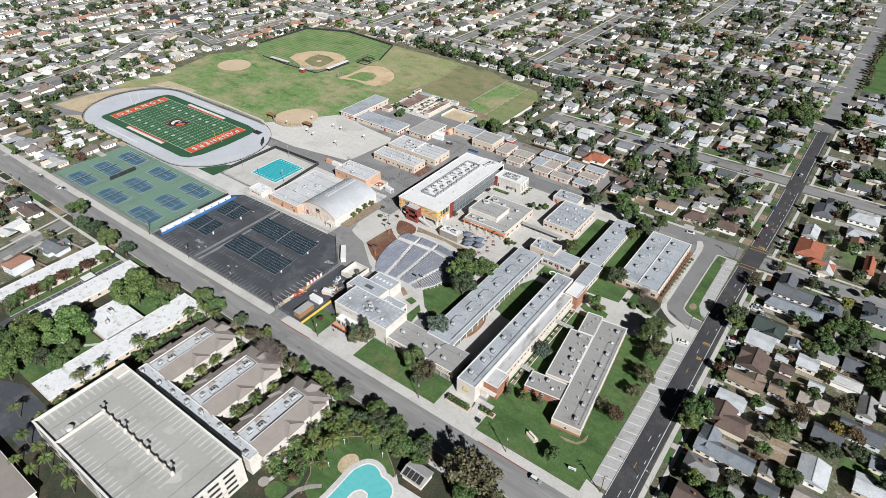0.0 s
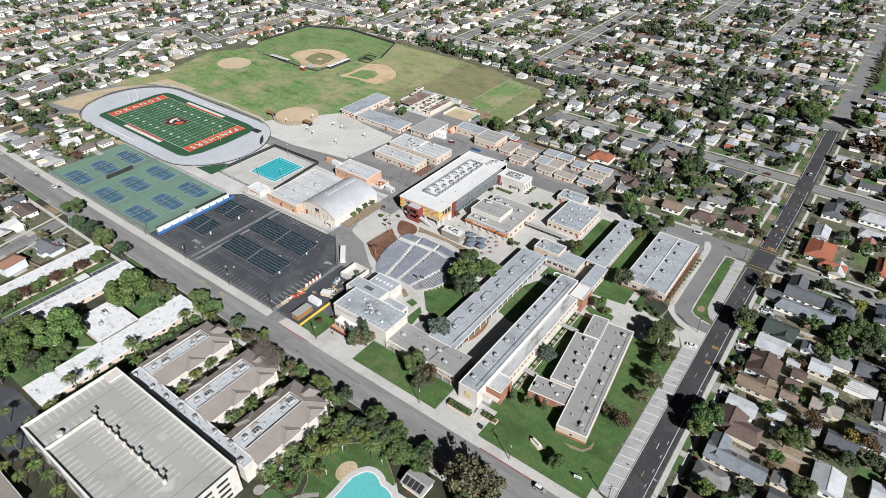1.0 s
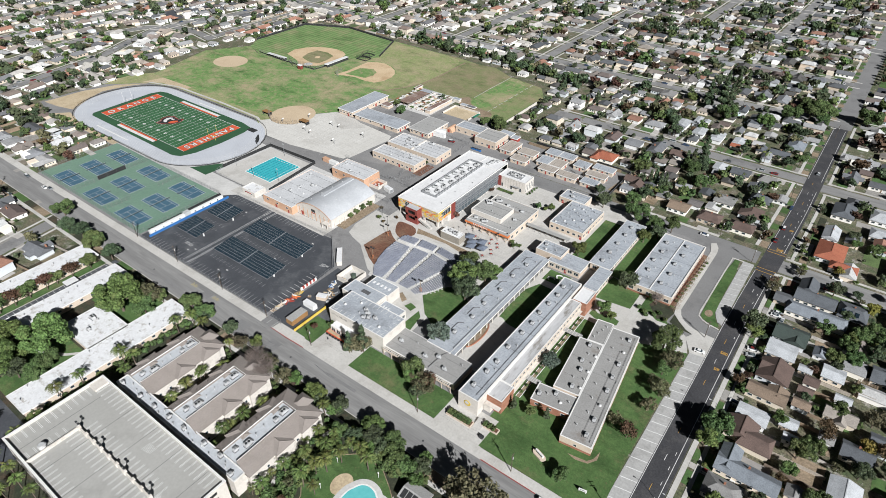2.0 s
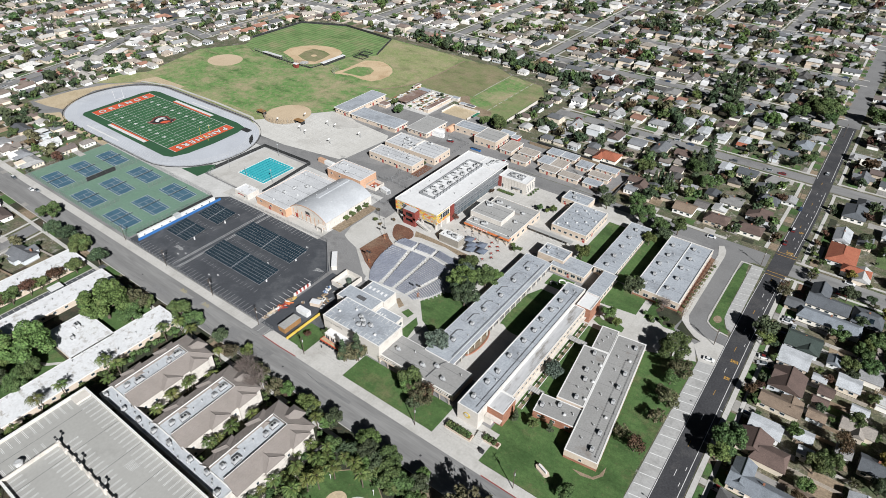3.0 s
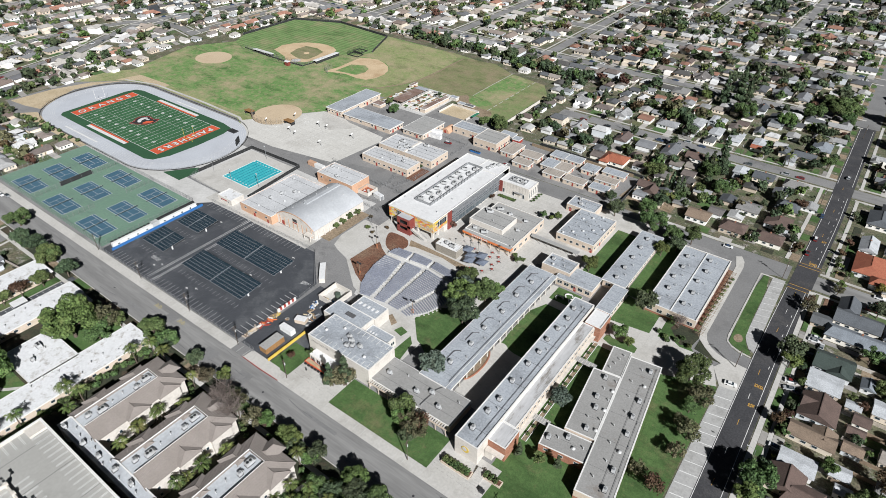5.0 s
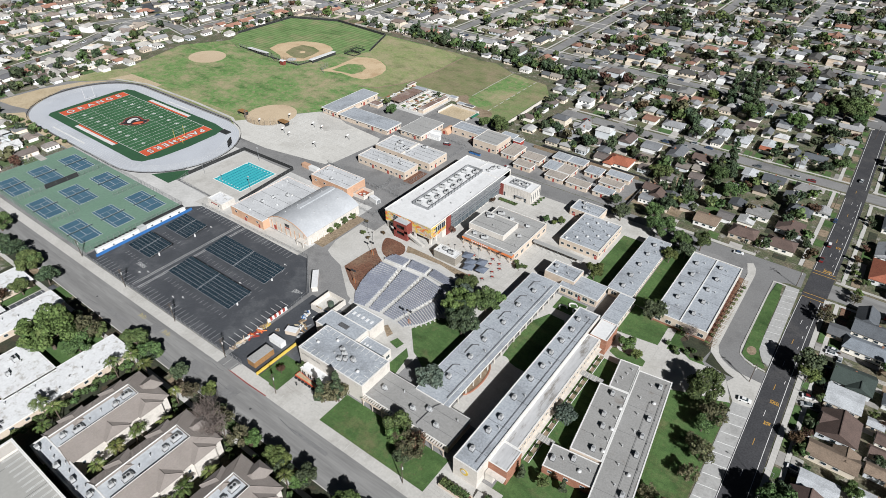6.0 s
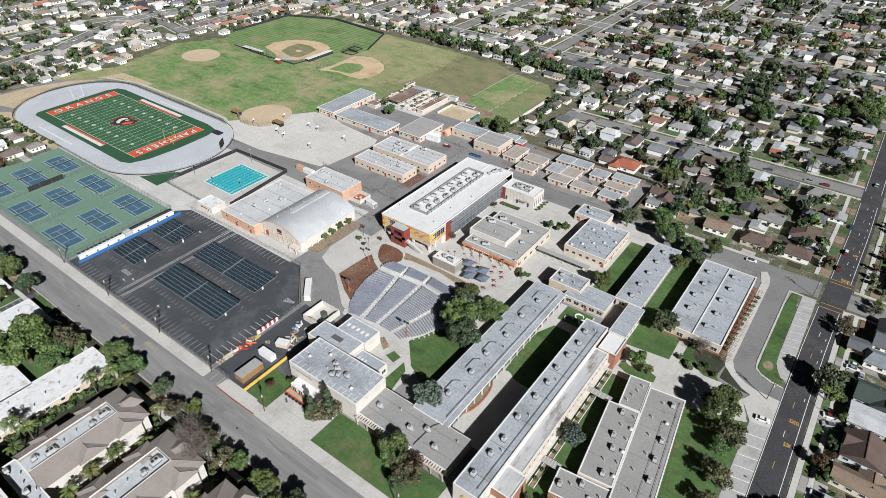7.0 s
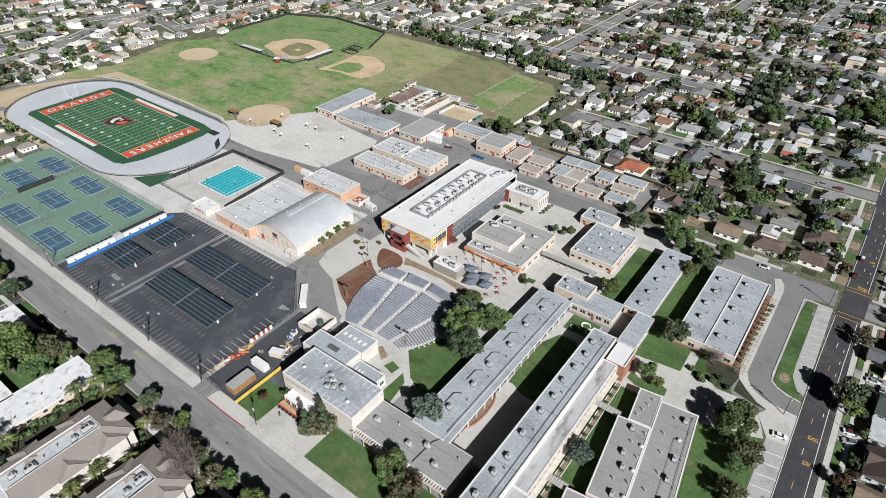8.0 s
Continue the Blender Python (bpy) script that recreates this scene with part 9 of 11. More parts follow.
def cottage(blocks, roof, solar=False):
    """A house of one or two blocks (x0, x1, y0, y1, ridge along 'x' or 'y', rise, hip) with eaves, gables, door, windows and chimney."""
    x0, x1, y0, y1 = blocks[0][:4]
    cx, cy = (x0 + x1) / 2, (y0 + y1) / 2
    small = (x1 - x0) * (y1 - y0) < 48
    word = ROOF_NAME[roof]
    h = empty("garage_shed" if small else "house", pose(cx, cy, 0.03), "small backyard shed with a %s roof" % word if small else "single-storey stucco house with a %s %s roof" % (word, "hipped" if blocks[0][6] else "gabled" if blocks[0][5] > 1 else "low"), "shed" if small else "house", "sheds" if small else "suburban houses")
    ws, rs, caps = Shape(), Shape(), []
    z = 2.4 if small else 2.8
    for n_, (a0, a1, b0, b1, way, rise, hip) in enumerate(blocks):
        e = 0.5
        a0, a1, b0, b1 = a0 - cx + e, a1 - cx - e, b0 - cy + e, b1 - cy - e
        zz = z + 0.02 * n_
        ws.box(a0, a1, b0, b1, 0, zz)
        u0, u1, v0, v1 = (a0, a1, b0, b1) if way == "x" else (b0, b1, -a1, -a0)
        one = Shape().gable(u0, u1, v0, v1, zz, rise, e, hip)
        vm = (v0 + v1) / 2
        cap = Shape().box(u0 - e + hip, u1 + e - hip, vm - 0.16, vm + 0.16, zz + rise + 0.14, zz + rise + 0.24)
        tri = Shape()
        if not hip and rise > 1:
            for xx in (u0 + 0.01, u1 - 0.31):
                tri.add([(xx, v0, zz), (xx, v1, zz), (xx, vm, zz + rise * 0.88), (xx + 0.3, v0, zz), (xx + 0.3, v1, zz), (xx + 0.3, vm, zz + rise * 0.88)], [(0, 2, 1), (3, 4, 5), (0, 3, 5, 2), (1, 2, 5, 4), (0, 1, 4, 3)])
        if way == "y":
            for q in (one, cap, tri):
                q.v = [(-y, x, w) for x, y, w in q.v]
        rs.add(one.v, one.f), caps.append(cap), ws.add(tri.v, tri.f)
        side = HW[0] if a1 - a0 > 7 else HW[1]
        for k in range(max(1, int((a1 - a0) / 3.6))):
            if n_ == 0:
                part("window", side, None, h, at=pose(a0 + 1.8 + k * 3.6, b0 - 0.006, 1.0))
        for k in range(max(1, int((b1 - b0) / 4.5))):
            part("window", HW[1], None, h, at=pose(a0 - 0.006, b0 + 2 + k * 4.2, 1.1, 0, 0, -90))
    part("wall", ws, "house_wall", h)
    rf = part("roof", rs, roof, h)
    for cap in caps:
        part("ridge_cap", cap, roof, rf)
    if not small:
        part("door", FRONT_DOOR, None, h, at=pose(x0 - cx + 0.49, 0.4, 0, 0, 0, -90))
        if blocks[0][5] > 1.9:
            part("chimney", Shape().box(-0.35, 0.35, 1.2, 1.8, z, z + 2.5), "brick", rf)
    if solar:
        a0, a1, b0, b1, way, rise, hip = blocks[0]
        q = math.degrees(math.atan2(rise, (b1 - b0) / 2))
        for k in range(6):
            part("solar_panel", Shape().box(-0.8, 0.8, -1.3, 1.3, 0.12, 0.2), "solar", h, at=pose(-4 + (k % 3) * 1.75 * 1.6, -(b1 - b0) * 0.25, z + 0.3 + rise * 0.5, q))
    OCC.append((cx, cy, (x1 - x0 + y1 - y0) / 4 - 0.5))
    return h


for blocks, roof in (
    ([(486, 500, 127.5, 147, "y", 2.6, 5.0), (494, 507.5, 121, 129, "x", 1.8, 3.0)], "terracotta"), ([(519.4, 525, 130, 149, "y", 1.8, 2.0)], "terracotta"),
    ([(485, 503, 84, 94.4, "x", 2.8, 0), (485.4, 494, 92, 103, "y", 2.6, 0)], "slate"), ([(503.8, 516.5, 82.5, 95.5, "x", 2.2, 3.0)], "slate"),
    ([(483.5, 509.5, 72, 81.5, "x", 2.0, 2.0)], "blue_roof"), ([(483, 497, 50, 61.5, "x", 3.0, 0), (488, 497, 49, 55, "y", 2.0, 0)], "green_roof"), ([(482.8, 495, 37.4, 48.6, "x", 0.5, 0)], "pale_roof"),
    ([(483, 496, 21, 34, "y", 3.0, 0), (483.4, 490, 25, 32, "x", 2.4, 0)], "brown_roof"), ([(482, 497.4, 9.4, 17.2, "x", 1.9, 0), (489, 497.4, 12, 19, "y", 1.6, 0)], "tan_roof"), ([(482, 493.8, -5.8, 2.8, "x", 0.6, 0)], "pale_roof"),
    ([(480.6, 492, -16, -5.6, "y", 2.6, 0), (486, 498.2, -19, -9, "x", 2.2, 2.0)], "brown_roof"), ([(482.4, 504, -34.6, -26, "x", 2.2, 0), (482.6, 490, -33, -21, "y", 2.0, 0)], "blue_roof"), ([(481.6, 494.4, -46.6, -37, "x", 2.0, 4.0)], "ash_roof"),
    ([(506, 514, -41, -33, "x", 1.6, 0)], "slate"), ([(517, 527.6, -24.4, -12, "y", 1.6, 0)], "pale_roof"), ([(518, 529, -1.4, 7.4, "x", 2.2, 0)], "slate"), ([(526, 542, 8, 17.4, "x", 2.2, 0)], "slate"), ([(535, 546, -18, -8, "x", 1.4, 0)], "pale_roof"),
    ([(531, 538, 22, 34, "y", 1.8, 0)], "ash_roof"), ([(522, 532, 46, 57, "x", 2.4, 0)], "slate"), ([(524, 536, 89, 103, "y", 2.0, 4.0)], "slate"), ([(486, 494.4, 149, 163, "y", 2.0, 0)], "pale_roof"), ([(486, 498, 178, 195, "y", 2.6, 3.0)], "slate"),
    ([(505, 521.4, 185, 200, "x", 2.0, 4.0)], "pale_roof"), ([(507, 522.6, 165.6, 177, "x", 1.6, 3.0)], "pale_roof"),
    ([(496.8, 502.4, 35, 39.6, "x", 0.8, 0)], "pale_roof"), ([(500, 506, 28.4, 34.4, "x", 1.5, 0)], "brown_roof"), ([(505.2, 514, 36.6, 45.4, "x", 1.0, 0)], "pale_roof"), ([(498.7, 505.6, 13.2, 18.8, "x", 1.4, 0)], "tan_roof"), ([(497, 503.6, 0, 6.2, "x", 1.0, 0)], "pale_roof"), ([(499.4, 504.8, -6.2, -1.8, "x", 0.9, 0)], "pale_roof"),
    ([(500, 505.6, 48.6, 55, "y", 1.4, 0)], "blue_roof"), ([(499, 505, 22.4, 26.8, "x", 1.2, 0)], "brown_roof"), ([(505.4, 511.6, -30.6, -24.8, "y", 1.2, 0)], "ash_roof"), ([(498.4, 504, -47, -40.6, "x", 1.2, 0)], "ash_roof"), ([(512, 518.4, 26.4, 31, "x", 1.0, 0)], "pale_roof"), ([(510.4, 516, 1.4, 7.4, "x", 1.2, 0)], "ash_roof"), ([(538.6, 544, -3, 3.6, "x", 1.2, 0)], "blue_roof"),
    ([(541, 556, 62, 73, "x", 2.2, 3.0)], "brown_roof"), ([(540, 553, 88, 101, "y", 2.2, 3.0)], "ash_roof"), ([(538, 552, 34, 45, "x", 2.0, 0)], "ash_roof"), ([(548, 562, 18, 29, "x", 2.0, 0)], "brown_roof"), ([(550, 564, -4, 8, "y", 2.2, 3.0)], "slate"), ([(552, 566, -28, -17, "x", 2.0, 0)], "tan_roof"), ([(530, 544, -40, -30, "x", 2.0, 0)], "brown_roof"),
    ([(483, 496, -62, -52, "x", 2.2, 0)], "brown_roof"), ([(505, 519, -58, -48, "x", 2.0, 3.0)], "slate"), ([(524, 538, -60, -49, "x", 2.2, 0)], "ash_roof"), ([(528, 541, 124, 137, "y", 2.2, 3.0)], "brown_roof"), ([(545, 559, 124, 136, "x", 2.2, 3.0)], "tan_roof"), ([(529, 543, 160, 172, "x", 2.2, 3.0)], "slate"), ([(528, 542, 184, 198, "y", 2.2, 3.0)], "brown_roof"), ([(548, 562, 184, 198, "y", 2.2, 3.0)], "ash_roof")):
    cottage(blocks, roof, roof == "slate" and len(blocks) == 1 and blocks[0][0] in (503.8, 524))
for blocks, roof in (
    ([(341.6, 357, 161, 173.5, "x", 2.4, 5.0), (341.6, 348, 158, 168, "y", 1.8, 2.0)], "terracotta"), ([(372.4, 382.6, 143.4, 150.8, "x", 2.4, 0), (378, 386, 138, 146, "y", 2.6, 0)], "brown_roof"),
    ([(369.5, 378.5, 246, 259.7, "y", 0.5, 0)], "pale_roof"), ([(378.8, 383.8, 256, 271.4, "y", 0.5, 0)], "pale_roof"), ([(384.2, 392.8, 239, 252.4, "y", 0.7, 0)], "pale_roof"), ([(397.2, 406.1, 240, 252.3, "y", 0.8, 0), (397.4, 406, 236, 241, "x", 1.0, 0)], "pale_roof"), ([(412.4, 420.3, 240, 251.2, "y", 0.6, 0)], "pale_roof"), ([(412.6, 420, 235, 240.6, "x", 1.2, 0)], "terracotta"),
    ([(411.4, 423.1, 284, 300, "y", 2.6, 3.0), (414, 423, 280, 288, "x", 2.0, 0)], "slate"), ([(400, 407, 299.4, 312, "y", 2.0, 0)], "slate"), ([(445.1, 456.6, 255, 270, "y", 2.4, 4.0)], "blue_roof"), ([(442.5, 455.2, 273.8, 281, "x", 1.8, 2.0)], "ash_roof"), ([(437.5, 450.7, 238.6, 246.3, "x", 2.0, 0)], "slate"), ([(429.2, 435.4, 237.5, 246.9, "y", 1.6, 0)], "slate"),
    ([(384.7, 389.6, 262, 270, "y", 0.6, 0)], "pale_roof"), ([(376, 385.3, 303, 314, "y", 1.8, 2.0)], "ash_roof"), ([(412.8, 420.8, 194, 203.8, "y", 0.8, 0)], "pale_roof"), ([(383, 395.7, 196, 204.7, "x", 2.2, 0)], "brown_roof"), ([(338.3, 350.3, 297, 310, "y", 1.6, 3.0)], "ash_roof"), ([(424, 436, 194, 204, "x", 2.0, 0)], "slate"), ([(441, 454, 194, 204, "x", 2.2, 3.0)], "ash_roof"), ([(398, 408, 196, 206, "x", 1.8, 0)], "tan_roof"),
    ([(441, 455, 128, 138, "x", 2.2, 3.0)], "brown_roof"), ([(424, 437, 127, 138, "x", 2.0, 3.0)], "brown_roof"), ([(406, 418, 128, 139, "x", 2.2, 0)], "tan_roof"), ([(442, 455, 146, 158, "y", 2.2, 3.0)], "brown_roof"), ([(426, 438, 152, 163, "x", 2.0, 0)], "ash_roof"), ([(443, 455, 166, 178, "x", 2.2, 3.0)], "slate")):
    cottage(blocks, roof)
CAR_SPOTS.extend([(372.5, 215.4, 0), (386.7, 221.6, 0), (417.8, 214.6, 0), (439.2, 214.8, 0), (447.6, 215, 0), (414.2, 323.2, 0), (392, 110.2, 0), (428, 116.8, 0)])
# a garden room being framed in timber
fm = empty("timber_frame", pose(522.0, 40.0, 0.04) @ Matrix.Diagonal((0.9, 0.8, 1, 1)), "unfinished garden room of bare timber posts and rafters", "building frame")
for kx in (-3.8, 0, 3.8):
    for ky in (-5.2, -1.7, 1.7, 5.2):
        part("post", Shape().box(kx - 0.09, kx + 0.09, ky - 0.09, ky + 0.09, 0, 2.7), "wood", fm)
for k in range(13):
    part("rafter", Shape().box(-4.1, 4.1, -5.3 + k * 0.88, -5.18 + k * 0.88, 2.86, 3.06), "wood", fm)
for kx in (-3.8, 0, 3.8):
    part("beam", Shape().box(kx - 0.1, kx + 0.1, -5.5, 5.5, 2.7, 2.86), "wood", fm)
part("deck", Shape().box(-4.1, 4.1, -5.5, 5.5, 0, 0.12), "sand", fm)
# front yards: lawns, beds and drives between the kerb and the houses
yr_ = random.Random(77)
for k, (y0, y1, mat) in enumerate(((-46, -38, "yard"), (-34, -27, "lawn"), (-25, -20, "dirt"), (-16, -8, "yard"), (-5, 1, "planting"), (3, 8.6, "drive"), (10, 17, "planting"), (20.5, 33, "lawn"), (35.6, 41, "drive"), (42, 47, "dirt"), (50, 57, "lawn"), (59, 66, "planting"), (66.4, 70.4, "drive"), (72, 81, "lawn"), (83, 93, "mulch"), (95, 103, "mulch"), (121, 128, "dirt"), (130, 143, "drive"), (148, 160, "lawn"), (164, 176, "planting"), (180, 192, "lawn"))):
    dx = e_road(y0) - 463
    site("driveway" if mat == "drive" else "front_lawn", rect(479.3 + dx, 482.9 + dx, y0, y1), 0.14, "soil" if mat == "mulch" else mat, "concrete house driveway" if mat == "drive" else "front garden between footpath and house", 0.2, "driveway" if mat == "drive" else "front garden")
    site("verge", rect(475.3 + dx, 477.5 + dx, y0 + 0.8, y1 - 0.6), 0.16, "drive" if mat == "drive" else ("yard", "lawn", "dirt")[k % 3], "strip of verge beside the kerb", 0.2, "verge")
for y in (3, -22, 34.8, 18.6, 49, 70.6, -7.2, -36, 58):
    site("driveway", rect(475.3, 500, y - 1.3, y + 1.3), 0.12, "drive", "pale concrete house driveway", 0.1, "driveway")
    CAR_SPOTS.append((480.5 + (y * 7 % 5) * 0.3, y, 0))
CAR_SPOTS.extend([(478.7, 34.4, 20), (478.5, 38.6, 15), (499.5, 109.4, 5), (481.4, 68.4, 5), (516, -35.5, 20), (533, 38, 80), (536, 20, 10), (519, -29, 30)])
for x0, x1, y0, y1, mat in ((503, 517, 20, 27, "lawn"), (512.6, 520, 14, 26, "lawn"), (505, 516, -24, -8, "dirt"), (497.4, 505, 62, 71, "yard"), (500, 512, 56, 62, "dirt"), (528, 545, 76, 87, "yard"), (498, 516, 98, 104, "yard"), (508, 518, 140, 160, "yard"), (500, 517, 178, 184, "drive"), (517, 530, 62, 72, "planting"), (538, 552, 48, 60, "yard"), (506, 516, -2, 1, "dirt"), (530, 549, -8, -1, "lawn"), (520, 534, -48, -41, "yard"), (545, 560, -60, -44, "planting"), (546, 566, 76, 86, "dirt"), (556, 575, 34, 60, "yard")):
    site("yard", rect(x0, x1, y0, y1), 0.06, mat, "back yard between houses and sheds", 0.06, "yard")
for k in range(24):
    y = -62 + k * 6.9
    f = empty("fence", pose(yr_.uniform(497, 505), y, 0.02), "brown board fence between two back yards", "fence", "garden fences")
    part("board_panel", Shape().box(0, yr_.uniform(9, 20), -0.06, 0.06, 0, 1.8), "garden_wall", f)
for k in range(170):
    x, y = yr_.uniform(495, 600), yr_.uniform(-80, 205)
    TREE_SPOTS.append((x, y, yr_.choice((0.3, 0.4, 0.6, 0.8, 1.0, 1.1))))
for k in range(70):
    x, y = yr_.uniform(479.5, 484), yr_.uniform(-78, 200)
    TREE_SPOTS.append((x, y, yr_.choice((0.16, 0.2, 0.25, 0.3, 0.5))))
for x, y, plan, turn in ((-48, -46, "ell", 0), (-28, -44, "hip", 180), (-8, -47, "ranch", 0), (13, -44, "ell_hip", 180), (33, -46, "cross", 0), (50, -44, "ranch", 90), (-84, 98, "ell", 80), (-86, 118, "hip", 80), (-92, 138, "ranch", 80), (-76, 78, "ell_hip", 85), (-72, 58, "ranch", 85), (-74, 36, "cross", 85), (-75, 14, "ell", 85), (-76, -8, "hip", 85), (-70, 204, "ranch", 90), (-72, 224, "ell", 90), (-72, 244, "hip", 90), (-70, 264, "ell_hip", 90), (-66, 286, "ranch", 60)):
    if free(x, y, 6.5):
        PLACED.append((math.hypot(x - 470, y + 190), plan, x, y, turn))
        OCC.append((x, y, 6.9))
        for k in range(3):
            TREE_SPOTS.append((x + hr.uniform(-12, 12), y + hr.choice((-10, 10)), hr.uniform(0.4, 0.9)))
for line in STREETS:
    total = 0.0
    for (ax, ay), (bx, by) in zip(line, line[1:]):
        length = math.hypot(bx - ax, by - ay)
        ux, uy = (bx - ax) / length, (by - ay) / length
        n = max(1, int(length / 15.2))
        for i in range(n):
            t = (i + 0.5) / n * length
            for s in (-1, 1):
                d = 19.5 + hr.uniform(-1.0, 1.6)
                x, y = ax + ux * t - uy * s * d, ay + uy * t + ux * s * d
                if not seen(x, y) or not free(x, y, 6.9) or near_street(x, y, 13.5):
                    continue
                OCC.append((x, y, 7.0))
                turn = math.degrees(math.atan2(uy, ux)) + (0 if s > 0 else 180) + hr.uniform(-1.5, 1.5)
                dist = math.hypot(x - 470, y + 190)
                plan = hr.choice(("ranch", "hip", "ell", "ell", "ell_hip", "ell_hip", "cross", "deep", "flat", "two") if x < 150 else ("ranch", "hip", "ell", "ell_hip", "cross", "deep", "deep", "flat", "hip", "two", "cross"))
                PLACED.append((dist, plan, x, y, turn))
                px, py = -uy * s, ux * s
                for k in range(hr.choice((2, 3, 4, 5))):
                    e, f = hr.uniform(9, 26), hr.uniform(-9, 9)
                    TREE_SPOTS.append((x + px * e + ux * f, y + py * e + uy * f, hr.choice((0.5, 0.7, 0.8, 0.9, 1.0, 1.2, 1.5)) * hr.uniform(0.85, 1.15)))
                for k in range(2):
                    f = hr.choice((-8.9, 8.9))
                    TREE_SPOTS.append((x + px * hr.uniform(-8, 9) + ux * f, y + py * hr.uniform(-8, 9) + uy * f, hr.uniform(0.25, 0.5)))
                if hr.random() < 0.7:
                    e, f = -hr.uniform(9, 13), hr.uniform(-7, 3)
                    TREE_SPOTS.append((x + px * e + ux * f, y + py * e + uy * f, hr.uniform(0.45, 1.05)))
                for k in range(2):
                    if hr.random() < 0.62:
                        e, f = hr.uniform(13, 24), hr.uniform(-7, 7)
                        SHED_SPOTS.append((x + px * e + ux * f, y + py * e + uy * f, turn + hr.choice((0, 90))))
                if hr.random() < 0.55:
                    e = -(d - 4.2)
                    CAR_SPOTS.append((x + px * e + ux * hr.uniform(-6, 6), y + py * e + uy * hr.uniform(-6, 6), math.degrees(math.atan2(uy, ux))))
for k in range(16):
    x, y = 374 + (k % 8) * 10.6 + yr_.uniform(-2, 2), 120 + (k // 8) * 22 + yr_.uniform(0, 8)
    site("front_lawn", rect(x, x + yr_.uniform(4, 7), y, y + yr_.uniform(4, 7)), 0.1, yr_.choice(("lawn", "yard", "drive", "planting")), "small front garden beside the back street", 0.1, "front garden")
for k in range(14):
    x = 374 + k * 6.4
    site("front_lawn", rect(x, x + 4.4, 224.6, 234), 0.1, ("lawn", "drive", "yard")[k % 3], "small front garden beside the street", 0.1, "front garden")
    site("front_lawn", rect(x + 1, x + 5.2, 203.6, 211), 0.1, ("drive", "lawn", "yard")[k % 3], "small front garden beside the street", 0.1, "front garden")
for k in range(150):
    TREE_SPOTS.append((yr_.uniform(372, 462), yr_.uniform(122, 200) if k % 3 else yr_.uniform(224, 318), yr_.choice((0.25, 0.35, 0.5, 0.6, 0.8, 1.0))))
for k in range(40):
    x, y = yr_.uniform(380, 458), yr_.uniform(140, 192)
    if free(x, y, 4.0):
        OCC.append((x, y, 4.0))
        house("garage", False, pose(x, y, 0.03, 0, 0, 90 * (k % 2)), False)
PLACED.sort()
for i, (dist, plan, x, y, turn) in enumerate(PLACED):
    m = pose(x, y, 0.03, 0, 0, turn) @ Matrix.Diagonal((0.87, 0.87, 0.95, 1))
    if i < 50:
        house(plan, i < 30, m)
    else:
        far_house(plan, m, hr.random(), "shingle_hazed" if x < 190 else "shingle")
for x, y, turn in SHED_SPOTS:
    if free(x, y, 3.6) and not near_street(x, y, 10):
        OCC.append((x, y, 3.6))
        if math.hypot(x - 470, y + 190) < 520:
            house("garage", False, pose(x, y, 0.03, 0, 0, turn))
        else:
            far_house("garage", pose(x, y, 0.03, 0, 0, turn), hr.random())
# back buildings that fill the blocks
fr_ = random.Random(57)
fills, gx = [], -620.0
while gx < 640:
    gy = -200.0
    while gy < 900:
        x, y = gx + fr_.uniform(-3, 3), gy + fr_.uniform(-3, 3)
        gy += 10.5
        east = x > 478
        if (not east and not seen(x, y)) or (east and (x > 600 or y > 430)):
            continue
        if fr_.random() < (0.92 if east else 0.85) and free(x, y, 5.6 if east else 4.2) and not near_street(x, y, 11.5):
            OCC.append((x, y, 5.4 if east else 4.2))
            fills.append((math.hypot(x - 470, y + 190), x, y, east))
            if fr_.random() < 0.5:
                TREE_SPOTS.append((x + fr_.choice((-6.5, 6.5)), y + fr_.uniform(-5, 5), fr_.uniform(0.3, 0.85)))
    gx += 10.5
fills.sort()
for i, (dist, x, y, east) in enumerate(fills):
    plan = fr_.choice(("ranch", "flat", "hip", "deep", "garage", "ell", "cross") if east else ("garage", "garage", "flat", "ranch", "hip"))
    k = 1.0 if plan == "garage" else 0.68 if east else 0.56
    m = pose(x, y, 0.03, 0, 0, fr_.choice((0, 90, 180, 270))) @ Matrix.Diagonal((k, k, 0.92, 1))
    if i < 16:
        house(plan, i < 8, m, False)
    else:
        far_house(plan, m, fr_.random(), "shingle_hazed" if x < 190 else "shingle", False)
FAR.make("house_row", "far rows of suburban houses with shingle roofs and yards", "houses")
site("ground", [(368, 130), (398, 130), (400, 172), (374, 174)], 0.05, "dirt", "bare brown earth yard round a house", 0.05)
# back-garden pools
for k, (x, y) in enumerate(((-96, 70), (146, 296), (518, 172), (330, 300), (-150, 40), (240, 300), (-220, 90), (400, 300), (160, 470), (300, 470))):
    if free(x, y, 1.0):
        p = empty("garden_pool", pose(x, y, 0.02, 0, 0, k * 31), "small turquoise back-garden pool", "pool", "garden pools")
        part("coping", Shape().prism(oval(0, 0, 4.6, 3.1, 16), 0, 0.1), "coping", p)
        part("water", Shape().prism(oval(0, 0, 4.0, 2.5, 16), 0.05, 0.13), "pool_water", p)
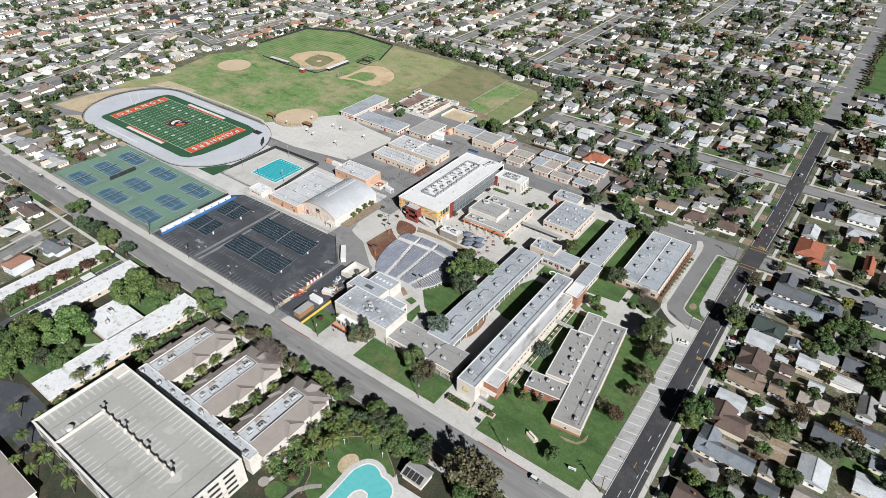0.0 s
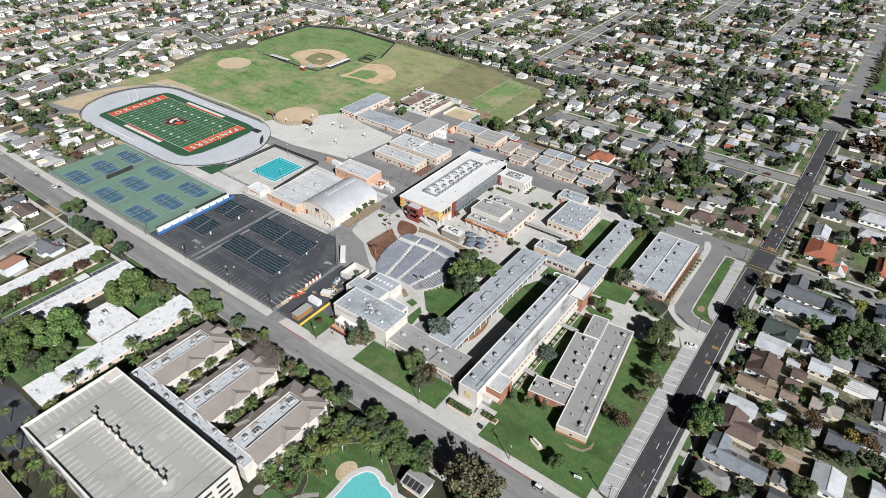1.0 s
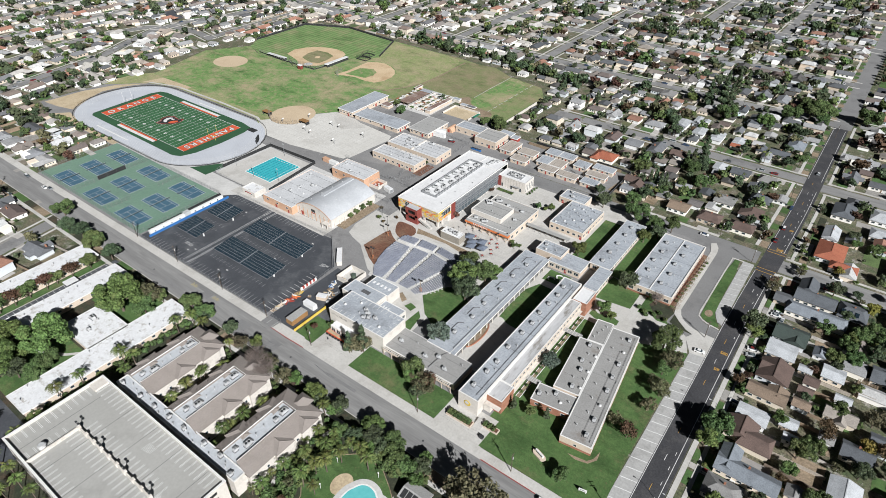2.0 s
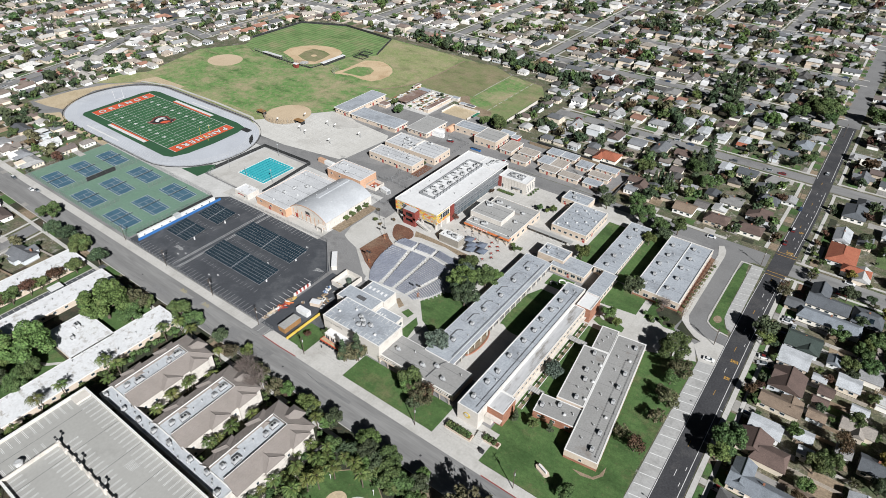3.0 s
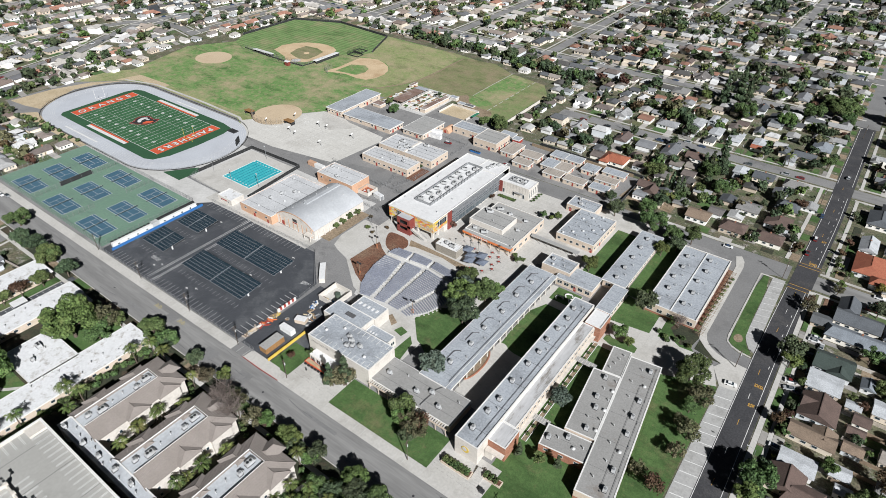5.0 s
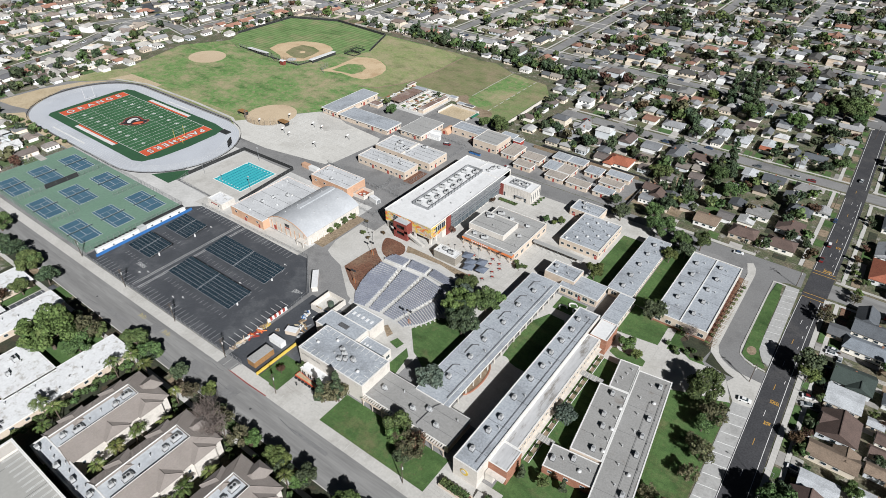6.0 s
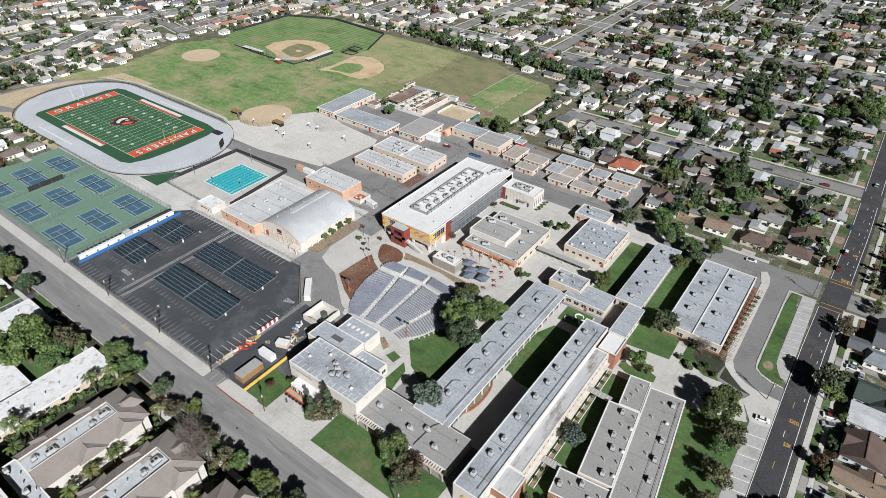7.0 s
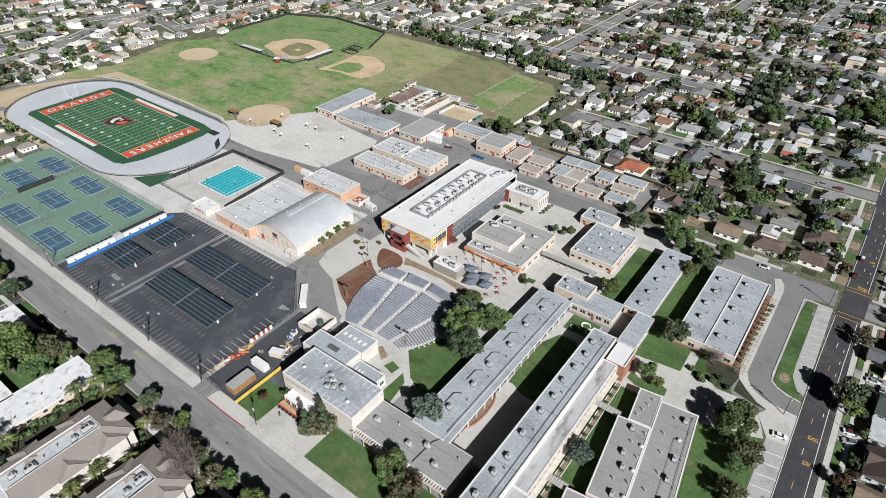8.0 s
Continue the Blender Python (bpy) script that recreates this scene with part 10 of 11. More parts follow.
# far school block beside the side road, and a car park beyond the ball fields
site("car_park", rect(482.6, 560, 372, 434), 0.05, "asphalt_dark", "dark asphalt car park of the far school", 0.05, "car park")
for k in range(4):
    cpk = empty("carport", pose(490 + k * 12.5, 381, 0.05), "far carport with a flat pale roof on posts", "carport", "far carports")
    part("roof", Shape().box(-5, 5, -3, 3, 2.6, 2.8), "roof_grey", cpk)
    for kx in (-4, 4):
        part("post", Shape().box(kx - 0.1, kx + 0.1, -0.1, 0.1, 0, 2.6), "steel", cpk)
site("field", rect(482.6, 600, 436, 640), 0.05, "lawn", "green field beside the side road", 0.05, "grass field")
flat_building("far_school_block", "long far school building with a pale roof", 492, 560, 352, 368, 4.5, roof="roof_grey", wall="white_wall", eaves=0.5)
for i in range(3):
    solar_like = empty("carport", pose(488 + i * 9, 384, 0.05), "pale flat carport roof on posts", "carport", "far carports")
    part("roof", Shape().box(-3.6, 3.6, -8, 8, 3.2, 3.4), "roof_grey", solar_like)
    for sy in (-6, 0, 6):
        part("post", Shape().tube((0, sy, 0), (0, sy, 3.2), 0.12), "steel", solar_like)
site("car_park", [(-236, 171), (-183, 177), (-174, 249), (-202, 258)], 0.06, "asphalt_dark", "dark asphalt car park beyond the houses", 0.05, "car park")


# ---- trees and shrubs ----
tr_rng = np.random.default_rng(5)


def leaf_mesh(name, centres, radii, n, leaf, mat, flat=0.8, shell=0.55, up=0.25):
    """Leaf clumps as small turned quads, thick near the skin of some overlapping lobes."""
    c, r = np.array(centres, float), np.array(radii, float)
    pick = tr_rng.choice(len(c), n, p=r ** 2 / (r ** 2).sum())
    d = tr_rng.normal(size=(n, 3))
    d[:, 2] += up
    d /= np.linalg.norm(d, axis=1)[:, None]
    rad = r[pick] * (shell + (1.06 - shell) * tr_rng.random(n) ** 0.6)
    pos = c[pick] + d * rad[:, None] * np.array([1, 1, flat])
    nrm = d + tr_rng.normal(scale=0.55, size=(n, 3))
    nrm /= np.linalg.norm(nrm, axis=1)[:, None]
    a = np.cross(nrm, tr_rng.normal(size=(n, 3)))
    a /= np.linalg.norm(a, axis=1)[:, None]
    b = np.cross(nrm, a)
    s = leaf * (0.55 + 0.8 * tr_rng.random(n))[:, None]
    quad = np.stack([pos - a * s - b * s * 0.7, pos + a * s - b * s * 0.5, pos + a * s * 0.8 + b * s * 0.75, pos - a * s * 0.9 + b * s * 0.6], 1).reshape(-1, 3)
    me = bpy.data.meshes.new(name)
    me.from_pydata(quad.tolist(), [], np.arange(4 * n).reshape(-1, 4).tolist())
    me.materials.append(M[mat])
    me.update()
    return me


def lobes(n, spread, height, r, seed, squash=0.7):
    g = np.random.default_rng(seed)
    c = [(0, 0, height)]
    rr = [r]
    for i in range(n - 1):
        a = 2 * math.pi * i / (n - 1) + g.uniform(-0.4, 0.4)
        q = spread * g.uniform(0.55, 1.0)
        c.append((q * math.cos(a), q * math.sin(a), height + g.uniform(-0.9, 0.7) * r * squash))
        rr.append(r * g.uniform(0.5, 0.85))
    return c, rr


def trunk_shape(h, r, limbs, spread, seed):
    g = np.random.default_rng(seed)
    s = Shape().tube((0, 0, 0), (0.15, 0.1, h * 0.55), r, r * 0.65, 7)
    for i in range(limbs):
        a = 2 * math.pi * i / limbs + g.uniform(-0.4, 0.4)
        z0 = h * g.uniform(0.38, 0.55)
        s.tube((0.1, 0.05, z0), (spread * math.cos(a), spread * math.sin(a), h * g.uniform(0.75, 0.95)), r * 0.5, r * 0.14, 5)
    return s


TREES = {}


def tree_kind(kind):
    """Meshes for one kind of tree: trunk and crown."""
    if kind.startswith("round"):
        k = int(kind[-1])
        c, r = lobes(11, 3.0, 5.3, 2.0, k, 1.0)
        return trunk_shape(5.6, 0.28, 5, 2.2, k).mesh("trunk", M["trunk"]), leaf_mesh("crown", c, r, 2300, 0.25, ("leaf", "leaf_dark", "leaf_olive", "leaf")[k % 4]), "green broadleaf tree with an uneven rounded crown"
    if kind.startswith("deep"):
        k = int(kind[-1])
        c, r = lobes(6, 2.6, 4.8, 2.3, 30 + k, 0.9)
        return Shape().tube((0, 0, 0), (0, 0, 3), 0.25, 0.15, 4).mesh("trunk", M["trunk"]), leaf_mesh("crown", c, r, 130, 0.8, ("leaf", "leaf_dark", "leaf_olive", "leaf_dark", "leaf_autumn", "leaf_brown")[k]), "far garden tree with an uneven crown"
    if kind.startswith("far") and kind != "farpalm":
        k = int(kind[-1])
        c, r = lobes(8, 2.7, 4.8, 2.1, 30 + k, 1.0)
        return trunk_shape(5, 0.28, 3, 1.8, k).mesh("trunk", M["trunk"]), leaf_mesh("crown", c, r, 210, 0.72, ("leaf", "leaf_dark", "leaf_olive", "leaf_dark", "leaf_autumn", "leaf_brown")[k]), "green suburban garden tree with an uneven crown"
    if kind == "oak":
        c, r = lobes(19, 5.8, 7.2, 2.9, 77, 1.1)
        return trunk_shape(7.5, 0.5, 7, 4.6, 77).mesh("trunk", M["trunk"]), leaf_mesh("crown", c, r, 6000, 0.3, "leaf"), "broad dark green evergreen tree with a dense crown"
    if kind == "olive":
        c, r = lobes(22, 6.0, 7.0, 2.7, 79, 1.2)
        return trunk_shape(7.5, 0.5, 7, 4.6, 79).mesh("trunk", M["trunk"]), leaf_mesh("crown", c, r, 6500, 0.29, "leaf_olive", 0.8), "broad olive-green tree with a loose crown"
    if kind == "tall":
        c = [((1.5 - 0.13 * i) * math.sin(i * 2.4), (1.5 - 0.13 * i) * math.cos(i * 2.4), 1.6 + i * 0.95) for i in range(11)] + [(0, 0, 3.0), (0, 0, 6.0), (0, 0, 9.4), (0, 0, 11.2)]
        r = [1.35 - 0.08 * i for i in range(11)] + [1.5, 1.2, 0.9, 0.5]
        return trunk_shape(10, 0.3, 4, 1.2, 4).mesh("trunk", M["trunk"]), leaf_mesh("crown", c, r, 2100, 0.27, "leaf_dark", 0.7), "tall dark conifer with drooping layers"
    if kind == "cypress":
        c = [(0, 0, 0.9 + i * 0.95) for i in range(9)]
        r = [0.85, 1.05, 1.1, 1.1, 1.05, 0.95, 0.8, 0.6, 0.35]
        return Shape().tube((0, 0, 0), (0, 0, 4), 0.15, 0.08).mesh("trunk", M["trunk"]), leaf_mesh("crown", c, r, 300, 0.4, "leaf_dark", 1.0), "slim dark column of cypress"
    if kind == "autumn":
        c, r = lobes(7, 2.6, 5.4, 2.5, 91)
        return trunk_shape(5.6, 0.25, 6, 2.4, 91).mesh("trunk", M["trunk"]), leaf_mesh("crown", c, r, 1100, 0.26, "leaf_autumn", 0.8, 0.2), "tree with thin reddish autumn leaves"
    if kind == "brown":
        c, r = lobes(13, 3.2, 5.4, 1.7, 95, 1.4)
        return trunk_shape(6, 0.28, 8, 3.0, 95).mesh("trunk", M["trunk"]), leaf_mesh("crown", c, r, 1500, 0.22, "leaf_brown", 0.9, 0.15), "tree with sparse brownish leaves and bare limbs"
    if kind == "yellow":
        c, r = lobes(6, 2.0, 4.6, 2.2, 97)
        return trunk_shape(4.8, 0.2, 5, 1.8, 97).mesh("trunk", M["trunk"]), leaf_mesh("crown", c, r, 560, 0.4, "leaf_yellow", 0.8, 0.35), "small tree turning yellow"
    if kind == "blue":
        c, r = lobes(8, 2.7, 4.8, 2.4, 99)
        return trunk_shape(5, 0.25, 6, 2.4, 99).mesh("trunk", M["trunk"]), leaf_mesh("crown", c, r, 1500, 0.3, "leaf_blue"), "grey-green tree with a loose crown"
    if kind == "shrub":
        c, r = lobes(5, 0.7, 0.8, 0.75, 101)
        return Shape().tube((0, 0, 0), (0, 0, 0.6), 0.08).mesh("trunk", M["trunk"]), leaf_mesh("crown", c, r, 170, 0.22, "leaf"), "low rounded green shrub"
    if kind == "bare":
        g = np.random.default_rng(17)
        twigs = []
        for i in range(14):
            a = i * 0.7 + g.uniform(-0.3, 0.3)
            p = Vector((0.1, 0.05, 1.8 + 0.15 * i))
            q = p + Vector((2.2 * math.cos(a), 2.2 * math.sin(a), g.uniform(1.6, 3.2)))
            twigs.append((p, q, 0.1, 0.05))
            for k in range(5):
                s0 = p.lerp(q, 0.4 + 0.15 * k)
                s1 = s0 + Vector((g.normal(), g.normal(), abs(g.normal()) + 0.6)) * 0.9
                twigs.append((s0, s1, 0.045, 0.025))
                for _ in range(8):
                    s2 = s0.lerp(s1, g.uniform(0.4, 1.0))
                    twigs.append((s2, s2 + Vector((g.normal(), g.normal(), abs(g.normal()) * 0.8 + 0.2)) * 0.75, 0.03, 0.015))
        top = Shape()
        for p, q, r0, r1 in twigs:
            top.tube(p, q, r0, r1, 3)
        return Shape().tube((0, 0, 0), (0.1, 0.05, 3.0), 0.22, 0.14, 7).mesh("trunk", M["trunk"]), top.mesh("crown", M["twig"]), "leafless tree with a haze of grey-brown twigs"
    # palm: fronds with drooping leaflets
    far = kind == "farpalm"
    s = Shape().tube((0, 0, 0), (0.25, 0.1, 4), 0.24, 0.19, 7).tube((0.25, 0.1, 4), (0.3, 0.1, 8), 0.19, 0.17, 7)
    f = Shape()
    g = np.random.default_rng(8)
    for i in range(9 if far else 19):
        a, lift, reach = i * 2.4 + g.uniform(-0.25, 0.25), g.uniform(-0.2, 1.2), g.uniform(3.0, 4.3)
        out, side = Vector((math.cos(a), math.sin(a), 0)), Vector((-math.sin(a), math.cos(a), 0))

        def spine(q):
            return Vector((0.3, 0.1, 8.0)) + out * reach * q * (1 - 0.18 * q) + Vector((0, 0, 2.1 * lift * q + 0.6 * q - (1.7 + 1.3 * lift) * q * q))

        n = 3 if far else 9
        for k in range(n):
            q0, q1 = 0.12 + 0.86 * k / n, 0.12 + 0.86 * (k + (1.0 if far else 0.72)) / n
            p0, p1 = spine(q0), spine(q1)
            w = 0.55 * math.sin(math.pi * (0.15 + 0.78 * (k + 0.5) / n))
            for sg in (-1, 1):
                tip = out * 0.28 + side * sg * w - Vector((0, 0, 0.3 + g.uniform(0, 0.35)))
                f.add([tuple(p0), tuple(p1), tuple(p1 + tip * g.uniform(0.8, 1.1)), tuple(p0 + tip)], [(0, 1, 2, 3)])
    return s.mesh("trunk", M["trunk"]), f.mesh("crown", M["palm"]), "tall palm with arching feathery green fronds"


def tree(kind, x, y, size=1.0, z=0.05, simple=False):
    m = pose(x, y, z, 0, 0, (x * 37 + y * 53) % 360) @ Matrix.Diagonal((size * (0.92 + 0.16 * ((x * 7.3) % 1)), size * (0.92 + 0.16 * ((y * 5.1) % 1)), size, 1))
    if kind not in TREES:
        TREES[kind] = tree_kind(kind)
    tm, cm, label = TREES[kind]
    if kind == "shrub":
        return tagged(part("shrub", cm, None, at=m), label, "shrub", "shrubs")
    if simple:
        ob = part("tree", tm, None, at=m)
        tagged(ob, label, "tree", "garden trees")
        part("crown", cm, None, ob)
        return ob
    ob = empty("palm_tree" if kind == "palm" else "tree", m, label, "tree")
    part("trunk", tm, None, ob)
    part("crown", cm, None, ob)
    return ob


# school grounds
for kind, x, y, s in (("olive", 349, -2, 1.05), ("oak", 343, 12.5, 0.72), ("oak", 357, 7, 0.95), ("round1", 357, -11, 1.75), ("round1", 352, -7, 1.5), ("blue", 346, 5, 1.3), ("round2", 360, 13, 0.9), ("blue", 364, -41.5, 1.45), ("round3", 368, -64.5, 1.3), ("brown", 377.4, -68.3, 1.35), ("brown", 371.5, -66.8, 1.1), ("round2", 370, -67, 1.1), ("autumn", 377, -66, 1.1), ("round1", 376, -71.5, 0.9),
                      ("tall", 341, -66, 1.35), ("brown", 340.4, -66.6, 1.25), ("tall", 336.6, -70, 1.1), ("brown", 337.2, -69.4, 1.0), ("round0", 319, -63.8, 0.45), ("autumn", 314, -69.5, 0.5), ("tall", 410.4, -53, 0.6), ("round0", 417.5, -52, 0.6), ("tall", 423.5, -50, 0.62), ("blue", 412, -25, 1.1),
                      ("oak", 446.3, 15.5, 1.0), ("brown", 453, 5, 1.35), ("round3", 451.5, 0, 0.9), ("brown", 454.5, -12, 1.1), ("brown", 450.5, -8, 0.8), ("autumn", 452, -39, 1.0), ("brown", 446, -36, 0.8), ("brown", 453.6, -22, 0.9), ("round2", 408, 88, 1.0), ("round1", 413, 96, 1.1), ("round1", 416.7, 44.5, 1.25), ("round2", 414, 48, 1.0), ("round2", 414.9, 20.4, 0.95), ("round2", 420.2, 19, 0.6), ("round2", 384.8, 55, 1.15), ("round2", 430.1, 43, 0.5),
                      ("round0", 417, 107, 1.2), ("oak", 408, 104.5, 0.7), ("bare", 433, 42, 0.95), ("round3", 440.5, -70.5, 0.8), ("oak", 170.3, -95.6, 0.8), ("round1", 189, -96.5, 1.2), ("oak", 236, -104, 0.7), ("round3", 260, 168, 1.05), ("round1", 197, 186, 0.5), ("round0", 178, 149, 0.8),
                      ("round0", 262.4, 8.2, 0.5), ("round0", 262.2, 13.4, 0.5), ("round0", 262, 19, 0.52), ("round0", 262.4, 24.4, 0.5), ("oak", 265.5, 162.8, 0.85), ("oak", 252.8, 163.6, 0.55), ("round1", 374.8, 108.5, 1.3), ("oak", 396, 107.5, 1.0), ("round1", 366.6, 121, 0.9), ("round0", 344.8, 83, 0.55), ("round2", 351.8, 86.3, 0.6), ("oak", 189, 141, 0.6), ("tall", 407, 190, 1.5), ("tall", 398, 186, 1.2), ("oak", 402, 183, 0.9), ("round1", 375.3, 231, 1.25), ("oak", 396, 284, 1.1), ("tall", 394, 292, 1.9), ("oak", 436, 313, 1.05), ("round3", 448, 322, 1.7), ("round1", 451.5, 229, 1.0), ("round3", 458, 236, 1.2), ("palm", 370, 163, 0.9), ("oak", 376, 165, 0.8), ("round2", 276, 18, 0.35), ("autumn", 281, 16, 0.32), ("autumn", 284, 24, 0.3), ("brown", 270, 27, 0.3), ("round0", 354, 40, 0.5), ("round2", 349, 84, 0.4), ("round0", 352, 87, 0.4), ("autumn", 312, 83, 0.45), ("autumn", 311, 46, 0.55)):
    tree(kind, x, y, s)
for i in range(14):
    tree("shrub", 391.5 + (i % 7) * 1.5, -70.6 + (i // 7) * 1.3, 0.9, 0.6)
for i in range(6):
    tree("shrub", 406 + (i % 3) * 2, -67.4 + (i // 3) * 1.2, 0.9, 0.6)
for i in range(14):
    tree("shrub", 408.9, -44 + i * 4.1, 0.75)
for i in range(12):
    tree("shrub", 440.2 + i * 0.2, 50 + i * 3.6, 0.9)
for i in range(18):
    tree("shrub", 313 + (i % 9) * 1.25, 88.2 + (i // 9) * 1.2, 0.7)
for i in range(8):
    tree("shrub", 331 + (i % 2), 94 + i * 1.4, 0.7)
for i in range(9):
    tree("shrub", -14 + i * 8.2, -23 + (i % 3), 1.6)
for x, y in ((430.5, 33), (427.5, 34.5), (432, 31), (437, 36), (440.6, 33), (435, 33.5), (238, 88), (244, 88), (250, 88), (256, 88), (352.5, 41), (355.5, 43), (350.5, 44)):
    tree("shrub", x, y, 1.3)
# west street: verge trees and the planted side
for kind, x, y, s in (("olive", 231.6, -115, 1.5), ("brown", 238, -104, 1.55), ("round3", 241, -100, 0.9), ("oak", 126, -90, 0.85), ("round1", 158, -96, 1.4), ("oak", 171, -97, 0.85), ("round1", 145, -97, 1.2), ("olive", 231, -148.5, 1.45), ("olive", 215, -159, 1.2), ("round2", 229, -158, 1.3), ("olive", 229, -168, 1.3),
                      ("round0", 210, -168, 1.3), ("brown", 297, -97, 1.0), ("round2", 302, -92.5, 0.8), ("brown", 317, -98, 1.15), ("round1", 312, -96, 0.8), ("brown", 328, -99.5, 1.1), ("round2", 332, -97, 0.85), ("round2", 347, -97, 0.85), ("round1", 269, -95, 0.9), ("round1", 286, -94, 0.9),
                      ("round2", 356, -98, 0.85), ("round1", 371, -103, 1.0), ("round1", 376, -98.5, 1.0), ("round3", 389, -101, 1.1), ("round1", 383, -99.5, 1.0), ("round3", 395, -101, 1.0), ("round1", 400, -98, 1.0), ("oak", 422, -103, 0.8), ("brown", 419, -99, 2.1), ("brown", 427, -97, 1.9), ("brown", 434, -103, 1.5), ("round2", 398, -93.5, 0.7), ("round2", 375, -93.5, 0.75),
                      ("autumn", 442, -99, 0.7), ("autumn", 186.6, -129, 1.2), ("round3", 186.4, -124, 1.0), ("autumn", 187, -116.5, 1.15), ("round3", 187, -107, 1.1), ("round3", 186.5, -137, 1.2), ("autumn", 187, -144, 1.25), ("round3", 187, -151, 1.3), ("brown", 187, -157, 1.1), ("round3", 365, -104, 0.9), ("round2", 340, -101.5, 0.7)):
    tree(kind, x, y, s)
for x, y, s in ((265, -133, 1.0), (270, -131, 0.9), (273.5, -137, 0.8), (263.5, -159, 1.0), (262.5, -150, 0.9), (266, -108, 0.9), (268, -101, 0.9), (276, -101, 0.85), (300.5, -118, 0.8), (302, -127, 0.9), (304, -111, 0.75), (303, -134, 0.8), (332, -123, 0.9), (333.5, -114, 0.8), (331, -131, 0.85), (334, -138, 0.7), (361, -128, 0.85), (362.5, -119, 0.8), (360, -137, 0.8), (369, -127, 0.95), (371.5, -118, 0.9), (373, -112, 0.85), (378, -107, 0.85), (366.5, -113, 0.8), (369, -121, 0.8), (383, -108.5, 0.8), (365, -107, 0.7), (360, -110, 0.8), (323, -145.6, 0.7), (332, -145.6, 0.7), (314, -145.6, 0.7), (290, -145.2, 0.7), (346, -145.8, 0.7), (270, -170, 0.9), (272, -178, 0.9), (275, -187, 0.9), (284, -186, 0.8), (292, -187, 0.8), (300, -186, 0.8), (308, -187, 0.8), (295, -101.5, 0.7), (321, -100.8, 0.75), (353, -100.8, 0.75)):
    tree("palm", x, y, s * 1.2)
for i in range(40):
    tree("shrub", 262 + (i * 2.6) % 98, -102.2 - (i % 3) * 1.1, 1.1)
for i in range(26):
    tree("shrub", 366 + (i * 1.5) % 44, -101.8 - (i % 2) * 1.4, 1.3)
for i in range(22):
    tree(("round0", "round3", "round2")[i % 3], 366 + i * 1.75, -103.0 + (i % 2) * 1.6 + 0.02 * i, 0.54 + 0.1 * (i * 7 % 3))
for kind, x, y, s in (("oak", 219, -171, 1.15), ("oak", 243, -160, 0.7), ("round1", 236, -164, 1.3), ("oak", 240, -153, 0.75), ("round2", 233, -176, 1.2), ("oak", 243, -110, 0.8), ("round1", 227, -104, 1.2), ("round0", 214, -176, 1.2), ("round1", 204, -176, 1.3), ("oak", 186, -170, 0.8), ("round2", 189, -182, 1.0)):
    tree(kind, x, y, s)
for i in range(30):
    tree("shrub", 262.5 + (i % 3) * 1.4, -172 + i * 2.4, 1.5)
for i in range(14):
    tree("shrub", 372 + i * 1.6, -105.4 + (i % 3) * 0.7, 1.5)
for i in range(16):
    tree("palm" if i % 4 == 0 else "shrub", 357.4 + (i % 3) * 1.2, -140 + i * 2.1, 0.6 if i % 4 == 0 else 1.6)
for kind, x, y, s in (("oak", 257.3, -94.6, 0.75), ("oak", 268, -95, 0.7), ("round2", 343.5, -97, 1.0), ("round1", 349.2, -99, 0.9), ("round1", 357, -96, 1.0), ("bare", 321, -103.4, 1.7), ("bare", 316, -101.5, 1.5), ("bare", 312, -100.5, 1.4), ("oak", 385, -97, 0.7), ("round2", 372.5, -95, 1.0), ("autumn", 340, -104, 0.8), ("autumn", 311, -104.2, 0.6), ("brown", 365, -130, 0.6), ("autumn", 368, -136, 0.5)):
    tree(kind, x, y, s)
for x, y in ((364, -113), (368, -109.4), (374.5, -126.8), (364.4, -124.9), (363.4, -120), (352, -146.6), (373, -106.2), (369, -116), (257, -183), (282.5, -194), (291, -192), (286, -139.4), (300, -120), (298.6, -126), (329.6, -121), (331, -128)):
    tree("palm", x, y, 0.85)
for i in range(46):
    tree("shrub", 361.2 + (i * 3.7) % 8, -139 + (i * 2.9) % 30, 1.0 + 0.5 * (i % 3))
# gardens of the suburb: the nearest trees by themselves, the far ones joined
WOOD = Joined()
gr = random.Random(29)


def tree_matrix(x, y, size, z):
    return pose(x, y, z, 0, 0, (x * 37 + y * 53) % 360) @ Matrix.Diagonal((size * (0.92 + 0.16 * ((x * 7.3) % 1)), size * (0.92 + 0.16 * ((y * 5.1) % 1)), size, 1))


FARM = {}


def far_tree(kind, x, y, size):
    if kind.startswith("far") and kind != "farpalm" and math.hypot(x - 470, y + 190) > 560:
        kind = "deep" + kind[3:]
    if kind not in FARM:
        if kind not in TREES:
            TREES[kind] = tree_kind(kind)
        FARM[kind] = [(*arrays(me), me.materials[0]) for me in TREES[kind][:2]]
    for v, f, mat in FARM[kind]:
        WOOD.add(v, f, mat, tree_matrix(x, y, size, 0.02), gr.random())


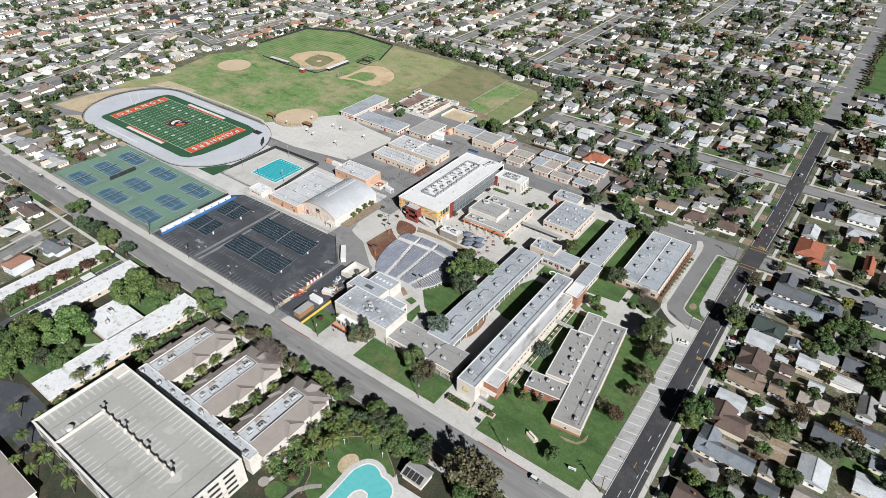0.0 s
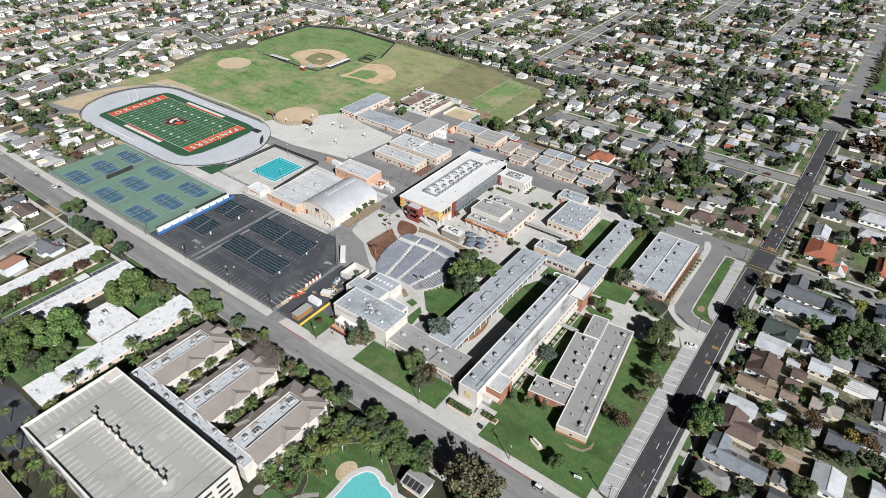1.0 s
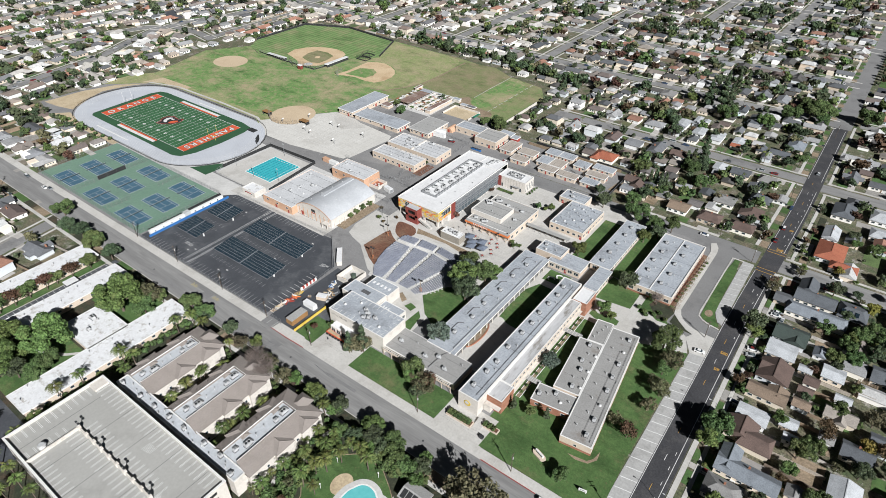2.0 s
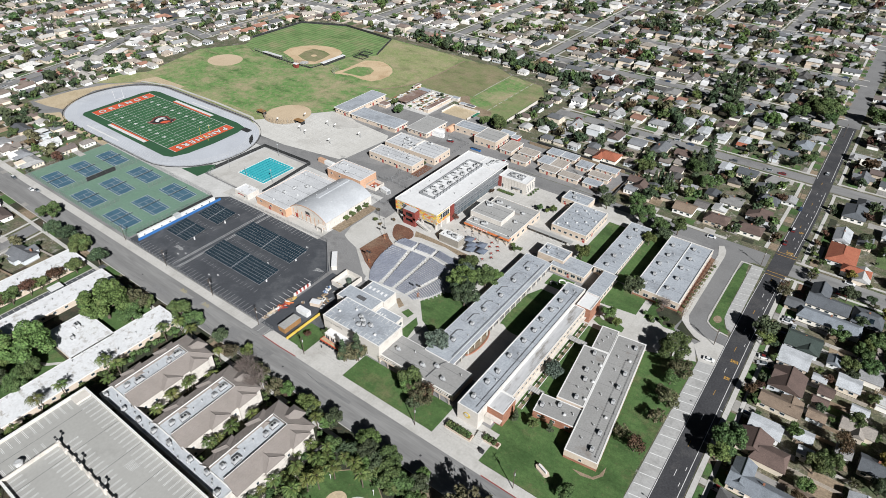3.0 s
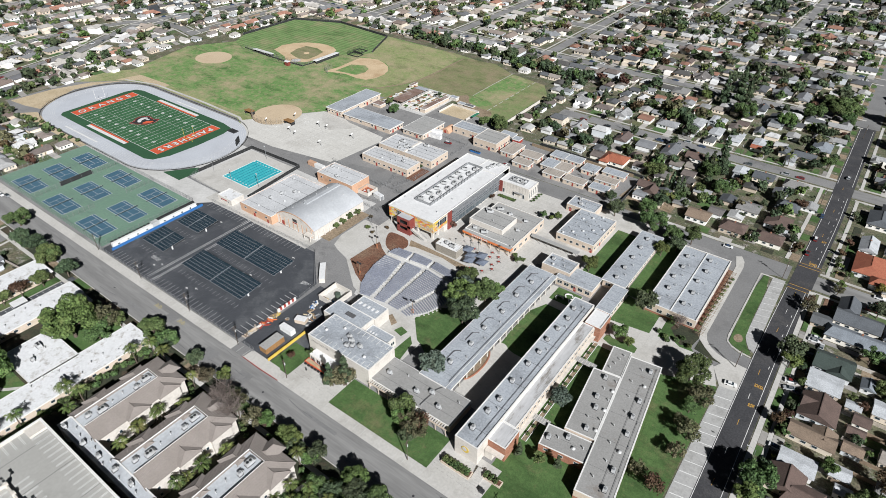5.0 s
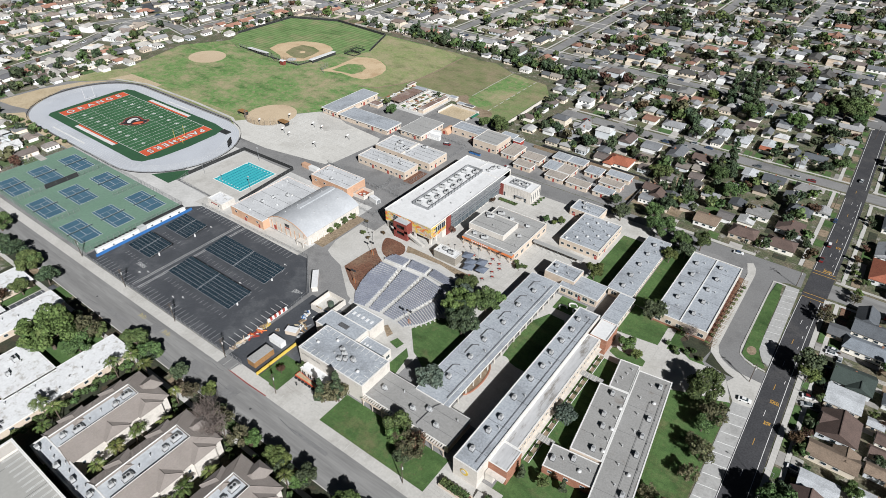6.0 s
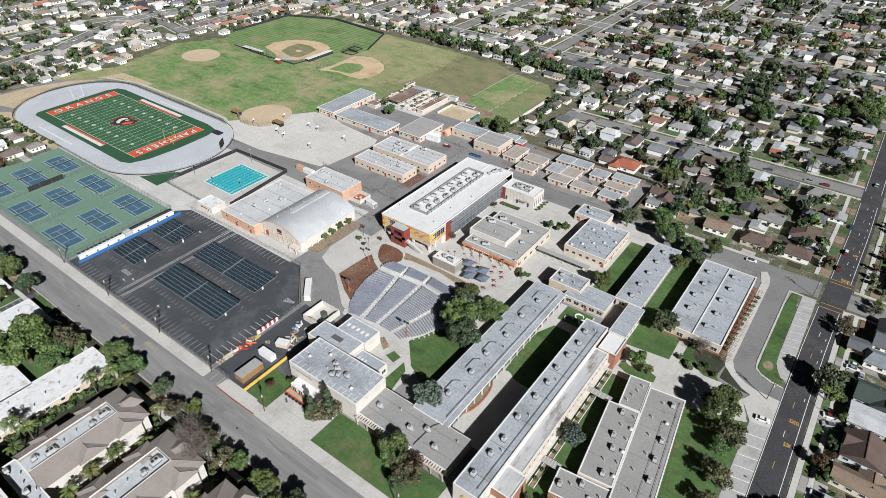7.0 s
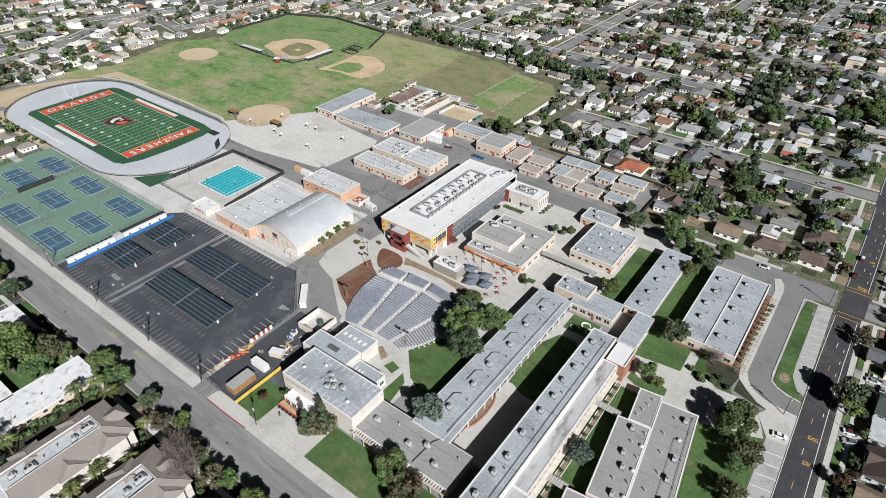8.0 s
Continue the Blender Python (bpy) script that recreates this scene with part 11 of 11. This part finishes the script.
spots = []
for n_, (x, y, s) in enumerate(TREE_SPOTS):
    if (x < 170 and n_ % 5 < 2) or (170 < x < 460 and y > 200 and n_ % 6 < 1):
        continue
    if inside(CAMPUS, x, y) or inside(SOUTHWEST, x, y) or near_street(x, y, 6.0) or e_road(y) - 1.5 < x < e_road(y) + 13:
        continue
    if any(abs(x - a) < b_ * 0.72 and abs(y - b) < b_ * 0.72 for a, b, b_ in OCC if b_ > 5):
        continue
    spots.append((math.hypot(x - 470, y + 190), x, y, s))
spots.sort()
for i, (dist, x, y, s) in enumerate(spots):
    near_kind = gr.choice(("round0", "round1", "round1", "round2", "round3", "autumn", "cypress", "tall", "round1", "yellow", "brown"))
    if i < 64:
        tree(near_kind, x, y, s, 0.03, True)
    elif i < 170:
        far_tree(near_kind, x, y, s)
    else:
        kind = gr.choice(("far0", "far1", "far1", "far3", "far2", "far1", "far3", "farcypress", "far1", "far3", "far0", "farpalm", "farbrown", "far1", "far2", "far1", "far3", "farautumn"))
        far_tree({"farcypress": "cypress", "farautumn": "far4", "farbrown": "far5"}.get(kind, kind), x, y, s)
for k in range(26):
    far_tree(("far1", "far4", "far3", "far5", "far0")[k % 5], 480.6 + (k * 3.7) % 4, 437 + k * 8.1, 0.55 + 0.11 * (k % 4))
for kind, x, y, s in (("tall", 386, 309, 2.0), ("tall", 391, 311, 1.7), ("tall", 389, 336, 1.8), ("tall", 393, 352, 1.6), ("tall", 405, 200, 1.8), ("tall", 402, 186, 1.4), ("olive", 423, 287, 0.9), ("olive", 364, 303, 0.7), ("round3", 404, 160, 0.9), ("oak", 413, 168, 0.7), ("round1", 392, 132, 1.2), ("oak", 388, 122, 0.75), ("cypress", 394, 150, 1.4), ("cypress", 390, 152, 1.5), ("cypress", 387, 151, 1.3), ("cypress", 396, 153, 1.3), ("oak", 454, 330, 1.25), ("oak", 443, 338, 1.0), ("oak", 486, 336, 1.2), ("tall", 381, 335, 1.8), ("tall", 377, 300, 2.0), ("tall", 385, 310, 1.6), ("oak", 458, 316, 0.8), ("round1", 474.6, 50.8, 1.42), ("round2", 476, 46, 1.04), ("oak", 478.5, -18, 0.95), ("round2", 477, -25, 1.14), ("round1", 480, -12, 0.95), ("yellow", 499.5, 119.5, 0.82), ("oak", 509.5, -5.7, 0.70), ("round3", 506, -10, 1.15), ("round0", 498.5, 41.6, 0.49), ("round1", 503, 21, 0.57), ("palm", 507, 16.5, 0.49), ("round2", 512, 66, 0.98), ("oak", 522.6, 76, 0.90), ("oak", 516, 72, 0.74), ("round1", 527, 68, 1.15), ("oak", 512, 62, 0.66), ("round1", 508.6, 84.5, 0.74), ("round2", 488, -49.5, 0.98), ("brown", 484, 107.5, 0.74), ("oak", 515, -27, 0.66), ("round1", 525.7, -6, 0.98), ("round2", 524, 110.8, 0.74), ("round1", 500.7, 159, 0.90), ("round3", 514.9, 20.5, 0.90), ("autumn", 478.6, 14, 0.71), ("autumn", 481, 18.5, 0.57), ("brown", 475.6, 86, 0.95), ("autumn", 474.6, 92, 0.66), ("oak", 515, 55, 0.61), ("oak", 508, 52, 0.57), ("round1", 510, 46.5, 0.66), ("oak", 536, 44, 0.74), ("oak", 542, 54, 0.82), ("round2", 505, -19.5, 0.82), ("oak", 512, -46, 0.74), ("round1", 499, -40, 0.90), ("oak", 497, -52, 0.74), ("round1", 534, 0, 0.98), ("oak", 545, 26, 0.74), ("round3", 486, 124, 0.49), ("round2", 484, 113, 0.57), ("round1", 510, 104.6, 0.66), ("round2", 503, 152, 0.74), ("oak", 512, 152, 0.57), ("oak", 533, 118.4, 0.57), ("tall", 521, 60, 0.98)):
    tree(kind, x, y, s)
# dense rows behind the ball fields
for i in range(46):
    far_tree(("far1", "far3", "tall", "far0", "cypress")[i % 5], 88 + i * 4.2 + gr.uniform(-2, 2), 288 - 0.0085 * i * i + gr.uniform(-3, 8), gr.uniform(0.8, 1.5))
for i in range(15):
    far_tree(("far1", "far3", "far0")[i % 3], 269 + gr.uniform(-1, 7), 168 + i * 6.1, gr.uniform(0.4, 0.9))
for i in range(16):
    far_tree(("far1", "far0", "far3")[i % 3], -66 + gr.uniform(-6, 3), -18 + i * 6, gr.uniform(0.6, 1.2))
for i in range(14):
    far_tree(("far1", "far0", "far3")[i % 3], -58 + i * 8 + gr.uniform(-2, 2), -27 + gr.uniform(-3, 2), gr.uniform(0.4, 1.0))
for i in range(9):
    far_tree("far1", -60 + i * 0.8, 192 + i * 9, 0.8)
WOOD.make("far_trees", "many far garden trees of the suburb", "trees")
hedge = leaf_mesh("hedge", [(-62 + i * 1.1, 186 + i * 3.0, 1.6) for i in range(9)], [2.4] * 9, 700, 0.5, "leaf")
tagged(part("hedge", hedge, None), "tall clipped green hedge behind the outfield", "hedge", "", "stuff")


# ---- cars, poles and lamps ----
CAR = []


def car(x, y, rot, z=0.06, kind=0):
    m = pose(x, y, z, 0, 0, rot)
    while len(CAR) <= kind:
        CAR.append(None)
    if CAR[kind]:
        return copy_thing(CAR[kind], m)
    c = empty("car", m, "parked saloon car" if kind == 0 else "parked sport utility car", "car", "parked cars")
    c["label"] = "parked saloon car beside the kerb" if kind != 1 else "parked tall estate car beside the kerb"
    top = 1.72 if kind == 1 else 1.42
    bodyline = [(-2.25, 0.3), (2.25, 0.3), (2.3, 0.62), (2.1, 0.82), (1.1, 0.95), (-1.5, 1.0), (-2.25, 0.92), (-2.3, 0.6)]
    n = len(bodyline)
    s = Shape().add([(a, -0.88, b) for a, b in bodyline] + [(a, 0.88, b) for a, b in bodyline], [tuple(range(n)), tuple(range(2 * n - 1, n - 1, -1))] + [(i, n + i, n + (i + 1) % n, (i + 1) % n) for i in range(n)])
    part("body", s, "white_paint" if kind == 2 else "car_paint", c)
    x0, x1, x2, x3 = (1.15, 0.35, -1.0, -1.75) if kind != 1 else (1.2, 0.6, -1.8, -2.15)
    g = Shape().add([(x0, -0.8, 0.94), (x3, -0.8, 0.98), (x3, 0.8, 0.98), (x0, 0.8, 0.94), (x1, -0.62, top - 0.06), (x2, -0.62, top - 0.06), (x2, 0.62, top - 0.06), (x1, 0.62, top - 0.06)], [(3, 2, 1, 0), (4, 5, 6, 7)[::-1], (0, 1, 5, 4), (1, 2, 6, 5), (2, 3, 7, 6), (3, 0, 4, 7)])
    part("glass_cabin", g, "glass", c, "dark car windows")
    part("car_roof", Shape().box(x2 - 0.02, x1 + 0.02, -0.64, 0.64, top - 0.06, top), "white_paint" if kind == 2 else "car_paint", c)
    for wx in (-1.4, 1.4):
        for wy in (-0.8, 0.8):
            part("wheel", Shape().tube((wx, wy - 0.1, 0.32), (wx, wy + 0.1, 0.32), 0.32, n=10), "tyre", c)
    CAR[kind] = c
    return c


def far_car(x, y, rot, k):
    """A car of the far streets in one mesh: body, glass band and roof."""
    while len(FAR_CARS) < 2:
        tall = len(FAR_CARS)
        s = Shape().prism([(-2.25, -0.88), (2.25, -0.88), (2.25, 0.88), (-2.25, 0.88)], 0.25, [0.95, 0.78, 0.78, 0.95])
        s.add([(1.2, -0.8, 0.88), (-1.9, -0.8, 0.95), (-1.9, 0.8, 0.95), (1.2, 0.8, 0.88), (0.4, -0.62, 1.4 + 0.3 * tall), (-1.4, -0.62, 1.4 + 0.3 * tall), (-1.4, 0.62, 1.4 + 0.3 * tall), (0.4, 0.62, 1.4 + 0.3 * tall)], [(4, 7, 6, 5), (0, 1, 5, 4), (1, 2, 6, 5), (2, 3, 7, 6), (3, 0, 4, 7)])
        me = s.mesh("car", M["car_paint"])
        me.materials.append(M["glass"])
        for p in me.polygons[7:]:
            p.material_index = 1
        FAR_CARS.append(me)
    tagged(part("car", FAR_CARS[k], None, at=pose(x, y, 0.04, 0, 0, rot)), "parked car on a far suburban street", "car", "far parked cars")


FAR_CARS = []
cc = random.Random(41)
n_cars = 0
for x, y, rot in CAR_SPOTS:
    if not inside(CAMPUS, x, y) and not inside(SOUTHWEST, x, y) and n_cars < 190 and math.hypot(x - 470, y + 190) < 900:
        if math.hypot(x - 470, y + 190) < 330:
            car(x, y, rot + cc.choice((0, 180)), 0.05, cc.choice((0, 0, 1)))
        else:
            far_car(x, y, rot + cc.choice((0, 180)), cc.choice((0, 0, 1)))
        n_cars += 1
car(460, 23, 8, 0.085, 2)
car(84, -82.4, 0, 0.06, 2)
car(433, 116, 5, 0.06, 0)
for x, y, r in ((484, 34, 0), (486, 38, 20), (483, 48, 90), (484.5, 66, 90), (467.5, 150, 90), (466.6, 134, 90), (471, 232, 85), (88, -80.8, 0), (60, -82, 0), (250, 125, 10), (296, 122, 80), (466, 176, 90), (490, -36, 90), (484, -9, 0), (500, 116, 0), (498, 104.6, 0), (527, 107, 4), (560, 107, 2), (440, -82, 0)):
    car(x, y, r, 0.06, cc.choice((0, 1)))


def utility_pole(x, y, rot, h=10.5):
    p = empty("utility_pole", pose(x, y, 0.05, 0, 0, rot), "brown wooden utility pole with crossarms", "utility pole", "utility poles")
    part("pole", Shape().tube((0, 0, 0), (0, 0, h), 0.16, 0.11), "pole", p)
    part("crossarm", Shape().box(-1.2, 1.2, -0.06, 0.06, h - 0.9, h - 0.75), "pole", p)
    part("crossarm", Shape().box(-0.9, 0.9, -0.06, 0.06, h - 2.0, h - 1.85), "pole", p)
    part("transformer", Shape().disc(0.35, 0, h - 3.4, h - 2.4, 0.25, 8), "unit", p)


pole_line = [(180, -77), (218, -77), (256, -77), (290, -77.2), (320, -77.4), (381, -77.6), (424.6, -78)]
for x, y in pole_line:
    utility_pole(x, y, 90)
utility_pole(461.5, -72, 45)
for x, y in ((459, 33.6), (461, 106), (463, 190), (350, 132), (330, 160), (440, 122), (470, 300), (340, 212), (380, 224), (410, 224), (282, 226), (300, 332), (250, 320), (350, 332), (400, 320), (-112, 30), (-120, 80), (140, -99), (60, -98)):
    utility_pole(x, y, (x * 13) % 90, 10)
wires = Shape()
for (ax, ay), (bx, by) in zip(pole_line, pole_line[1:]):
    for off in (-1.1, 0.0, 1.1):
        prev = None
        for k in range(7):
            t = k / 6
            p = (ax + (bx - ax) * t, ay + (by - ay) * t + off, 9.75 - 1.0 * math.sin(math.pi * t) + 0.05)
            if prev:
                wires.tube(prev, p, 0.012, n=3)
            prev = p
tagged(part("cable", wires, "dark_metal"), "thin sagging cables between the utility poles", "cable", "", "stuff")


def flood_light(x, y, h, label="tall pole with paired dark floodlights"):
    f = empty("floodlight", pose(x, y, 0.08), label, "floodlight", "floodlights")
    part("pole", Shape().tube((0, 0, 0), (0, 0, h), 0.13, 0.09), "wood", f)
    part("crossbar", Shape().box(-1.0, 1.0, -0.06, 0.06, h - 0.5, h - 0.38), "dark_metal", f)
    for s in (-0.8, 0.8):
        part("lamp_head", Shape().box(s - 0.45, s + 0.45, -0.3, 0.3, h - 0.4, h + 0.3), "dark_metal", f)
    part("base_frame", Shape().box(-0.55, -0.47, -0.04, 0.04, 0, 2.6).box(0.47, 0.55, -0.04, 0.04, 0, 2.6).box(-0.47, 0.47, -0.04, 0.04, 2.3, 2.6), "orange_paint", f, "thin orange sign frame")


for x, y in ((299, -13), (291, 8), (336, -19)):
    flood_light(x, y, 7.5)
for x, y in ((283, 17), (275, 22), (288, 30), (329, 36), (333, 37), (322, 33), (343, 41), (347, 44)):
    l = empty("plaza_lamp", pose(x, y, 0.08), "slim dark plaza lamp post", "lamp post", "plaza lamps")
    part("pole", Shape().tube((0, 0, 0), (0, 0, 5), 0.08), "dark_metal", l)
    part("lamp_head", Shape().box(-0.45, 0.45, -0.25, 0.25, 5, 5.25), "dark_metal", l)
for i, y in enumerate((-60, -10, 40, 128, 168, 240)):
    l = empty("street_lamp", pose(e_road(y) + 12.2, y, 0.05, 0, 0, 180), "tall grey street lamp with a curved arm", "street lamp", "street lamps")
    part("pole", Shape().tube((0, 0, 0), (0, 0, 8.5), 0.12, 0.08), "steel", l)
    part("arm", Shape().tube((0, 0, 8.3), (2.4, 0, 9.0), 0.06), "steel", l)
    part("lamp_head", Shape().box(2.2, 3.0, -0.15, 0.15, 8.9, 9.1), "unit", l)
# trellis beside the bus loop
for i in range(16):
    t = empty("trellis", pose(441.6 - 0.1 * (i % 2), 42 + i * 3.3, 0.1), "low brown wooden trellis beside the classroom wing", "trellis", "trellises")
    part("post", Shape().box(-0.08, 0.08, -0.08, 0.08, 0, 2.4), "wood", t)
    for k in range(3):
        part("slat", Shape().box(-1.6, 1.6, -0.9 + k * 0.9, -0.75 + k * 0.9, 2.4, 2.5), "wood", t)
post_fence("workshop_fence", [(258, 60), (262, 72), (262, 88)], 2.4, "wire fence between workshop yards")
post_fence("workshop_fence", [(246, 36), (268, 34), (270, 56), (248, 58)], 2.4, "wire fence round the service yard")
post_fence("yard_fence", [(372, 120), (372, 158), (300, 160)], 2.0, "dark fence behind the portable classrooms", solid=1.8)
cont = empty("orange_container", pose(203, 50, 0.06, 0, 0, -2), "peach and white storage boxes beside the courts", "container")
part("box", Shape().box(-6, 0, -1.3, 1.3, 0, 2.5), "peach_wall", cont)
part("box", Shape().box(0.2, 7.5, -1.3, 1.3, 0, 2.5), "white_paint", cont)
